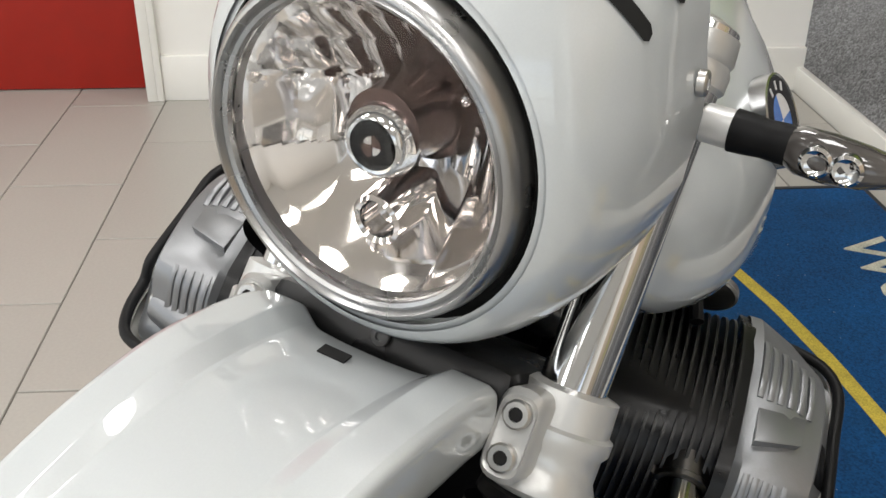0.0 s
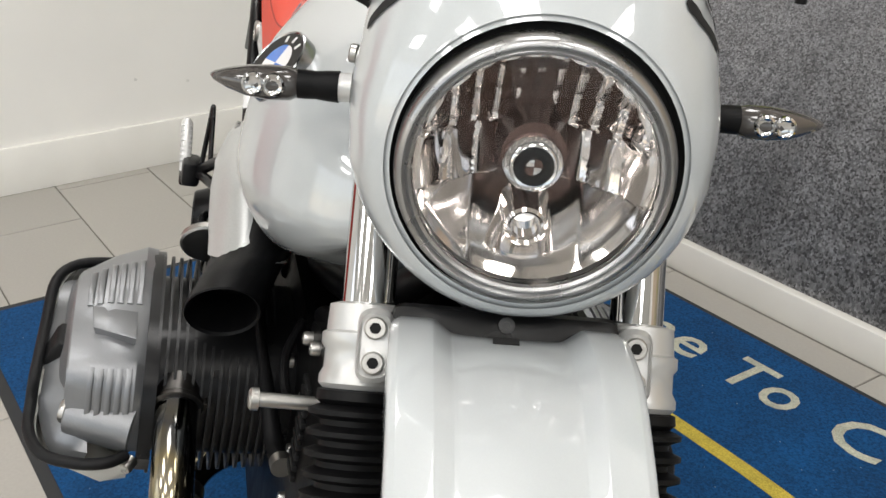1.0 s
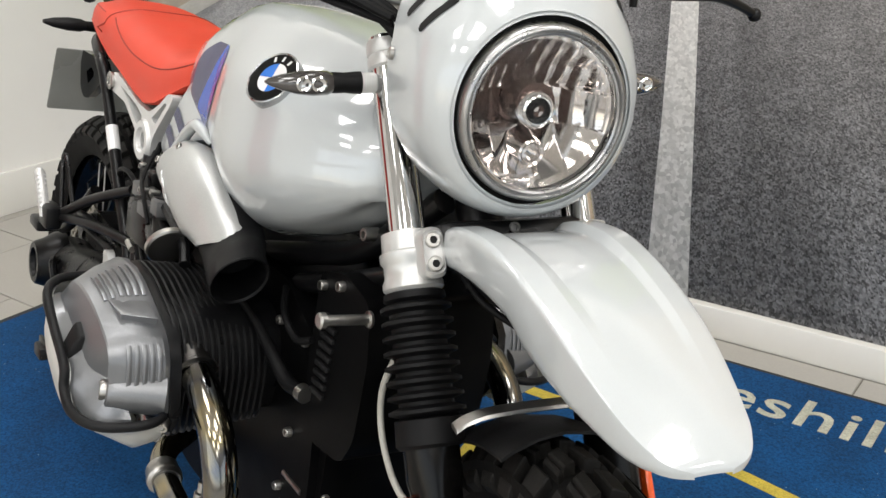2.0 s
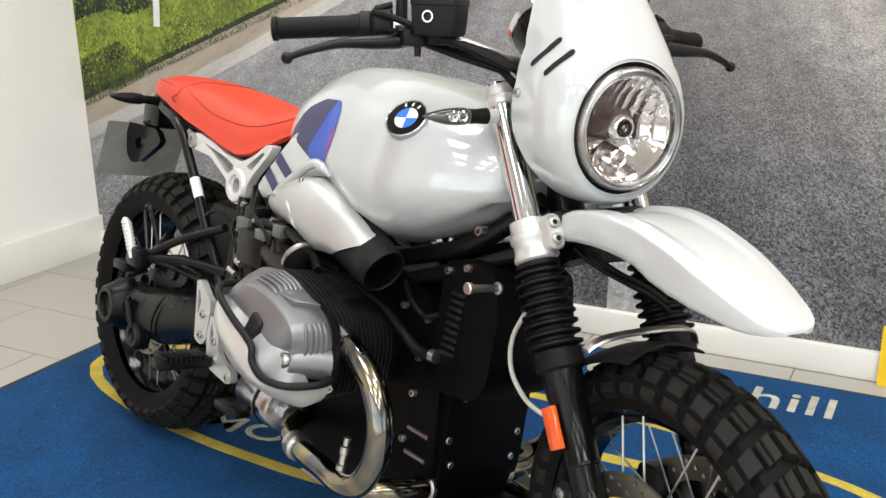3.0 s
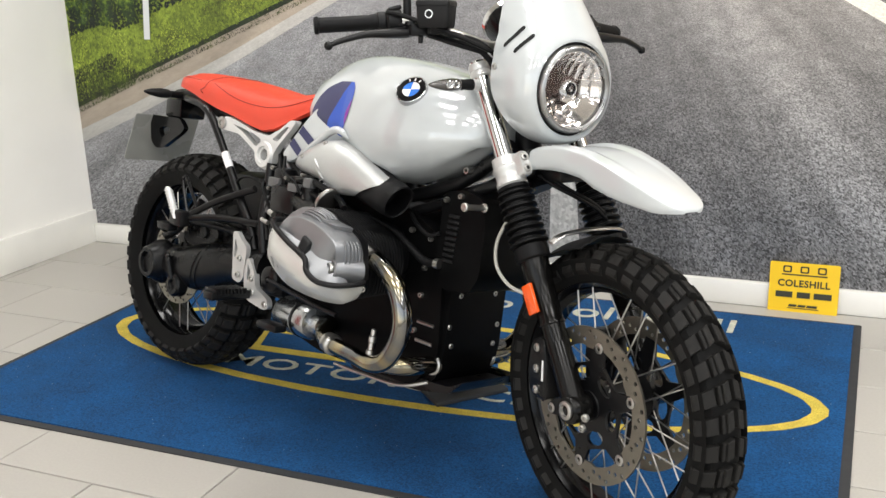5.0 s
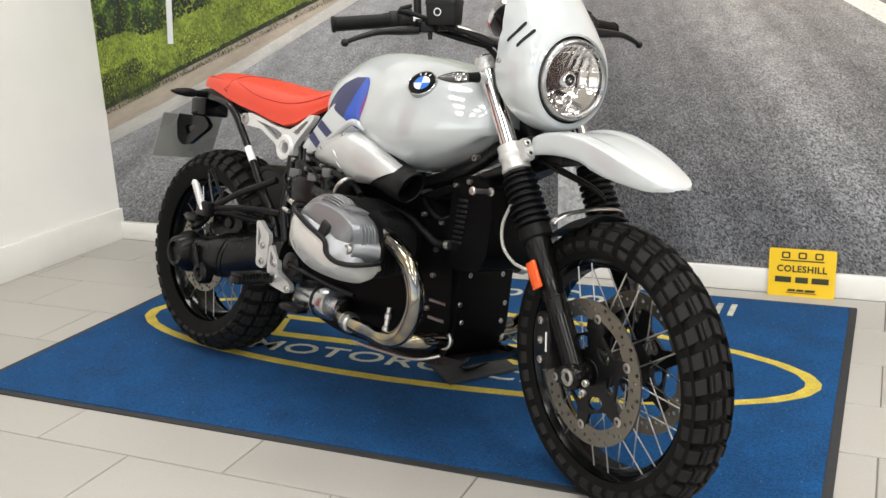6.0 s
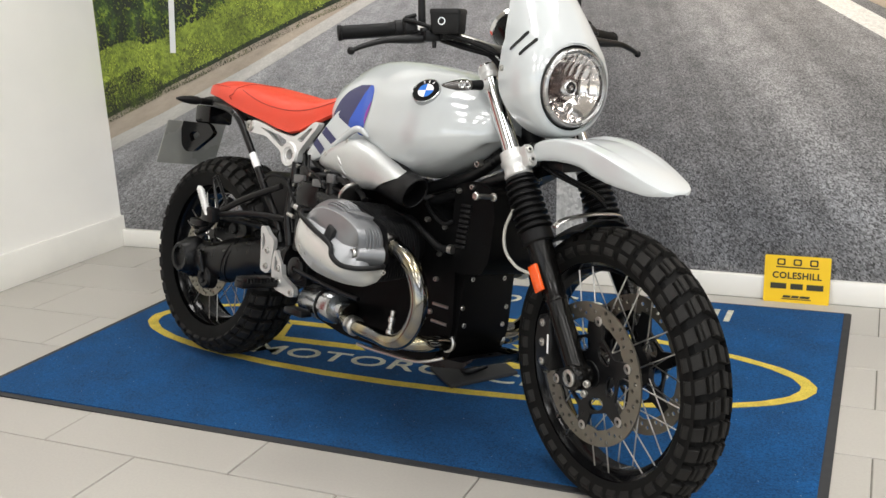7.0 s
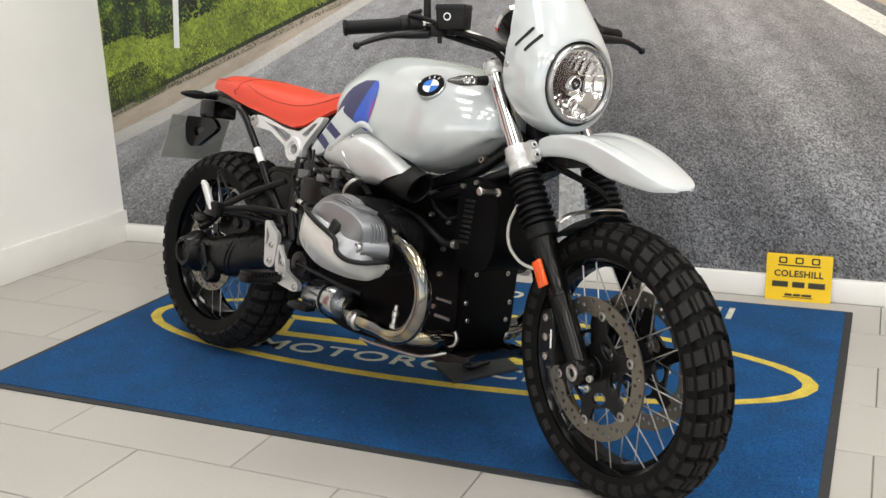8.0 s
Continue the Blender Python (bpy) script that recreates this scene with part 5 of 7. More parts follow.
# fuel tank
def tank_ring(x, top, low, w, zm, wt, wl, lean):
    """Half section by control points, mirrored. lean: how far the lower part runs ahead of the top."""
    half = [(0.0, top), (wt * 0.55, top - 0.002), (wt, top - 0.014), (w * 0.90, zm + (top - zm) * 0.52), (w, zm), (w * 0.970, zm - (zm - low) * 0.40), (w * 0.70 + wl * 0.22, zm - (zm - low) * 0.77), (w * 0.30 + wl * 0.58, low + 0.010), (wl * 0.7, low + 0.005), (wl * 0.5, low + 0.006), (0.0, low + 0.008)]
    pts = smooth_path([(0, y, z) for y, z in half], 4)
    right = [Vector((x + lean * (0.8 - p.z), -p.y, p.z)) for p in pts]
    left = [Vector((x + lean * (0.8 - p.z), p.y, p.z)) for p in reversed(pts[1:-1])]
    return right + left


bm = nb()
TANK = [
    (0.560, 0.868, 0.790, 0.070, 0.83, 0.045, 0.06, -0.35),
    (0.575, 0.900, 0.778, 0.105, 0.83, 0.060, 0.08, -0.32),
    (0.605, 0.928, 0.765, 0.124, 0.83, 0.070, 0.10, -0.28),
    (0.650, 0.947, 0.755, 0.136, 0.82, 0.080, 0.11, -0.22),
    (0.700, 0.958, 0.745, 0.143, 0.81, 0.086, 0.115, -0.15),
    (0.760, 0.965, 0.728, 0.151, 0.80, 0.092, 0.115, -0.08),
    (0.830, 0.967, 0.692, 0.172, 0.80, 0.098, 0.115, -0.03),
    (0.900, 0.964, 0.670, 0.190, 0.80, 0.100, 0.110, 0.0),
    (0.970, 0.956, 0.668, 0.198, 0.80, 0.100, 0.100, 0.0),
    (1.030, 0.945, 0.690, 0.196, 0.80, 0.096, 0.100, 0.0),
    (1.085, 0.930, 0.714, 0.181, 0.80, 0.090, 0.098, 0.0),
    (1.130, 0.913, 0.740, 0.161, 0.80, 0.082, 0.092, 0.0),
    (1.165, 0.892, 0.768, 0.136, 0.80, 0.070, 0.082, 0.0),
    (1.188, 0.868, 0.774, 0.104, 0.81, 0.052, 0.062, 0.0),
    (1.196, 0.843, 0.798, 0.070, 0.82, 0.030, 0.035, 0.0),
]
loft(bm, [tank_ring(*row) for row in TANK])
tank = fixed("fuel_tank", bm, PAINT, None, "rounded pearl white fuel tank with blue graphics", 60)
tank_tree = tree_of(tank)

# painted panels below the tank's rear, with stripes
for side in (-1, 1):
    bm = nb()
    outline = rounded([(0.512, 0.692), (0.600, 0.782), (0.650, 0.825), (0.745, 0.830), (0.790, 0.752), (0.760, 0.752), (0.715, 0.742), (0.650, 0.718), (0.590, 0.690), (0.545, 0.672)], 0.014, 4)
    rings = [[Vector((0.64 + (u - 0.64) * k, side * (w + 0.05 * (u - 0.64)), 0.755 + (v - 0.755) * k)) for u, v in outline] for w, k in ((0.092, 0.98), (0.122, 1.0), (0.133, 0.975), (0.136, 0.92))]
    loft(bm, rings)
    panel = fixed("side_panel", bm, PAINT, tank, "white painted tank side panel", 45)
    bm = nb()
    tube(bm, [(0.585, side * 0.128, 0.684), (0.606, side * 0.136, 0.697), (0.636, side * 0.144, 0.713), (0.674, side * 0.152, 0.733), (0.710, side * 0.158, 0.753), (0.740, side * 0.163, 0.768), (0.766, side * 0.166, 0.776), (0.789, side * 0.166, 0.771), (0.803, side * 0.158, 0.758)], [0.004, 0.008, 0.009, 0.009, 0.009, 0.009, 0.009, 0.008, 0.004], 12, 5)
    fixed("panel_rim", bm, PAINT, panel, "rounded white rim round the duct", 60)
    pt = tree_of(panel)
    for (a, b, c, d) in (((0.548, 0.722), (0.566, 0.740), (0.603, 0.713), (0.588, 0.695)), ((0.583, 0.755), (0.600, 0.774), (0.655, 0.741), (0.640, 0.722))):
        bm = nb()
        grid = [[Vector((a[0] + (b[0] - a[0]) * t + ((d[0] - a[0]) * (1 - t) + (c[0] - b[0]) * t) * s, side * 0.13, a[1] + (b[1] - a[1]) * t + ((d[1] - a[1]) * (1 - t) + (c[1] - b[1]) * t) * s)) for s in [k / 6 for k in range(7)]] for t in [k / 3 for k in range(4)]]
        sheet(bm, projected(pt, grid, (0, -side, 0)))
        part("stripe", bm, NAVY, panel, "navy painted stripe")

    def strip(name, left, right, material, label, lift=0.0011):
        """A decal between two edge lines on the tank's side."""
        L_, R_ = smooth_path([(x, 0, z) for x, z in left], 5), smooth_path([(x, 0, z) for x, z in right], 5)
        m_ = 16
        grid = []
        for k in range(m_ + 1):
            t = k / m_
            pa, pb = L_[round(t * (len(L_) - 1))], R_[round(t * (len(R_) - 1))]
            grid.append([Vector((pa.x + (pb.x - pa.x) * s, side * 0.2, pa.z + (pb.z - pa.z) * s)) for s in [j / 10 for j in range(11)]])
        bm = nb()
        sheet(bm, projected(tank_tree, grid, (0, -side, 0), lift))
        return part(name, bm, material, tank, label)

    strip("patch_navy", [(0.725, 0.892), (0.680, 0.874), (0.645, 0.845), (0.618, 0.806), (0.612, 0.792)], [(0.768, 0.893), (0.752, 0.868), (0.733, 0.836), (0.706, 0.796), (0.690, 0.768)], NAVY, "navy tank graphic")
    strip("patch_blue", [(0.768, 0.893), (0.752, 0.868), (0.733, 0.836), (0.706, 0.796), (0.690, 0.768)], [(0.783, 0.8915), (0.797, 0.880), (0.8025, 0.864), (0.8025, 0.848), (0.797, 0.822), (0.783, 0.786), (0.768, 0.760)], BLUE, "bright blue tank graphic")
    strip("patch_purple", [(0.800, 0.850), (0.789, 0.836), (0.781, 0.820), (0.779, 0.802), (0.785, 0.788)], [(0.8022, 0.850), (0.800, 0.835), (0.797, 0.820), (0.791, 0.804), (0.7855, 0.788)], PURPLE, "purple edge of the tank graphic", 0.0016)

    # round badge
    hit, nrm, _, _ = tank_tree.ray_cast(Vector((1.014, side * 0.5, 0.881)), Vector((0, -side, 0)))
    nrm = Vector((0.22, side * 0.77, 0.58)).normalized()
    q = nrm.to_track_quat("Z", "Y").to_matrix().to_4x4()
    B0 = Matrix.Translation(hit + nrm * 0.0045) @ q
    bm = nb()
    turned(bm, (0, 0, -0.004), (0, 0, 1), [(-0.006, 0.0365), (0.0075, 0.0365), (0.0085, 0.035), (0.0072, 0.0338), (0.0072, 0.001)], 40)
    badge = part("badge", bm, CAN_CHROME, tank, "round enamel tank badge with chrome rim", m=B0)
    bm = nb()
    plate(bm, circle(0, 0, 0.0335, 40), [circle(0, 0, 0.0205, 32)], 0.0030, 0.0038, lambda u, v, c: (u, v, c))
    part("badge_ring", bm, GLOSS_BLACK, badge, "black enamel ring", m=B0)
    for k in range(4):
        bm = nb()
        a0 = math.pi / 2 * k + 0.12
        plate(bm, [(0, 0)] + [(0.0203 * math.cos(a0 + j * math.pi / 16), 0.0203 * math.sin(a0 + j * math.pi / 16)) for j in range(9)], [], 0.0030, 0.0037, lambda u, v, c: (u, v, c))
        part("badge_quarter", bm, ROUNDEL_BLUE if k % 2 else ROUNDEL_WHITE, badge, "blue enamel quarter" if k % 2 else "white enamel quarter", m=B0)
    bm = nb()
    for k in range(3):
        a0 = radians(62 + 28 * k)
        plate(bm, [(math.cos(a0 + e) * r, math.sin(a0 + e) * r) for e, r in ((-0.07, 0.0235), (0.07, 0.0235), (0.05, 0.0305), (-0.05, 0.0305))], [], 0.0037, 0.0042, lambda u, v, c: (u, v, c))
    part("badge_bars", bm, ROUNDEL_WHITE, badge, "pale bars on the badge ring", m=B0)

# seat
bm = nb()
SEAT = [
    (-0.076, 0.858, 0.846, 0.035), (-0.068, 0.870, 0.842, 0.066), (-0.046, 0.880, 0.838, 0.090), (-0.010, 0.886, 0.834, 0.105), (0.035, 0.887, 0.828, 0.113), (0.080, 0.885, 0.818, 0.119),
    (0.130, 0.881, 0.804, 0.123), (0.200, 0.875, 0.788, 0.127), (0.290, 0.864, 0.772, 0.130), (0.370, 0.853, 0.754, 0.132), (0.430, 0.849, 0.744, 0.132), (0.480, 0.850, 0.753, 0.130), (0.530, 0.856, 0.776, 0.126),
    (0.575, 0.865, 0.798, 0.118), (0.610, 0.872, 0.814, 0.108), (0.618, 0.868, 0.820, 0.097)]
rings = []
for x, top, low, w in SEAT:
    h = top - low
    half = [(0, top), (w * 0.45, top - 0.002), (w * 0.74, top - 0.012), (w * 0.90, top - h * 0.30), (w * 0.975, top - h * 0.55), (w, low + h * 0.12), (w * 0.97, low), (w * 0.5, low - 0.002), (0, low - 0.002)]
    pts = smooth_path([(x, -y, z) for y, z in half], 3)
    rings.append(pts + [Vector((p.x, -p.y, p.z)) for p in reversed(pts[1:-1])])
loft(bm, rings)
seat = fixed("seat", bm, SEAT_RED, None, "long red vinyl seat with dark piping", 60)
seat_tree = tree_of(seat)
bm = nb()
arch = []
for k in range(33):
    a = math.pi * k / 32
    y, z = -math.cos(a) * 0.22, 0.70 + math.sin(a) * 0.30
    o = Vector((0.150 - 0.06 * (1 - math.sin(a)), y, z))
    c = Vector((0.150 - 0.06 * (1 - math.sin(a)), 0, 0.80))
    hit, nrm, _, _ = seat_tree.ray_cast(o, (c - o).normalized())
    if hit is not None and hit.z > 0.775:
        arch.append(hit)
tube(bm, arch, 0.0018, 8, 2)
part("cross_piping", bm, SEAM, seat, "dark red cross piping")
for side in (-1, 1):
    pts = []
    for x, z in ((0.155, 0.858), (0.20, 0.845), (0.26, 0.828), (0.32, 0.816), (0.38, 0.810), (0.43, 0.808), (0.48, 0.812), (0.53, 0.822), (0.575, 0.836), (0.605, 0.848)):
        hit, nrm, _, _ = seat_tree.ray_cast(Vector((x, side * 0.4, z)), Vector((0, -side, 0)))
        if hit is not None:
            pts.append(hit)
    bm = nb()
    tube(bm, pts, 0.0014, 8, 3)
    part("side_piping", bm, SEAM, seat, "dark red side piping")
    pts = []
    for x, z in ((-0.055, 0.864), (-0.01, 0.868), (0.04, 0.866), (0.09, 0.862)):
        hit, nrm, _, _ = seat_tree.ray_cast(Vector((x, side * 0.4, z)), Vector((0, -side, 0)))
        if hit is not None:
            pts.append(hit)
    bm = nb()
    tube(bm, pts, 0.0010, 8, 3)
    part("rear_piping", bm, SEAM, seat, "dark red rear piping")
bm = nb()
rings = [[Vector((p.x * 0.97 + 0.006, p.y * 0.90, min(p.z, 0.5 * (p.z + low)) - 0.012)) for p in ring] for ring, (x, top, low, w) in zip(rings, SEAT)]
loft(bm, rings[1:-1])
part("seat_base", bm, PLASTIC, seat, "black seat base")

# frame plates, sub-frame tubes
for side in (-1, 1):
    put = lambda u, v, c: (u - 0.004, side * (c - 0.002), v)
    bm = nb()
    outline = rounded([(0.232, 0.752), (0.262, 0.772), (0.320, 0.762), (0.395, 0.742), (0.462, 0.735), (0.510, 0.757), (0.548, 0.783), (0.572, 0.783), (0.560, 0.765), (0.505, 0.712), (0.488, 0.690), (0.485, 0.664), (0.465, 0.645), (0.436, 0.648), (0.414, 0.672), (0.405, 0.690), (0.330, 0.728), (0.245, 0.735)], 0.012)
    holes = [rounded([(0.298, 0.753), (0.395, 0.735), (0.430, 0.723), (0.426, 0.705), (0.404, 0.703), (0.338, 0.738)], 0.006), rounded([(0.478, 0.728), (0.535, 0.765), (0.545, 0.764), (0.500, 0.722)], 0.006), circle(0.449, 0.684, 0.0155, 20)]
    plate(bm, outline, holes, 0.114, 0.134, put)
    es = [e for e in bm.edges if len(e.link_faces) == 2 and e.calc_face_angle(0) > 1.2]
    bmesh.ops.bevel(bm, geom=es, offset=0.003, segments=2, affect="EDGES")
    turned(bm, (0.445, side * 0.110, 0.684), (0.445, side * 0.2, 0.684), [(0, 0.018), (0, 0.037), (0.022, 0.037), (0.028, 0.033), (0.028, 0.0225), (0.018, 0.0185), (0.004, 0.0165)], 32, False)
    fixed("frame_plate", bm, SILVER, None, "silver cast triangular frame plate")
    bm = nb()
    bolt(bm, (0.246, side * 0.131, 0.752), (0, side, 0), 0.017, 0.008)
    fixed("plate_bolt", bm, STEEL, None, "large steel bolt")
    bm = nb()
    tube(bm, [(-0.03, side * 0.075, 0.806), (0.06, side * 0.112, 0.802), (0.135, side * 0.130, 0.793), (0.180, side * 0.134, 0.773), (0.210, side * 0.134, 0.745), (0.265, side * 0.134, 0.679), (0.353, side * 0.134, 0.567), (0.417, side * 0.134, 0.492), (0.446, side * 0.134, 0.430)], 0.0108, 12, 6)
    sub = fixed("subframe_tube", bm, BLACK, None, "black rear sub-frame tube")
    bm = nb()
    rod(bm, (0.272, side * 0.134, 0.670), (0.302, side * 0.134, 0.632), 0.0116, None, 14)
    part("tube_label", bm, ROUNDEL_WHITE, sub, "white paper label round the tube")
    bm = nb()
    tube(bm, [(0.476, side * 0.125, 0.665), (0.473, side * 0.128, 0.590), (0.466, side * 0.130, 0.508), (0.480, side * 0.130, 0.445), (0.490, side * 0.12, 0.360)], 0.0145, 12, 6)
    fixed("frame_downtube", bm, BLACK, None, "black frame tube")
    bm = nb()
    tube(bm, [(0.50, side * 0.10, 0.700), (0.60, side * 0.115, 0.640), (0.70, side * 0.12, 0.60), (0.80, side * 0.10, 0.58)], 0.014, 12, 6)
    tube(bm, [(0.80, side * 0.08, 0.60), (1.0, side * 0.07, 0.66), (1.10, side * 0.06, 0.70), (1.21, side * 0.04, 0.79)], 0.016, 12, 5)
    tube(bm, [(0.98, side * 0.085, 0.612), (1.10, side * 0.085, 0.655), (1.20, side * 0.075, 0.700), (1.25, side * 0.05, 0.72)], 0.013, 12, 5)
    fixed("main_frame_tube", bm, BLACK, None, "black main frame tubes")

# tail
TX = 0.055
bm = nb()
rings = []
for x, z, w, h in ((0.10, 0.775, 0.09, 0.018), (0.02, 0.795, 0.085, 0.018), (-0.08, 0.812, 0.070, 0.016), (-0.16, 0.818, 0.055, 0.016), (-0.215, 0.818, 0.040, 0.014), (-0.235, 0.815, 0.02, 0.006)):
    rings.append([(x + TX, y * w, z + zz * h) for y, zz in ((-1, -0.6), (-0.9, 0.6), (-0.4, 1), (0.4, 1), (0.9, 0.6), (1, -0.6), (0.4, -1), (-0.4, -1))])
loft(bm, rings)
tail = fixed("tail_unit", bm, PLASTIC, None, "black plastic tail bracket with lamp and plate holder")
bm = nb()
box(bm, -0.255 + TX, -0.165 + TX, -0.045, 0.045, 0.742, 0.800, 0.008)
part("tail_lamp_box", bm, GLOSS_BLACK, tail, "dark tail lamp housing")
bm = nb()
cut = rounded([(-0.270, 0.742), (-0.100, 0.742), (-0.070, 0.715), (-0.085, 0.700), (-0.185, 0.644), (-0.225, 0.640), (-0.256, 0.660)], 0.014)
hole = rounded([(-0.215, 0.700), (-0.178, 0.716), (-0.148, 0.704), (-0.195, 0.674)], 0.008)
plate(bm, cut, [hole], -0.052, -0.036, lambda u, v, c: (u, c, v))
part("plate_bracket", bm, GLOSS_BLACK, tail, "gloss black bracket with a window")
bm = nb()
tilt = Matrix.Translation((-0.285, 0.004, 0.667)) @ Matrix.Rotation(radians(21), 4, "Y")
plate(bm, rounded([(-0.113, -0.079), (0.113, -0.079), (0.113, 0.079), (-0.113, 0.079)], 0.006), [], -0.0015, 0.0015, lambda u, v, c: tilt @ Vector((c, u, v)))
part("plate", bm, PLATE_GREY, tail, "blank smoky grey plate")
for side in (-1, 1):
    ind = empty("rear_indicator", "slim black rear indicator", "")
    ind.parent = bike
    base = Vector((-0.150 + TX, side * 0.05, 0.812))
    bm = nb()
    rod(bm, base, base + Vector((0.0, side * 0.05, 0)), 0.012, 0.010, 14)
    fixed("stalk", bm, BOOT, ind)
    bm = nb()
    rings = []
    for s, h, d in ((0.045, 0.010, 0.011), (0.055, 0.0135, 0.014), (0.080, 0.014, 0.015), (0.110, 0.010, 0.012), (0.130, 0.004, 0.006)):
        rings.append([base + Vector((d * math.cos(a), side * s, h * math.sin(a))) for a in [2 * math.pi * k / 16 for k in range(16)]])
    loft(bm, rings)
    fixed("lens_body", bm, PLASTIC, ind, "black lens body")

# pillion peg brackets
for side in (-1, 1):
    bracket = empty("pillion_peg", "folded silver pillion foot peg on a black bracket", "")
    bracket.parent = bike
    y = side * 0.212
    bm = nb()
    tube(bm, [(0.200, side * 0.200, 0.478), (0.30, side * 0.17, 0.537), (0.425, side * 0.135, 0.590)], 0.0095, 10, 4)
    tube(bm, [(0.200, side * 0.200, 0.478), (0.33, side * 0.17, 0.498), (0.455, side * 0.135, 0.500)], 0.0095, 10, 4)
    box(bm, 0.165, 0.225, y - 0.016, y + 0.016, 0.455, 0.500, 0.008)
    box(bm, 0.110, 0.172, y - 0.018, y + 0.014, 0.436, 0.458, 0.006)
    tube(bm, [(0.205, side * 0.195, 0.495), (0.160, side * 0.186, 0.570), (0.164, side * 0.185, 0.588), (0.178, side * 0.184, 0.582), (0.236, side * 0.182, 0.505)], 0.0045, 8, 5)
    fixed("bracket", bm, BLACK, bracket, "black tubular bracket")
    base, way_up = Vector((0.196, side * 0.222, 0.476)), Vector((-0.05, side * 0.004, 0.082)).normalized()
    bm = nb()
    rings = []
    for s, w, d in ((0, 0.007, 0.010), (0.012, 0.009, 0.010), (0.07, 0.010, 0.0105), (0.088, 0.0095, 0.010), (0.096, 0.005, 0.005)):
        c = base + way_up * s
        rings.append([c + Vector((w * math.cos(a), d * math.sin(a), 0)) for a in [2 * math.pi * k / 12 for k in range(12)]])
    loft(bm, rings)
    fixed("peg", bm, SILVER, bracket, "ribbed silver peg")
    for k in range(8):
        bm = nb()
        box(bm, -0.0086, 0.0086, -0.0094, 0.0094, -0.0022, 0.0022, 0.001, Matrix.Translation(base + way_up * (0.020 + 0.009 * k)))
        fixed("peg_rib", bm, SILVER, bracket)

# rear drive and swing arm (right side), rear brace (left)
bm = nb()
rings = []
for x, z, rz, ry in ((0.50, 0.385, 0.052, 0.043), (0.42, 0.380, 0.054, 0.046), (0.34, 0.374, 0.058, 0.048), (0.26, 0.352, 0.066, 0.050), (0.18, 0.334, 0.069, 0.050), (0.12, 0.324, 0.060, 0.050), (0.06, 0.322, 0.052, 0.052), (0.0, 0.322, 0.052, 0.056), (-0.040, 0.318, 0.046, 0.050), (-0.058, 0.316, 0.030, 0.034)):
    rings.append([(x, -0.118 + ry * math.cos(a), z + rz * math.sin(a)) for a in [2 * math.pi * k / 24 for k in range(24)]])
loft(bm, rings)
swing = fixed("swing_arm", bm, CAST_BLACK, None, "black shaft drive swing arm")
bm = nb()
turned(bm, (0.006, -0.13, 0.320), (0.004, -0.3, 0.319), [(0, 0.066), (0.018, 0.064), (0.040, 0.052), (0.058, 0.046), (0.062, 0.042), (0.062, 0.032), (0.052, 0.029), (0.050, 0.010)], 36)
turned(bm, (0.118, -0.14, 0.272), (0.118, -0.3, 0.272), [(0, 0.036), (0.026, 0.034), (0.032, 0.028), (0.032, 0.017), (0.024, 0.013)], 28)
part("final_drive", bm, CAST_BLACK, swing, "black final drive housing")
bm = nb()
tube(bm, [(0.085, -0.17, 0.352), (0.10, -0.176, 0.345), (0.115, -0.17, 0.290)], 0.008, 8, 4)
part("drive_link", bm, CAST_BLACK, swing)
for x in (0.205, 0.225):
    bm = nb()
    loft(bm, [[(x + dx + 0.4 * (g * math.sin(a) * 0.07), -0.118 + 0.0515 * g * math.cos(a), 0.341 + 0.0690 * g * math.sin(a)) for a in [2 * math.pi * k / 28 for k in range(28)]] for dx, g in ((0, 0.94), (0.002, 1.03), (0.006, 1.03), (0.008, 0.94))])
    part("drive_rib", bm, CAST_BLACK, swing)
bm = nb()
tube(bm, [(0.02, -0.14, 0.42), (0.09, -0.15, 0.452), (0.20, -0.15, 0.470), (0.34, -0.14, 0.468), (0.44, -0.13, 0.455)], 0.019, 12, 6, True, 0.7)
tube(bm, [(0.02, -0.14, 0.40), (0.08, -0.14, 0.43), (0.16, -0.12, 0.52)], 0.012, 10, 5)
part("torque_brace", bm, CAST_BLACK, swing, "black upper brace")
bm = nb()
bolt(bm, (0.105, -0.158, 0.452), (0, -1, 0), 0.012, 0.008)
bolt(bm, (0.165, -0.16, 0.484), (0, -1, 0), 0.008, 0.006)
part("brace_bolt", bm, STEEL, swing, "steel bolts")
bm = nb()
plate(bm, rounded([(0.060, 0.395), (0.105, 0.385), (0.190, 0.395), (0.235, 0.430), (0.215, 0.462), (0.120, 0.468), (0.075, 0.445)], 0.014), [], -0.104, -0.060, lambda u, v, c: (u, c, v))
rod(bm, (0.105, -0.100, 0.440), (0.105, -0.112, 0.440), 0.016, None, 18, 0.002)
rod(bm, (0.165, -0.100, 0.432), (0.165, -0.112, 0.432), 0.018, None, 18, 0.002)
fixed("rear_caliper", bm, CAST_BLACK, None, "black rear brake caliper over the disc")
bm = nb()
box(bm, 0.20, 0.50, -0.06, 0.06, 0.42, 0.62, 0.03)
box(bm, 0.38, 0.52, -0.09, 0.09, 0.30, 0.58, 0.03)
fixed("rear_inner_guard", bm, PLASTIC, None, "black inner mudguard and battery box")
bm = nb()
tube(bm, [(0.30, 0.0, 0.72), (0.345, 0.0, 0.60), (0.38, 0.0, 0.46)], 0.030, 16, 4)
fixed("rear_shock", bm, BLACK, None, "black rear shock absorber")

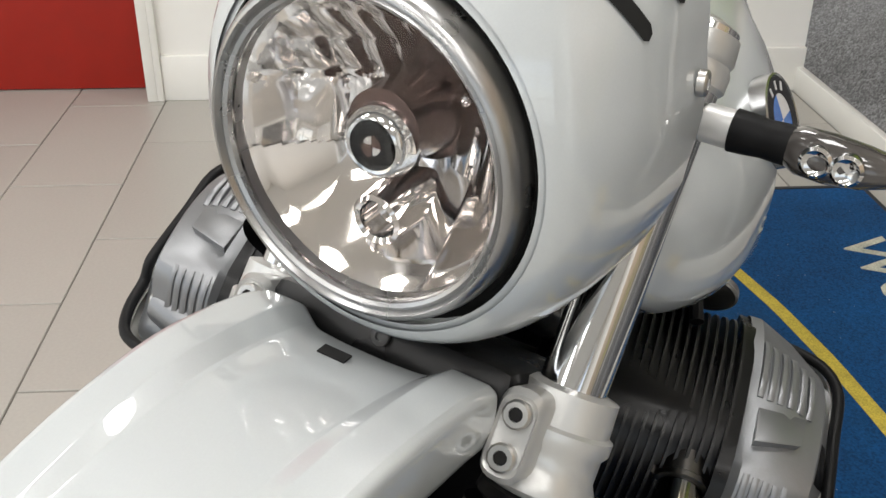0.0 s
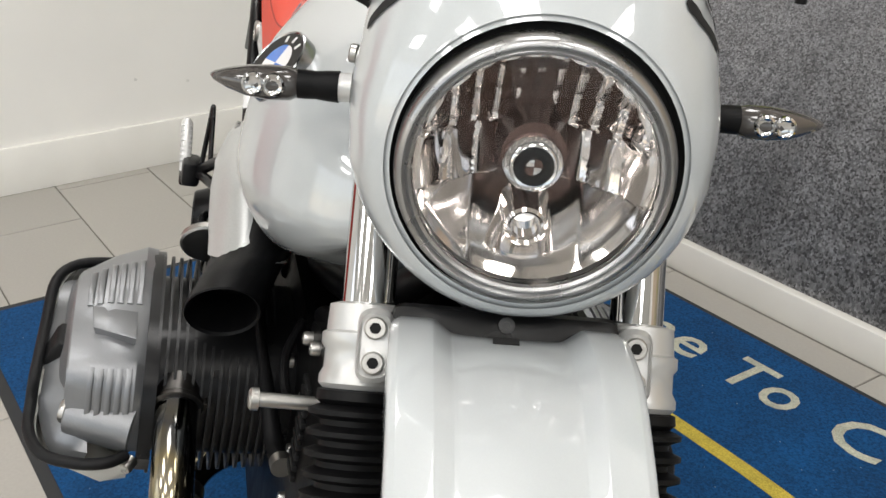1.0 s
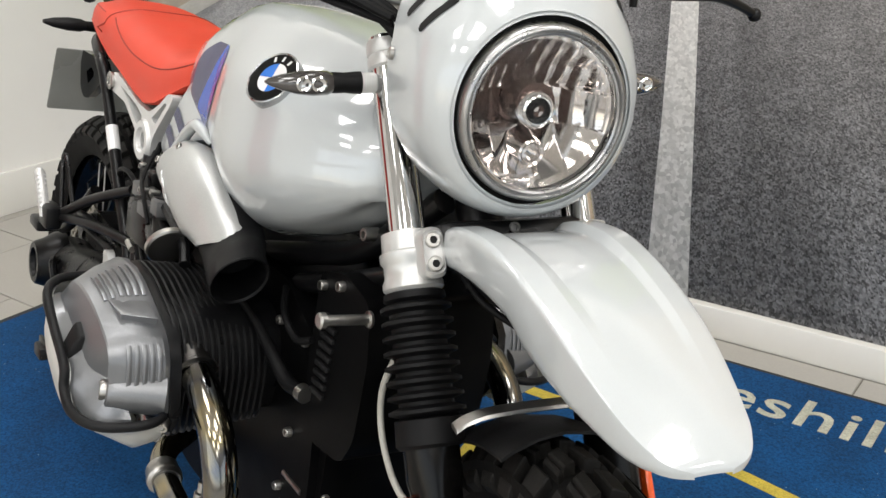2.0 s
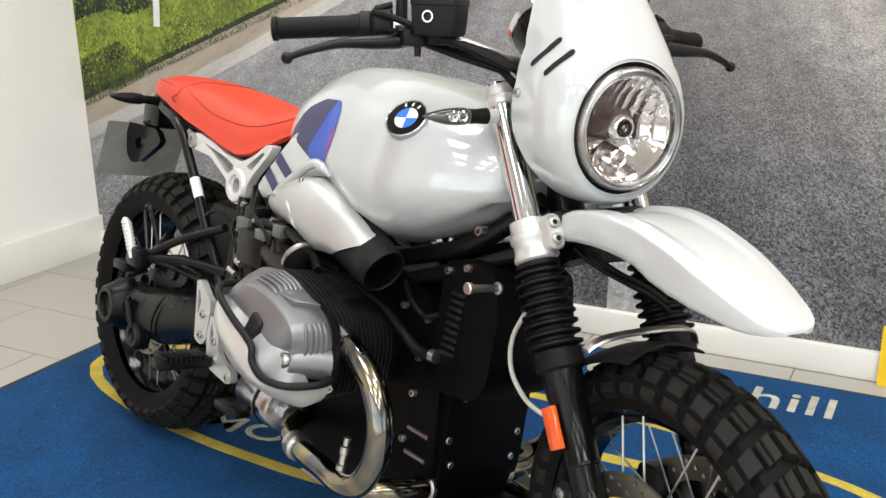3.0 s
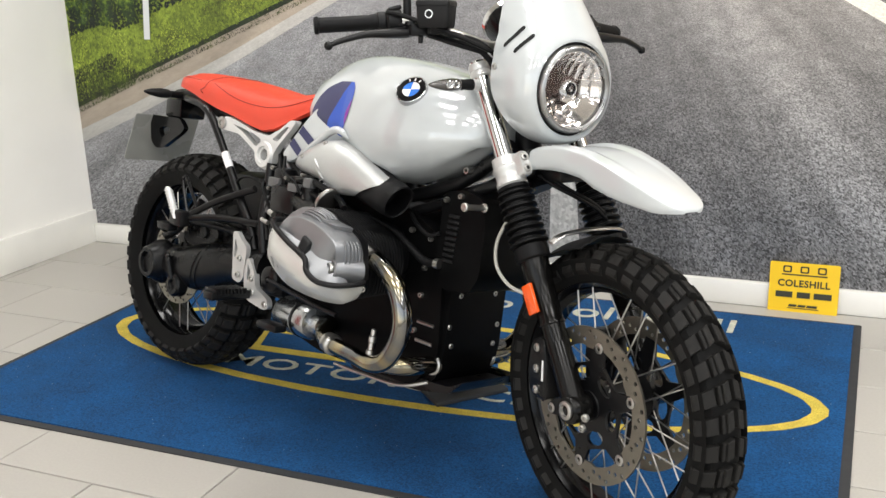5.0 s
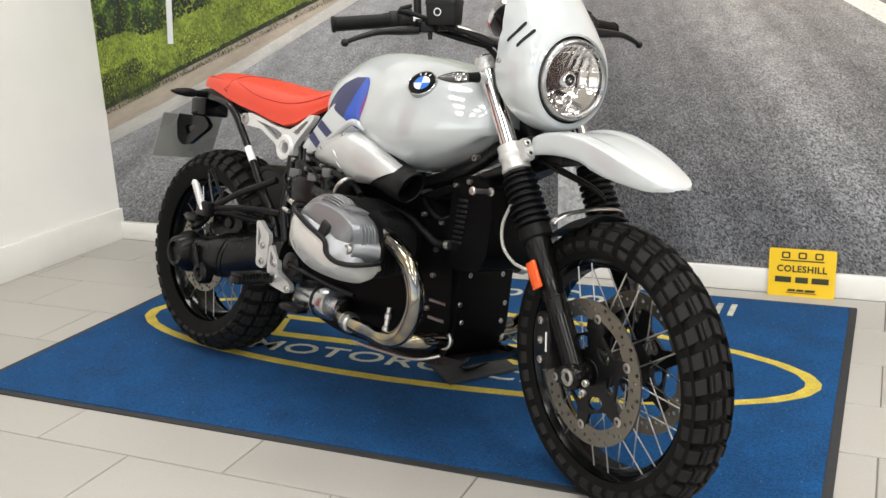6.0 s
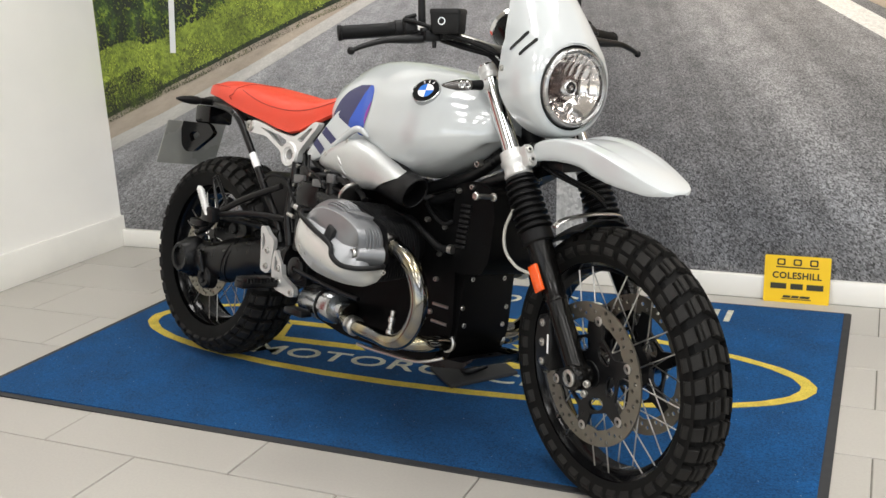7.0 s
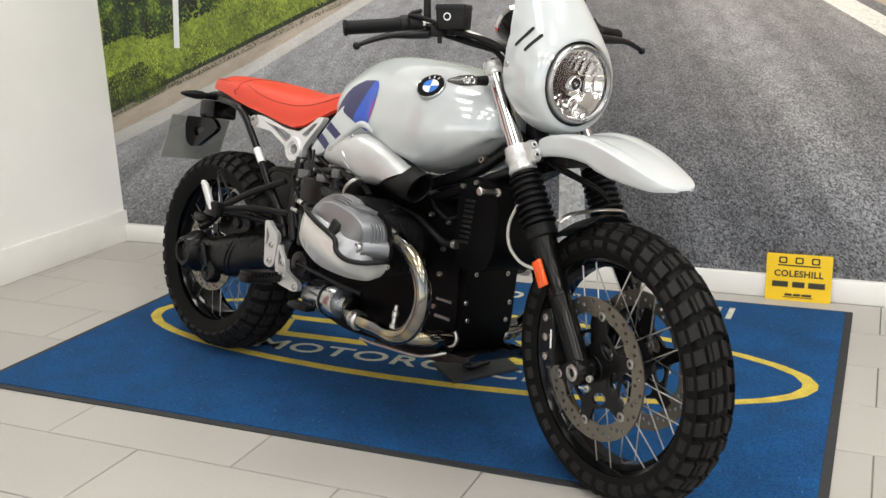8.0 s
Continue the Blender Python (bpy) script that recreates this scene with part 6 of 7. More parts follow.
# rider foot pegs with heel plates
for side in (-1, 1):
    foot = empty("rider_footrest", "black rider peg on a silver cast bracket", "")
    foot.parent = bike
    put = lambda u, v, c: (u - 0.040, side * (c - 0.024), v)
    bm = nb()
    plate(bm, rounded([(0.428, 0.470), (0.445, 0.474), (0.470, 0.452), (0.492, 0.440), (0.494, 0.418), (0.488, 0.352), (0.470, 0.338), (0.440, 0.345), (0.434, 0.42)], 0.009), [rounded([(0.440, 0.455), (0.455, 0.430), (0.446, 0.400), (0.441, 0.405)], 0.004)], 0.176, 0.190, put)
    plate(bm, rounded([(0.503, 0.412), (0.514, 0.410), (0.540, 0.378), (0.547, 0.342), (0.605, 0.318), (0.608, 0.296), (0.590, 0.290), (0.520, 0.300), (0.502, 0.318), (0.494, 0.37)], 0.010), [rounded([(0.508, 0.398), (0.522, 0.378), (0.515, 0.35), (0.508, 0.36)], 0.004)], 0.176, 0.192, put)
    fixed("heel_plate", bm, CLAMP_SILVER, foot, "silver cast heel plate")
    for u, v in ((0.535, 0.326), (0.592, 0.304), (0.468, 0.405), (0.466, 0.360), (0.528, 0.362)):
        bm = nb()
        bolt(bm, put(u, v, 0.190), (0, side, 0), 0.009, 0.006)
        fixed("bracket_bolt", bm, STEEL, foot)
    bm = nb()
    box(bm, 0.455, 0.495, min(side * 0.17, side * 0.29), max(side * 0.17, side * 0.29), 0.308, 0.330, 0.004)
    fixed("peg", bm, BLACK, foot, "serrated black foot peg")
    for k in range(9):
        yy = side * (0.190 + 0.011 * k)
        bm = nb()
        box(bm, 0.449, 0.501, yy - 0.003, yy + 0.003, 0.324, 0.338, 0.001)
        fixed("peg_tooth", bm, BLACK, foot)
    bm = nb()
    turned(bm, (0.575, side * 0.165, 0.375), (0.575, side * 0.2, 0.375), [(0, 0.034), (0.012, 0.034), (0.016, 0.028), (0.016, 0.010), (0.008, 0.008)], 24)
    tube(bm, [(0.575, side * 0.18, 0.375), (0.66, side * 0.185, 0.365), (0.77, side * 0.19, 0.352), (0.86, side * 0.19, 0.345)], 0.006, 8, 4)
    box(bm, 0.58, 0.66, min(side * 0.17, side * 0.21), max(side * 0.17, side * 0.21), 0.255, 0.275, 0.006)
    fixed("pedal", bm, BLACK, foot, "black brake pedal linkage")

# engine
engine = empty("engine", "black air-cooled flat twin engine with grey head covers", "")
engine.parent = bike
bm = nb()
put = lambda u, v, c: (u, c, v)
plate(bm, rounded([(0.56, 0.30), (0.62, 0.52), (0.72, 0.62), (0.98, 0.62), (1.10, 0.56), (1.12, 0.30), (1.05, 0.215), (0.72, 0.215), (0.60, 0.24)], 0.03), [], -0.106, 0.106, put)
es = [e for e in bm.edges if len(e.link_faces) == 2 and e.calc_face_angle(0) > 1.2]
bmesh.ops.bevel(bm, geom=es, offset=0.012, segments=2, affect="EDGES")
fixed("crankcase", bm, ENGINE_BLACK, engine, "black crankcase")
bm = nb()
plate(bm, rounded([(1.060, 0.480), (1.128, 0.475), (1.126, 0.300), (1.112, 0.250), (1.085, 0.222), (1.05, 0.222), (1.04, 0.40)], 0.024), [], -0.094, 0.098, put)
es = [e for e in bm.edges if len(e.link_faces) == 2 and e.calc_face_angle(0) > 1.2]
bmesh.ops.bevel(bm, geom=es, offset=0.018, segments=4, affect="EDGES", clamp_overlap=True)
fixed("front_cover", bm, ENGINE_BLACK, engine, "smooth black front engine cover")
bm = nb()
plate(bm, rounded([(1.092, 0.668), (1.150, 0.684), (1.212, 0.668), (1.226, 0.600), (1.222, 0.500), (1.200, 0.462), (1.12, 0.455), (1.095, 0.500)], 0.016), [], -0.119, 0.060, put)
es = [e for e in bm.edges if len(e.link_faces) == 2 and e.calc_face_angle(0) > 1.2]
bmesh.ops.bevel(bm, geom=es, offset=0.009, segments=2, affect="EDGES")
fixed("oil_cooler_shroud", bm, ENGINE_BLACK, engine, "black oil cooler shroud with side slots")
for k in range(9):
    for yy in (-0.1205,):
        bm = nb()
        box(bm, -0.016, 0.016, -0.0035, 0.0035, -0.0035, 0.0035, 0.0015, Matrix.Translation((1.128 + 0.001 * k, yy, 0.522 + 0.0125 * k)))
        fixed("case_rib", bm, PLASTIC, engine)
for x, y, z in ((1.050, 0.106, 0.429), (1.052, 0.106, 0.492), (1.011, 0.118, 0.573), (1.04, 0.106, 0.345), (1.06, 0.104, 0.56)):
    for sd in (-1, 1):
        bm = nb()
        bolt(bm, (x, sd * (y - 0.002), z), (0, sd, 0), 0.0065, 0.011)
        fixed("case_bolt", bm, STEEL, engine)
for x, z in ((1.108, 0.655), (1.150, 0.668)):
    bm = nb()
    bolt(bm, (x, -0.117, z), (0, -1, 0), 0.0065, 0.011)
    fixed("case_bolt", bm, STEEL, engine)
for y, z in ((-0.086, 0.369), (-0.074, 0.324), (0.0725, 0.3195), (0.080, 0.365), (-0.06, 0.44), (0.06, 0.44)):
    bm = nb()
    bolt(bm, (1.124, y, z), (1, 0, 0), 0.0065, 0.006)
    fixed("cover_bolt", bm, STEEL, engine)
for z in (0.345, 0.302):
    bm = nb()
    rod(bm, (1.045, -0.104, z + 0.022), (1.098, -0.104, z + 0.020), 0.0048, None, 10)
    fixed("stud", bm, STEEL, engine, "bright steel stud")
bm = nb()
rod(bm, (1.216, -0.115, 0.652), (1.213, -0.180, 0.6525), 0.0062, 0.0062, 12, 0.002)
turned(bm, (1.213, -0.174, 0.6525), (1.2125, -0.2, 0.6525), [(0, 0.0062), (0.001, 0.0095), (0.007, 0.0095), (0.009, 0.007)], 12)
turned(bm, (1.216, -0.118, 0.652), (1.215, -0.14, 0.652), [(0, 0.010), (0.003, 0.010), (0.004, 0.007)], 16)
fixed("oil_drain_stub", bm, STEEL, engine, "bright steel stub")
bm = nb()
tube(bm, [(0.90, -0.15, 0.585), (0.98, -0.145, 0.565), (1.03, -0.138, 0.535), (1.07, -0.132, 0.512), (1.105, -0.128, 0.512)], [0.005, 0.006, 0.009, 0.010, 0.009], 10, 6)
fixed("breather_hose", bm, BOOT, engine, "black breather hose")
bm = nb()
rod(bm, (1.100, -0.128, 0.512), (1.112, -0.127, 0.512), 0.0115, None, 14)
fixed("hose_clip", bm, STEEL, engine, "steel hose clip")

# head cover edges (ahead, outwards, up): joint with the fins, outer ridge, crease over the ledge, rubber strip, lower bulge and keel
SHOULDER_LINE = [(0.770, 0.272, 0.540), (0.780, 0.272, 0.582), (0.825, 0.272, 0.597), (0.885, 0.272, 0.594), (0.946, 0.272, 0.574), (0.992, 0.272, 0.553), (1.013, 0.272, 0.527), (1.019, 0.272, 0.492), (1.024, 0.272, 0.462)]
RIDGE_LINE = [(0.795, 0.322, 0.545), (0.812, 0.337, 0.56), (0.845, 0.341, 0.575), (0.885, 0.342, 0.581), (0.938, 0.341, 0.572), (0.986, 0.339, 0.551), (1.003, 0.338, 0.535), (1.007, 0.337, 0.508), (1.012, 0.327, 0.474)]
CREASE_LINE = [(0.797, 0.327, 0.541), (0.816, 0.347, 0.549), (0.848, 0.351, 0.543), (0.884, 0.352, 0.533), (0.922, 0.351, 0.522), (0.958, 0.349, 0.505), (0.984, 0.336, 0.499), (1.003, 0.322, 0.496), (1.013, 0.312, 0.472)]
STRIP_LINE = [(0.778, 0.300, 0.560), (0.797, 0.345, 0.562), (0.826, 0.367, 0.553), (0.876, 0.370, 0.529), (0.926, 0.371, 0.510), (0.950, 0.372, 0.497), (0.958, 0.373, 0.475), (0.990, 0.371, 0.459), (1.026, 0.353, 0.456), (1.044, 0.318, 0.459), (1.044, 0.290, 0.461), (1.030, 0.272, 0.461)]
LEDGE_LINE = [(0.798, 0.332, 0.544), (0.824, 0.36, 0.55), (0.85, 0.364, 0.539), (0.884, 0.366, 0.525), (0.926, 0.367, 0.508), (0.952, 0.365, 0.49), (0.972, 0.36, 0.468), (1.012, 0.344, 0.459), (1.026, 0.312, 0.459)]
BULGE_LINE = [(0.764, 0.300, 0.535), (0.778, 0.342, 0.526), (0.814, 0.366, 0.508), (0.862, 0.375, 0.490), (0.903, 0.377, 0.474), (0.935, 0.376, 0.458), (0.962, 0.372, 0.447), (0.990, 0.362, 0.441), (1.020, 0.342, 0.441), (1.036, 0.318, 0.448), (1.036, 0.298, 0.452), (1.030, 0.272, 0.456)]
KEEL_LINE = [(0.756, 0.288, 0.528), (0.748, 0.318, 0.500), (0.756, 0.326, 0.472), (0.785, 0.327, 0.446), (0.828, 0.325, 0.422), (0.870, 0.322, 0.412), (0.915, 0.317, 0.406), (0.955, 0.311, 0.404), (1.002, 0.300, 0.408), (1.024, 0.292, 0.428), (1.030, 0.284, 0.444), (1.028, 0.272, 0.454)]
JOINT = [(x, z) for x, _, z in SHOULDER_LINE] + [(1.026, 0.452), (1.006, 0.424), (0.950, 0.415), (0.870, 0.424), (0.812, 0.446), (0.780, 0.480)]


for side in (-1, 1):
    head = empty("cylinder", "finned black cylinder with grey cast head cover", "")
    head.parent = bike
    bm = nb()
    core = rounded([(0.800, 0.430), (0.985, 0.425), (1.000, 0.520), (0.965, 0.570), (0.880, 0.580), (0.810, 0.570)], 0.03)
    plate(bm, core, [], 0.10, 0.262, lambda u, v, c: (u, side * c, v))
    fixed("barrel", bm, BLACK, head, "black cylinder barrel")
    fin_out = rounded([(0.782, 0.415), (1.006, 0.412), (1.014, 0.500), (0.992, 0.552), (0.944, 0.578), (0.885, 0.598), (0.825, 0.600), (0.784, 0.575)], 0.02, 3)
    for k in range(14):
        bm = nb()
        c0 = 0.128 + 0.0094 * k
        sc = 0.91 + 0.0062 * k
        plate(bm, [((u - 0.90) * sc + 0.90, (v - 0.51) * sc + 0.51) for u, v in fin_out], [], c0, c0 + 0.0030, lambda u, v, c: (u, side * c, v))
        fixed("fin", bm, FIN_BLACK, head)
    shells = {}

    def cover_row(line, dy=0.0, dx=0.0, dz=0.0, per=4):
        return smooth_path([(x + dx, side * (y + dy), z + dz) for x, y, z in line], per)

    # upper shell: ledge, slanting outer facet, sharp ridge and a broad shoulder that runs in to the fins
    half_way = [((a[0] + b[0]) / 2 + 0.002, (a[1] + b[1]) / 2, (a[2] + b[2]) / 2 + 0.005) for a, b in zip(RIDGE_LINE, SHOULDER_LINE)]
    bm = nb()
    sheet(bm, [cover_row(LEDGE_LINE, 0.004, 0, -0.010), cover_row(LEDGE_LINE), cover_row(CREASE_LINE, 0.002, 0, -0.001), cover_row(CREASE_LINE, 0, 0, 0.001), cover_row(RIDGE_LINE, 0.001, 0, -0.002), cover_row(RIDGE_LINE, -0.001, 0, 0.0005), cover_row(half_way), cover_row(SHOULDER_LINE), cover_row(SHOULDER_LINE, -0.012, -0.006, -0.004)])
    bmesh.ops.recalc_face_normals(bm, faces=bm.faces)
    shells[True] = BVHTree.FromBMesh(bm)
    fixed("head_cover", bm, COVER, head, "ribbed grey cast head cover", 24)
    bm = nb()
    sheet(bm, [cover_row(STRIP_LINE, -0.006, 0, -0.003), cover_row(STRIP_LINE, 0.001, 0, -0.007), cover_row(BULGE_LINE), cover_row(KEEL_LINE), cover_row([(x, 0.272, z + 0.006) for x, y, z in KEEL_LINE])])
    bmesh.ops.subdivide_edges(bm, edges=bm.edges[:], cuts=1, use_grid_fill=True, smooth=0.6)
    fixed("lower_cover", bm, COVER_LOW, head, "smooth silver lower cover, coloured paler for its reflections", 60)

    def on_cover(p, d):
        hit, nrm, _, _ = shells[True].ray_cast(Vector(p), Vector(d))
        if hit is not None and nrm.dot(Vector(d)) > 0:
            nrm = -nrm
        return hit, nrm

    bm = nb()
    tube(bm, [Vector((x, side * (y + 0.002), z)) for x, y, z in STRIP_LINE], 0.0062, 10, 4)
    fixed("cover_strip", bm, PLASTIC, head, "black rubber strip across the cover")
    bm = nb()
    rings = []
    for k, (grow, out) in enumerate(((1.0, -0.010), (1.0, 0.004), (0.84, 0.008))):
        ring = rounded([(-0.014, -0.017), (0.012, -0.020), (0.015, 0.016), (-0.012, 0.020)], 0.005, 3)
        rings.append([Vector((0.922 + u * grow, side * (0.355 + out - v * 0.35), 0.522 + v * grow - u * 0.35)) for u, v in ring])
    loft(bm, rings)
    fixed("cover_tab", bm, PLASTIC, head, "black rubber tab")

    def raised_bar(points, nrms, wide, tall, across):
        """A bar with square shoulders and tapered ends laid along a surface."""
        rings = []
        n_ = len(points) - 1
        for k, (p, nr) in enumerate(zip(points, nrms)):
            h = tall * (0.25 if k in (0, n_) else 1.0)
            u = across
            rings.append([p - u * wide / 2 - nr * 0.002, p - u * wide / 2 + nr * h * 0.85, p - u * wide * 0.36 + nr * h, p + u * wide * 0.36 + nr * h, p + u * wide / 2 + nr * h * 0.85, p + u * wide / 2 - nr * 0.002])
        return loft(nb(), rings)

    out_way = Vector((0, side, 0))
    # cooling ribs over the top, then a raised pad, then ribs down the front
    for k in range(6):
        yy = side * (0.2755 + 0.0098 * k)
        found = [on_cover((0.848 + 0.004 * k + (0.078 - 0.003 * k) * j / 6, yy, 0.8), (0, 0, -1)) for j in range(7)]
        found = [f for f in found if f[0] is not None]
        if len(found) > 2:
            fixed("cover_rib", raised_bar([f[0] for f in found], [f[1] for f in found], 0.0062, 0.0050, out_way), COVER, head)
    for k in range(5):
        yy = side * (0.2785 + 0.0092 * k)
        found = [on_cover((1.4, yy, 0.546 - 0.0095 * j), (-1, 0, 0)) for j in range(7)]
        found = [f for f in found if f[0] is not None]
        if len(found) > 2:
            fixed("cover_rib", raised_bar([f[0] for f in found], [f[1] for f in found], 0.0060, 0.0026, out_way), COVER, head)
            # tiny silver dot put in for the glint at the rib's foot
            bm = nb()
            bolt(bm, found[-1][0] + Vector((-0.002, side * 0.0046, -0.005)), (1, 0, 0.1), 0.0018, 0.004)
            fixed("rib_glint", bm, CLAMP_SILVER, head)
    bm = nb()
    corners = [on_cover((x, side * y, 0.8), (0, 0, -1)) for x, y in ((0.932, 0.322), (0.938, 0.276), (0.978, 0.276), (0.968, 0.316))]
    if all(c[0] is not None for c in corners):
        low = [c[0] - c[1] * 0.004 for c in corners]
        lift = (0.0015, 0.0015, 0.011, 0.010)
        top = [c[0] + c[1] * h for c, h in zip(corners, lift)]
        mid = sum(top, Vector()) / 4
        loft(bm, [low, top, [p.lerp(mid, 0.06) + Vector((0, 0, 0.0008)) for p in top]])
        fixed("cover_step", bm, COVER, head, "raised wedge-shaped pad on the cover")
    bm = nb()
    mid = Vector((0.905, 0, 0.505))
    plate(bm, [((u - mid.x) * 0.985 + mid.x, (v - mid.z) * 0.985 + mid.z) for u, v in JOINT], [], 0.250, 0.264, lambda u, v, c: (u, side * c, v))
    fixed("gasket", bm, BLACK, head, "black joint flange")
    bm = nb()
    turned(bm, (1.008, side * 0.268, 0.480), (0.990, side * 0.336, 0.485), [(0, 0.027), (0.040, 0.026), (0.062, 0.0240), (0.068, 0.0225), (0.070, 0.019), (0.064, 0.0175)], 30)
    fixed("plug_boss", bm, COVER, head, "round cast boss")
    bm = nb()
    bolt(bm, (0.9920, side * 0.330, 0.4847), (-0.22, side, 0.06), 0.0135, 0.013)
    fixed("oil_plug", bm, STEEL, head, "steel oil plug")
    bm = nb()
    bolt(bm, (1.020, side * 0.268, 0.449), (0.8, side * 0.5, -0.3), 0.008, 0.014)
    fixed("cover_bolt", bm, STEEL, head, "steel cover bolt")
    bm = nb()
    turned(bm, (0.975, side * 0.228, 0.516), (1.02, side * 0.228, 0.498), [(0, 0.026), (0.024, 0.0255), (0.026, 0.0275), (0.031, 0.0275), (0.033, 0.0232)], 24)
    for lug in (-1, 1):
        rod(bm, (0.985, side * 0.228 + lug * 0.029, 0.512), (1.002, side * 0.228 + lug * 0.029, 0.505), 0.006, None, 12)
    fixed("exhaust_flange", bm, DARK_STEEL, head, "dark steel exhaust flange with two lugs")

# exhaust
exhaust = empty("exhaust", "heat-tinted chrome exhaust headers and collector", "")
exhaust.parent = bike
for side in (-1, 1):
    bm = nb()
    tube(bm, [(1.000, side * 0.228, 0.507), (1.045, side * 0.228, 0.490), (1.088, side * 0.227, 0.455), (1.112, side * 0.225, 0.400), (1.106, side * 0.222, 0.345), (1.072, side * 0.218, 0.293), (1.02, side * 0.213, 0.270), (0.95, side * 0.207, 0.273), (0.88, side * 0.201, 0.276), (0.835, side * 0.192, 0.280), (0.80, side * 0.172, 0.286), (0.775, side * 0.140, 0.292), (0.755, side * 0.110, 0.296)], [0.0218] * 5 + [0.021, 0.0200] + [0.0192] * 6, 20, 7)
    fixed("header_pipe", bm, BLUED, exhaust, "heat-tinted chrome header pipe")
    bm = nb()
    tube(bm, [(1.045, side * 0.215, 0.280), (1.078, side * 0.190, 0.278), (1.096, side * 0.145, 0.277), (1.097, side * 0.09, 0.277), (1.09, side * 0.05, 0.277)], 0.0205, 18, 6)
    fixed("balance_pipe", bm, BLUED, exhaust, "chrome balance pipe")
    bm = nb()
    turned(bm, (0.582, side * 0.122, 0.290), (0.770, side * 0.148, 0.293), [(0, 0.026), (0.004, 0.038), (0.012, 0.044), (0.094, 0.045), (0.097, 0.039), (0.106, 0.039), (0.109, 0.044), (0.146, 0.043), (0.153, 0.039), (0.155, 0.024), (0.188, 0.0225), (0.1885, 0.010)], 32)
    fixed("collector", bm, CAN_CHROME, exhaust, "chrome collector can")
    bm = nb()
    turned(bm, (0.6785, side * 0.1353, 0.2915), (0.6905, side * 0.137, 0.2917), [(0, 0.038), (0.001, 0.046), (0.009, 0.046), (0.010, 0.038)], 28)
    fixed("clamp_band", bm, CAST_BLACK, exhaust, "dark clamp band")
    bm = nb()
    turned(bm, (0.845, side * 0.1955, 0.279), (0.880, side * 0.201, 0.276), [(0, 0.0215), (0.002, 0.0238), (0.018, 0.0240), (0.020, 0.0255), (0.028, 0.0255), (0.030, 0.0235), (0.034, 0.0215)], 22)
    fixed("pipe_clamp", bm, STEEL, exhaust, "steel pipe clamp")
    bm = nb()
    turned(bm, (1.097, side * 0.100, 0.277), (1.0965, side * 0.084, 0.277), [(0, 0.022), (0.002, 0.025), (0.010, 0.025), (0.012, 0.022)], 22)
    fixed("pipe_clamp", bm, STEEL, exhaust, "steel pipe clamp")
bm = nb()
turned(bm, (1.002, -0.204, 0.284), (1.003, -0.196, 0.376), [(0, 0.010), (0.012, 0.010), (0.014, 0.007), (0.030, 0.007), (0.032, 0.009), (0.044, 0.009), (0.046, 0.006), (0.060, 0.0065), (0.061, 0.003)], 12)
fixed("sensor", bm, STEEL, exhaust, "steel exhaust sensor")
bm = nb()
tube(bm, [(0.852, -0.172, 0.225), (0.90, -0.171, 0.2235), (0.95, -0.170, 0.224), (1.05, -0.168, 0.227), (1.098, -0.163, 0.236), (1.135, -0.145, 0.250)], 0.0042, 10, 5)
fixed("guard_rail", bm, STEEL, exhaust, "thin bright guard rail")
bm = nb()
tube(bm, [(1.30, 0.03, 0.27), (1.16, 0.12, 0.235), (0.95, 0.16, 0.22)], 0.017, 12, 5)
fixed("cross_pipe", bm, BLUED, exhaust, "header pipe on the far side")
bm = nb()
put = lambda u, v, c: (u, c, v)
plate(bm, rounded([(0.82, 0.225), (1.16, 0.240), (1.20, 0.262), (1.16, 0.225), (1.06, 0.207), (0.84, 0.200)], 0.012), [], -0.10, 0.10, put)
fixed("sump_guard", bm, BLACK, engine, "black sump guard")

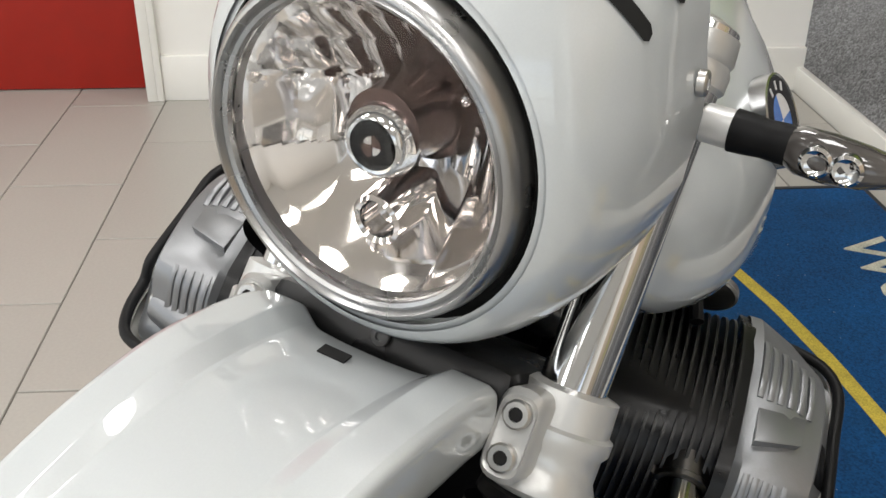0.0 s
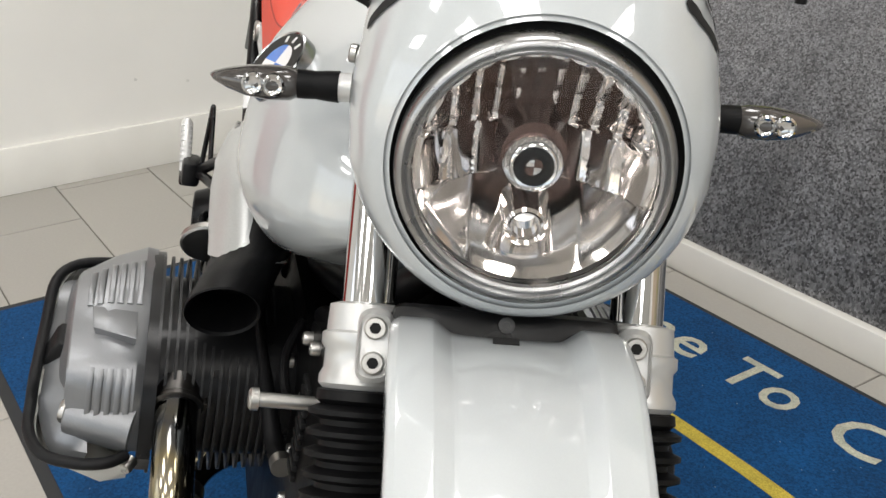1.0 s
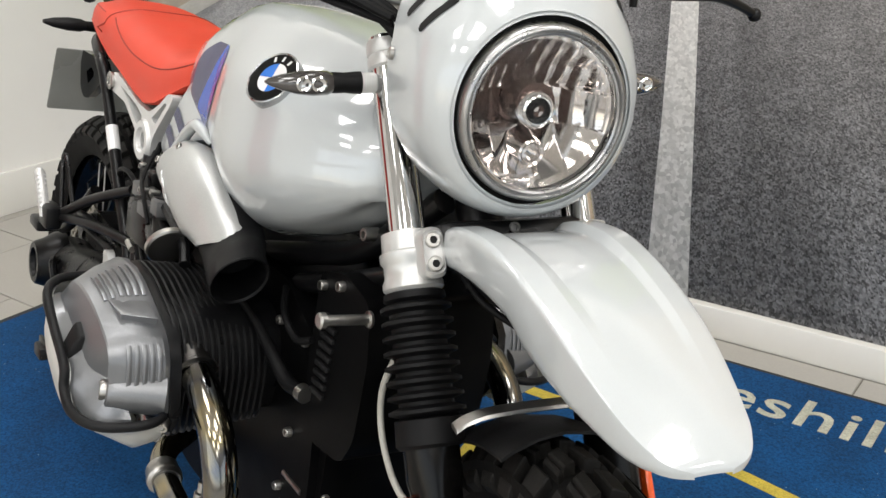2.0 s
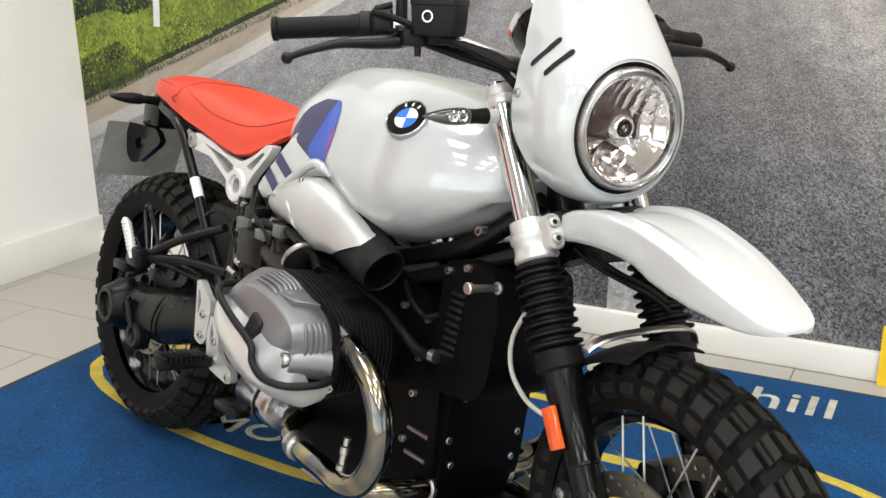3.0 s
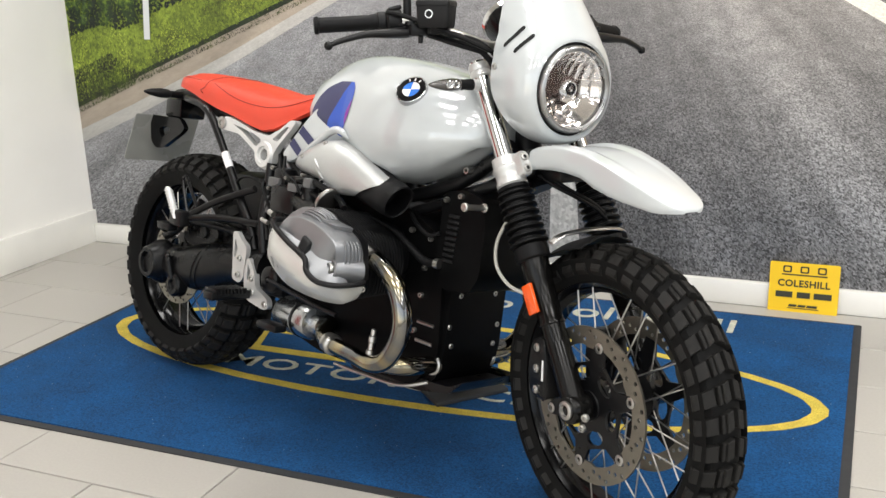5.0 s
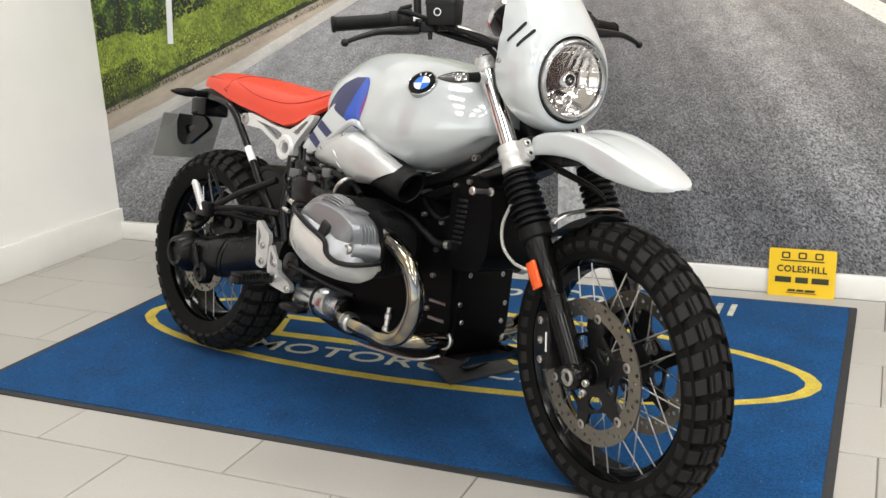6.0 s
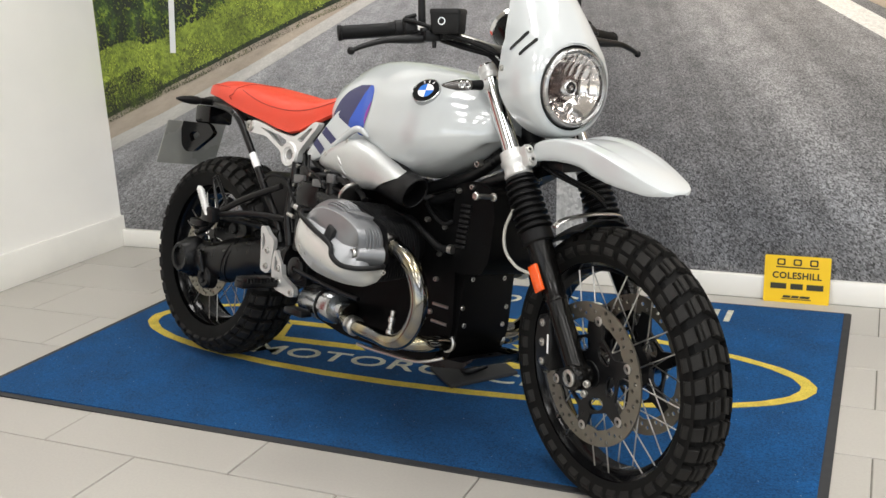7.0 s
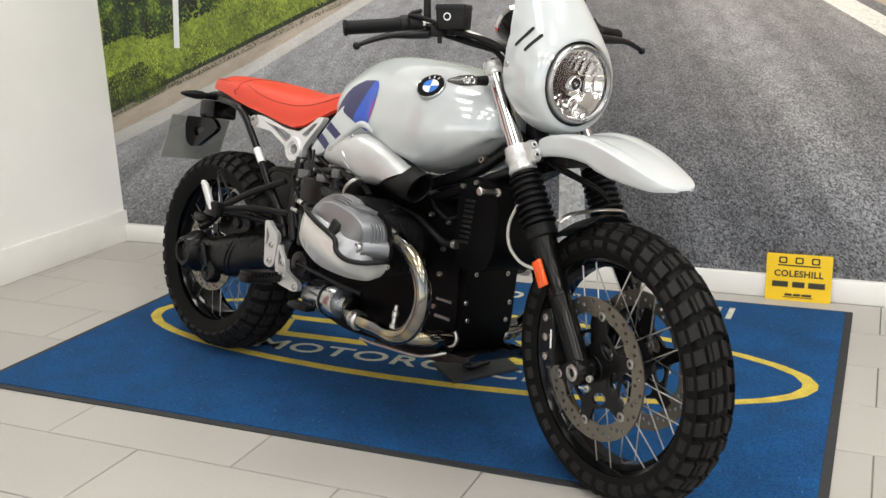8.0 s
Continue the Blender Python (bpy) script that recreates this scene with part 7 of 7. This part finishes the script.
# air intakes
for side in (-1, 1):
    intake = empty("air_intake" if side < 0 else "throttle_unit", "silver intake duct with black snorkel" if side < 0 else "black throttle body and pipes", "")
    intake.parent = bike
    if side < 0:
        bm = nb()
        rings = []
        for x, z, y, ru, rv, tip_x, tip_z in ((0.610, 0.682, 0.142, 0.005, 0.008, 0.42, 0.91), (0.622, 0.686, 0.146, 0.018, 0.018, 0.42, 0.91), (0.660, 0.694, 0.153, 0.036, 0.028, 0.42, 0.91), (0.710, 0.702, 0.160, 0.049, 0.035, 0.42, 0.91), (0.765, 0.702, 0.166, 0.058, 0.039, 0.46, 0.87), (0.820, 0.686, 0.171, 0.061, 0.040, 0.56, 0.80), (0.868, 0.668, 0.172, 0.062, 0.040, 0.72, 0.66), (0.908, 0.659, 0.171, 0.064, 0.0405, 0.87, 0.48), (0.938, 0.6535, 0.171, 0.0667, 0.0412, 0.93, 0.37), (0.9375, 0.6537, 0.171, 0.064, 0.039, 0.93, 0.37)):
            nrm = Vector((tip_x, 0, tip_z)).normalized()
            rings.append([Vector((x, side * y, z)) + nrm * (ru * math.cos(a)) + Vector((0, side * rv * math.sin(a), 0)) for a in [2 * math.pi * q / 28 for q in range(28)]])
        loft(bm, rings)
        duct = fixed("duct", bm, DUCT, intake, "silver painted intake duct")
        dt = tree_of(duct)
        bm = nb()
        for k, (xa, za, xb, zb) in enumerate(((0.736, 0.702, 0.760, 0.680), (0.746, 0.681, 0.772, 0.657))):
            pts = []
            for j in range(5):
                t = j / 4
                hit, nr, _, _ = dt.ray_cast(Vector((xa + (xb - xa) * t, side * 0.5, za + (zb - za) * t)), Vector((0, -side, 0)))
                if hit:
                    pts.append(hit)
            if len(pts) > 2:
                tube(bm, pts, [0.001, 0.003, 0.0036, 0.003, 0.001][:len(pts)], 8, 3)
        fixed("duct_ribs", bm, DUCT, intake, "two raised ribs")
        bm = nb()
        for x, z in ((0.668, 0.702), (0.752, 0.741)):
            hit, nr, _, _ = dt.ray_cast(Vector((x, side * 0.5, z)), Vector((0, -side, 0)))
            if hit:
                bolt(bm, hit, (0, side, 0.3), 0.0055, 0.004)
        fixed("duct_screw", bm, STEEL, intake, "small steel screws")
        bm = nb()
        rings = []
        for x, z, y, ru, rv, tip_x, tip_z in ((0.790, 0.700, 0.150, 0.050, 0.030, 0.50, 0.85), (0.830, 0.686, 0.152, 0.0600, 0.036, 0.62, 0.78), (0.875, 0.668, 0.156, 0.0640, 0.040, 0.76, 0.64), (0.918, 0.657, 0.164, 0.0650, 0.0400, 0.88, 0.47), (0.945, 0.652, 0.171, 0.0610, 0.0385, 0.86, 0.51), (0.968, 0.649, 0.178, 0.0535, 0.0375, 0.76, 0.65), (1.000, 0.643, 0.188, 0.0465, 0.0372, 0.60, 0.80), (1.034, 0.637, 0.197, 0.0420, 0.0380, 0.467, 0.884), (1.036, 0.6365, 0.1975, 0.0405, 0.0368, 0.467, 0.884), (1.033, 0.637, 0.197, 0.0375, 0.0340, 0.467, 0.884), (0.980, 0.647, 0.182, 0.0330, 0.0300, 0.60, 0.80), (0.965, 0.650, 0.178, 0.001, 0.001, 0.60, 0.80)):
            nrm = Vector((tip_x, 0, tip_z)).normalized()
            rings.append([Vector((x, side * y, z)) + nrm * (ru * math.cos(a)) + Vector((0, side * rv * math.sin(a), 0)) for a in [2 * math.pi * k / 28 for k in range(28)]])
        loft(bm, rings, True, False)
        fixed("snorkel", bm, SNORKEL, intake, "matt black open snorkel")
    # injector body between cylinder and duct
    bm = nb()
    rod(bm, (0.60, side * 0.15, 0.60), (0.78, side * 0.18, 0.565), 0.030, 0.027, 20)
    rod(bm, (0.70, side * 0.17, 0.60), (0.70, side * 0.175, 0.655), 0.022, 0.020, 16)
    box(bm, 0.56, 0.66, min(side * 0.13, side * 0.19), max(side * 0.13, side * 0.19), 0.55, 0.62, 0.012)
    box(bm, 0.53, 0.58, min(side * 0.12, side * 0.16), max(side * 0.12, side * 0.16), 0.42, 0.66, 0.008)
    tube(bm, [(0.62, side * 0.17, 0.64), (0.72, side * 0.185, 0.645), (0.82, side * 0.19, 0.62), (0.86, side * 0.20, 0.60)], 0.008, 8, 4)
    tube(bm, [(0.52, side * 0.15, 0.47), (0.50, side * 0.15, 0.55), (0.56, side * 0.155, 0.64)], 0.005, 8, 4)
    fixed("throttle_body", bm, BLACK, intake, "black throttle body and pipes")
    for a, b, rad in (((0.768, 0.179, 0.569), (0.778, 0.18, 0.566), 0.0295), ((0.535, 0.164, 0.545), (0.555, 0.166, 0.540), 0.008), ((0.50, 0.16, 0.520), (0.53, 0.162, 0.515), 0.006), ((0.545, 0.163, 0.60), (0.56, 0.166, 0.59), 0.007)):
        bm = nb()
        rod(bm, (a[0], side * a[1], a[2]), (b[0], side * b[1], b[2]), rad, None, 18)
        fixed("hose_clip", bm, STEEL, intake, "steel hose clip")

# wiring, hoses and small fittings between the frame tubes and the cylinders
for run, rad in (([(0.455, 0.118, 0.640), (0.475, 0.150, 0.600), (0.520, 0.158, 0.560), (0.560, 0.160, 0.500), (0.555, 0.150, 0.430)], 0.0045),
                 ([(0.500, 0.120, 0.690), (0.560, 0.158, 0.650), (0.640, 0.176, 0.628), (0.740, 0.186, 0.612), (0.800, 0.190, 0.596)], 0.0055),
                 ([(0.500, 0.130, 0.620), (0.540, 0.160, 0.585), (0.600, 0.176, 0.560), (0.660, 0.182, 0.520), (0.700, 0.170, 0.470)], 0.0040),
                 ([(0.560, 0.150, 0.690), (0.600, 0.180, 0.655), (0.660, 0.196, 0.640), (0.700, 0.200, 0.610)], 0.0036),
                 ([(0.480, 0.110, 0.520), (0.530, 0.140, 0.460), (0.600, 0.150, 0.420), (0.700, 0.150, 0.400), (0.790, 0.150, 0.420)], 0.0060),
                 ([(0.300, 0.120, 0.560), (0.360, 0.140, 0.610), (0.420, 0.142, 0.620), (0.470, 0.138, 0.600)], 0.0042),
                 ([(0.99, 0.110, 0.610), (1.03, 0.128, 0.590), (1.07, 0.128, 0.570), (1.10, 0.122, 0.580)], 0.0050)):
    for side in (-1, 1):
        bm = nb()
        tube(bm, [(x, side * y, z) for x, y, z in run], rad, 8, 5)
        fixed("wiring_loom", bm, BOOT, engine)
for x, y, z, sx, sy, sz in ((0.545, 0.158, 0.622, 0.022, 0.012, 0.012), (0.590, 0.176, 0.596, 0.014, 0.010, 0.016), (0.660, 0.190, 0.622, 0.018, 0.010, 0.010), (0.505, 0.146, 0.560, 0.010, 0.008, 0.022), (0.715, 0.190, 0.640, 0.014, 0.010, 0.012)):
    for side in (-1, 1):
        bm = nb()
        box(bm, x - sx, x + sx, side * y - sy, side * y + sy, z - sz, z + sz, 0.003)
        fixed("connector", bm, GREY_PLASTIC, engine, "dark grey plastic connector")
for x, y, z, rad in ((0.520, 0.158, 0.655, 0.006), (0.620, 0.190, 0.640, 0.005), (0.500, 0.150, 0.600, 0.005), (0.690, 0.196, 0.655, 0.0045), (0.575, 0.184, 0.570, 0.0055)):
    for side in (-1, 1):
        bm = nb()
        bolt(bm, (x, side * (y - 0.012), z), (0, side, 0.2), rad, 0.014)
        fixed("fitting_screw", bm, STEEL, engine)
for side in (-1, 1):
    bm = nb()
    turned(bm, (0.800, side * 0.205, 0.612), (0.812, side * 0.205, 0.606), [(0, 0.030), (0.002, 0.0325), (0.009, 0.0325), (0.011, 0.030)], 28)
    fixed("intake_clamp", bm, STEEL, engine, "bright intake clamp")
    bm = nb()
    bolt(bm, (1.121, side * 0.066, 0.723), (0, side, 0), 0.009, 0.020)
    fixed("frame_bolt", bm, STEEL, None, "steel frame bolt")

# handlebar and controls
bar = empty("handlebar", "black handlebar with grips, levers and reservoirs", "")
bar.parent = bike
bm = nb()
tube(bm, [(1.012, -0.405, 1.043), (1.06, -0.295, 1.052), (1.095, -0.245, 1.052), (1.128, -0.195, 1.042), (1.146, -0.155, 1.030), (1.165, -0.08, 1.008), (1.17, 0.0, 1.004), (1.165, 0.08, 1.008), (1.146, 0.155, 1.030), (1.128, 0.195, 1.042), (1.095, 0.245, 1.052), (1.06, 0.295, 1.052), (1.012, 0.405, 1.043)], 0.0108, 14, 6)
front("bar_tube", bm, STEEL, bar, "bare metal handlebar tube")
for side in (-1, 1):
    a, b = Vector((1.004, side * 0.418, 1.042)), Vector((1.058, side * 0.295, 1.052))
    bm = nb()
    d = (b - a).normalized()
    n = (b - a).length
    prof = [(0, 0.013), (0.002, 0.0185), (0.009, 0.019), (0.011, 0.0165)]
    for k in range(18):
        s = 0.014 + k * (n - 0.03) / 18
        prof += [(s, 0.0168), (s + 0.003, 0.0160)]
    prof += [(n - 0.012, 0.0175), (n, 0.0185)]
    turned(bm, a, b, prof, 22)
    front("grip", bm, BOOT, bar, "black ribbed rubber grip")
    bm = nb()
    rod(bm, b, b + d * 0.018, 0.022, None, 18, 0.002)
    rod(bm, b + d * 0.018, b + d * 0.042, 0.0235, 0.021, 16, 0.003)
    rod(bm, b + d * 0.020, b + d * 0.052, 0.0275, 0.0265, 20, 0.004)
    box(bm, -0.020, 0.020, -0.018, 0.016, -0.032, 0.012, 0.007, Matrix.Translation(b + d * 0.036))
    rod(bm, b + d * 0.020 + Vector((0.010, 0, 0.024)), b + d * 0.046 + Vector((0.010, 0, 0.030)), 0.006, 0.005, 10, 0.001)
    front("switch_block", bm, PLASTIC, bar, "black switch block")
    bm = nb()
    piv = b + d * 0.075 + Vector((0.030, 0, -0.020))
    far, sweep = (1.0, 1.0) if side < 0 else (1.10, 0.55)
    tube(bm, [piv] + [piv + Vector((x * sweep, side * y * far, z)) for x, y, z in ((-0.008, 0.030, -0.006), (-0.009, 0.070, -0.009), (-0.017, 0.118, -0.012), (-0.036, 0.160, -0.024), (-0.049, 0.184, -0.034))], [0.0145, 0.0160, 0.0135, 0.0095, 0.0078, 0.0072], 12, 6, True, 0.8)
    end = piv + Vector((-0.050 * sweep, side * 0.188 * far, -0.036))
    turned(bm, end + Vector((0, -side * 0.009, 0)), end + Vector((0, side * 0.009, 0)), [(0, 0.004), (0.004, 0.0085), (0.009, 0.0098), (0.014, 0.0085), (0.018, 0.003)], 14)
    box(bm, -0.018, 0.018, -0.030, 0.022, -0.014, 0.014, 0.006, Matrix.Translation(piv))
    for off in (-0.012, 0.026):
        q = piv + Vector((0.006, side * off, 0.010))
        turned(bm, q, q + Vector((0, 0, 0.02)), [(0, 0.011), (0.006, 0.011), (0.008, 0.009), (0.008, 0.004), (0.006, 0.003)], 16)
    rod(bm, piv + Vector((0.006, 0, -0.012)), piv + Vector((0.006, 0, -0.028)), 0.006, 0.005, 10)
    front("lever", bm, BLACK, bar, "black ball-ended lever")
# brake fluid reservoir, right
bm = nb()
rc = Vector((1.150, -0.204, 1.066))
ring = rounded([(-0.036, -0.030), (0.036, -0.030), (0.036, 0.030), (-0.036, 0.030)], 0.007, 4)
R0 = Matrix.Translation(rc) @ Matrix.Rotation(radians(40), 4, "Z")
loft(bm, [[R0 @ Vector((u * k, v * k, z)) for u, v in ring] for z, k in ((-0.024, 0.86), (-0.020, 0.93), (0.004, 0.98), (0.020, 1.0), (0.021, 1.035), (0.029, 1.035), (0.032, 0.97))])
reservoir = front("reservoir", bm, PLASTIC, bar, "black brake fluid reservoir")
bm = nb()
turned(bm, R0 @ Vector((-0.006, -0.0265, 0.004)), R0 @ Vector((-0.006, -0.2, 0.004)), [(0, 0.0088), (0.006, 0.0088), (0.006, 0.0068), (0.003, 0.0066), (0.003, 0.0002)], 22)
part("sight_glass", bm, CHROME, reservoir, "round sight glass with bright rim", m=STEER)
bm = nb()
turned(bm, R0 @ Vector((-0.006, -0.0290, 0.004)), R0 @ Vector((-0.006, -0.2, 0.004)), [(0, 0.0066), (0.0016, 0.0066), (0.0020, 0.0055), (0.0022, 0.0002)], 22)
part("sight_disc", bm, GLOSS_BLACK, reservoir, "dark glass disc", m=STEER)
bm = nb()
box(bm, -0.022, 0.022, -0.024, 0.024, -0.018, 0.014, 0.006, Matrix.Translation((1.128, -0.195, 1.046)))
rod(bm, (1.085, -0.236, 1.03), (1.079, -0.236, 1.17), 0.0095, 0.0085, 14, 0.002)
rod(bm, (1.086, -0.236, 1.045), (1.082, -0.236, 1.092), 0.0065, None, 12)
front("mirror_stem", bm, PLASTIC, bar, "black mirror stem sleeve")
bm = nb()
box(bm, -0.016, 0.016, -0.006, 0.006, 0.0, 0.014, 0.002, Matrix.Translation((1.080, -0.238, 1.124)))
front("tag", bm, GREEN_TAG, bar, "small green tag on the stem")
for run, rad, what in (([(1.075, -0.285, 1.050), (1.115, -0.240, 1.043), (1.150, -0.190, 1.034), (1.180, -0.140, 1.018), (1.205, -0.115, 1.002), (1.215, -0.07, 0.98)], 0.0050, "throttle_cable"), ([(1.082, -0.284, 1.072), (1.105, -0.268, 1.068), (1.138, -0.240, 1.055), (1.165, -0.208, 1.040), (1.192, -0.165, 1.022), (1.216, -0.115, 0.998)], 0.0052, "throttle_cable"), ([(1.09, -0.21, 1.035), (1.150, -0.165, 1.016), (1.190, -0.125, 1.000), (1.215, -0.09, 0.96)], 0.0062, "brake_hose"), ([(1.10, -0.20, 1.045), (1.158, -0.160, 1.030), (1.195, -0.118, 1.012), (1.22, -0.08, 0.97)], 0.0046, "switch_cable"), ([(1.060, -0.290, 1.046), (1.12, -0.225, 1.030), (1.165, -0.165, 1.008), (1.205, -0.110, 0.990)], 0.0040, "clutch_cable")):
    bm = nb()
    tube(bm, run, rad, 8, 6)
    front(what, bm, BOOT, bar)
bm = nb()
box(bm, -0.022, 0.022, -0.024, 0.024, -0.014, 0.02, 0.008, Matrix.Translation((1.112, 0.195, 1.052)))
front("clutch_perch", bm, PLASTIC, bar, "black clutch lever perch")
bm = nb()
rod(bm, (1.085, 0.236, 1.03), (1.079, 0.236, 1.09), 0.0095, 0.0085, 14, 0.002)
rod(bm, (1.080, 0.236, 1.085), (1.075, 0.240, 1.17), 0.0055, None, 12)
front("mirror_stem", bm, PLASTIC, bar, "black mirror stem")
# speedometer behind the screen
bm = nb()
c0, c1 = Vector((1.098, 0, 1.066)), Vector((1.150, 0, 1.034))
turned(bm, c1, c0, [(0, 0.020), (0.004, 0.043), (0.03, 0.049), (0.046, 0.0495)], 36)
speedo = front("speedometer", bm, GLOSS_BLACK, None, "round speedometer in a black cup with chrome rim")
bm = nb()
turned(bm, c1, c0, [(0.044, 0.0485), (0.046, 0.0515), (0.058, 0.0515), (0.062, 0.048), (0.058, 0.0435), (0.050, 0.043)], 36)
part("dial_rim", bm, CHROME, speedo, "chrome dial rim", m=STEER)
bm = nb()
turned(bm, c1, c0, [(0.050, 0.0435), (0.053, 0.0435), (0.0535, 0.0001)], 32)
part("dial", bm, SMOKE, speedo, "dark dial face", m=STEER)
bm = nb()
tube(bm, [(1.165, -0.055, 0.985), (1.155, -0.05, 1.0), (1.16, -0.035, 1.03)], 0.007, 8, 4)
box(bm, -0.02, 0.02, -0.065, 0.065, -0.012, 0.012, 0.006, Matrix.Translation((1.155, 0, 1.0)))
front("bar_clamp", bm, SILVER, None, "silver handlebar clamp")
# cables behind the fork and a clear brake line
bm = nb()
tube(bm, [(1.318, -0.125, 0.655), (1.288, -0.130, 0.600), (1.290, -0.130, 0.550), (1.330, -0.130, 0.520), (1.372, -0.128, 0.512), (1.400, -0.118, 0.510)], 0.0038, 10, 6)
front("brake_line", bm, mat("clear_hose", (0.42, 0.41, 0.37), 0.3, vary=0.06), None, "pale clear-sheathed brake line")
for run, rad in (([(1.33, -0.05, 0.752), (1.36, -0.045, 0.738), (1.388, -0.020, 0.718), (1.395, 0.030, 0.692), (1.385, 0.078, 0.664)], 0.0048), ([(1.335, -0.06, 0.745), (1.37, -0.05, 0.728), (1.398, -0.015, 0.706), (1.405, 0.035, 0.680), (1.392, 0.080, 0.650)], 0.0038)):
    bm = nb()
    tube(bm, run, rad, 10, 6)
    front("fork_hose", bm, BOOT, None, "black hose under the mudguard")
bm = nb()
box(bm, 1.31, 1.40, -0.055, 0.055, 0.735, 0.762, 0.008)
front("hose_block", bm, BLACK, None, "black hose junction block")

# side stand
bm = nb()
inv = BIKE.inverted()
tip = inv @ Vector((2.205, -1.045, 0.040))
tube(bm, [inv @ Vector((2.115, -0.985, 0.30)), inv @ Vector((2.165, -1.015, 0.14)), tip], 0.011, 12, 4)
tube(bm, [tip, inv @ Vector((2.225, -1.052, 0.034)), inv @ Vector((2.262, -1.000, 0.036))], [0.012, 0.012, 0.009], 12, 4)
stand = fixed("side_stand", bm, BLACK, None, "black side stand leg with bent foot")

# black pad under the stand
pad = empty("stand_pad", "flat black pad under the side stand", "pad", pose(2.219, -1.0, MAT_Z, 0, 0, 46.5))
bm = nb()
box(bm, -0.110, 0.110, -0.082, 0.082, 0, 0.012, 0.003)
part("plate", bm, MAT_RUBBER, pad)

# ---- floor tiles ----
TL, TW, GAP = 0.604, 0.2945, 0.0038


def tile_mesh(length):
    bm = nb()
    box(bm, GAP / 2, length - GAP / 2, GAP / 2, TW - GAP / 2, -0.02, 0.0)
    top = [e for e in bm.edges if all(v.co.z > -0.001 for v in e.verts)]
    bmesh.ops.bevel(bm, geom=top, offset=0.0015, segments=1, affect="EDGES")
    me = bpy.data.meshes.new("tile")
    bm.to_mesh(me)
    bm.free()
    me.materials.append(TILE)
    return me


TILE_MESH = tile_mesh(TL)
for r in range(-2, 21):
    y = -0.310 - (r + 1) * TW
    if y < ROOM_Y or y > 0.05:
        continue
    shift = 0.662 if r % 2 == 0 else 0.322 + 0.025 * min(2, max(0, r - 3))
    for k in range(-3, 16):
        x = shift + k * TL
        if x + TL < 0.01 or x > ROOM_X - 0.05:
            continue
        mesh = TILE_MESH
        if x < -0.15:
            mesh = tile_mesh(x + TL + 0.15)
            x = -0.15
        elif x + TL > ROOM_X + 0.1:
            mesh = tile_mesh(ROOM_X + 0.1 - x)
        ob = new("tile", mesh)
        ob.parent = floor
        ob.matrix_world = pose(x, y, rng.uniform(-0.0004, 0.0004))
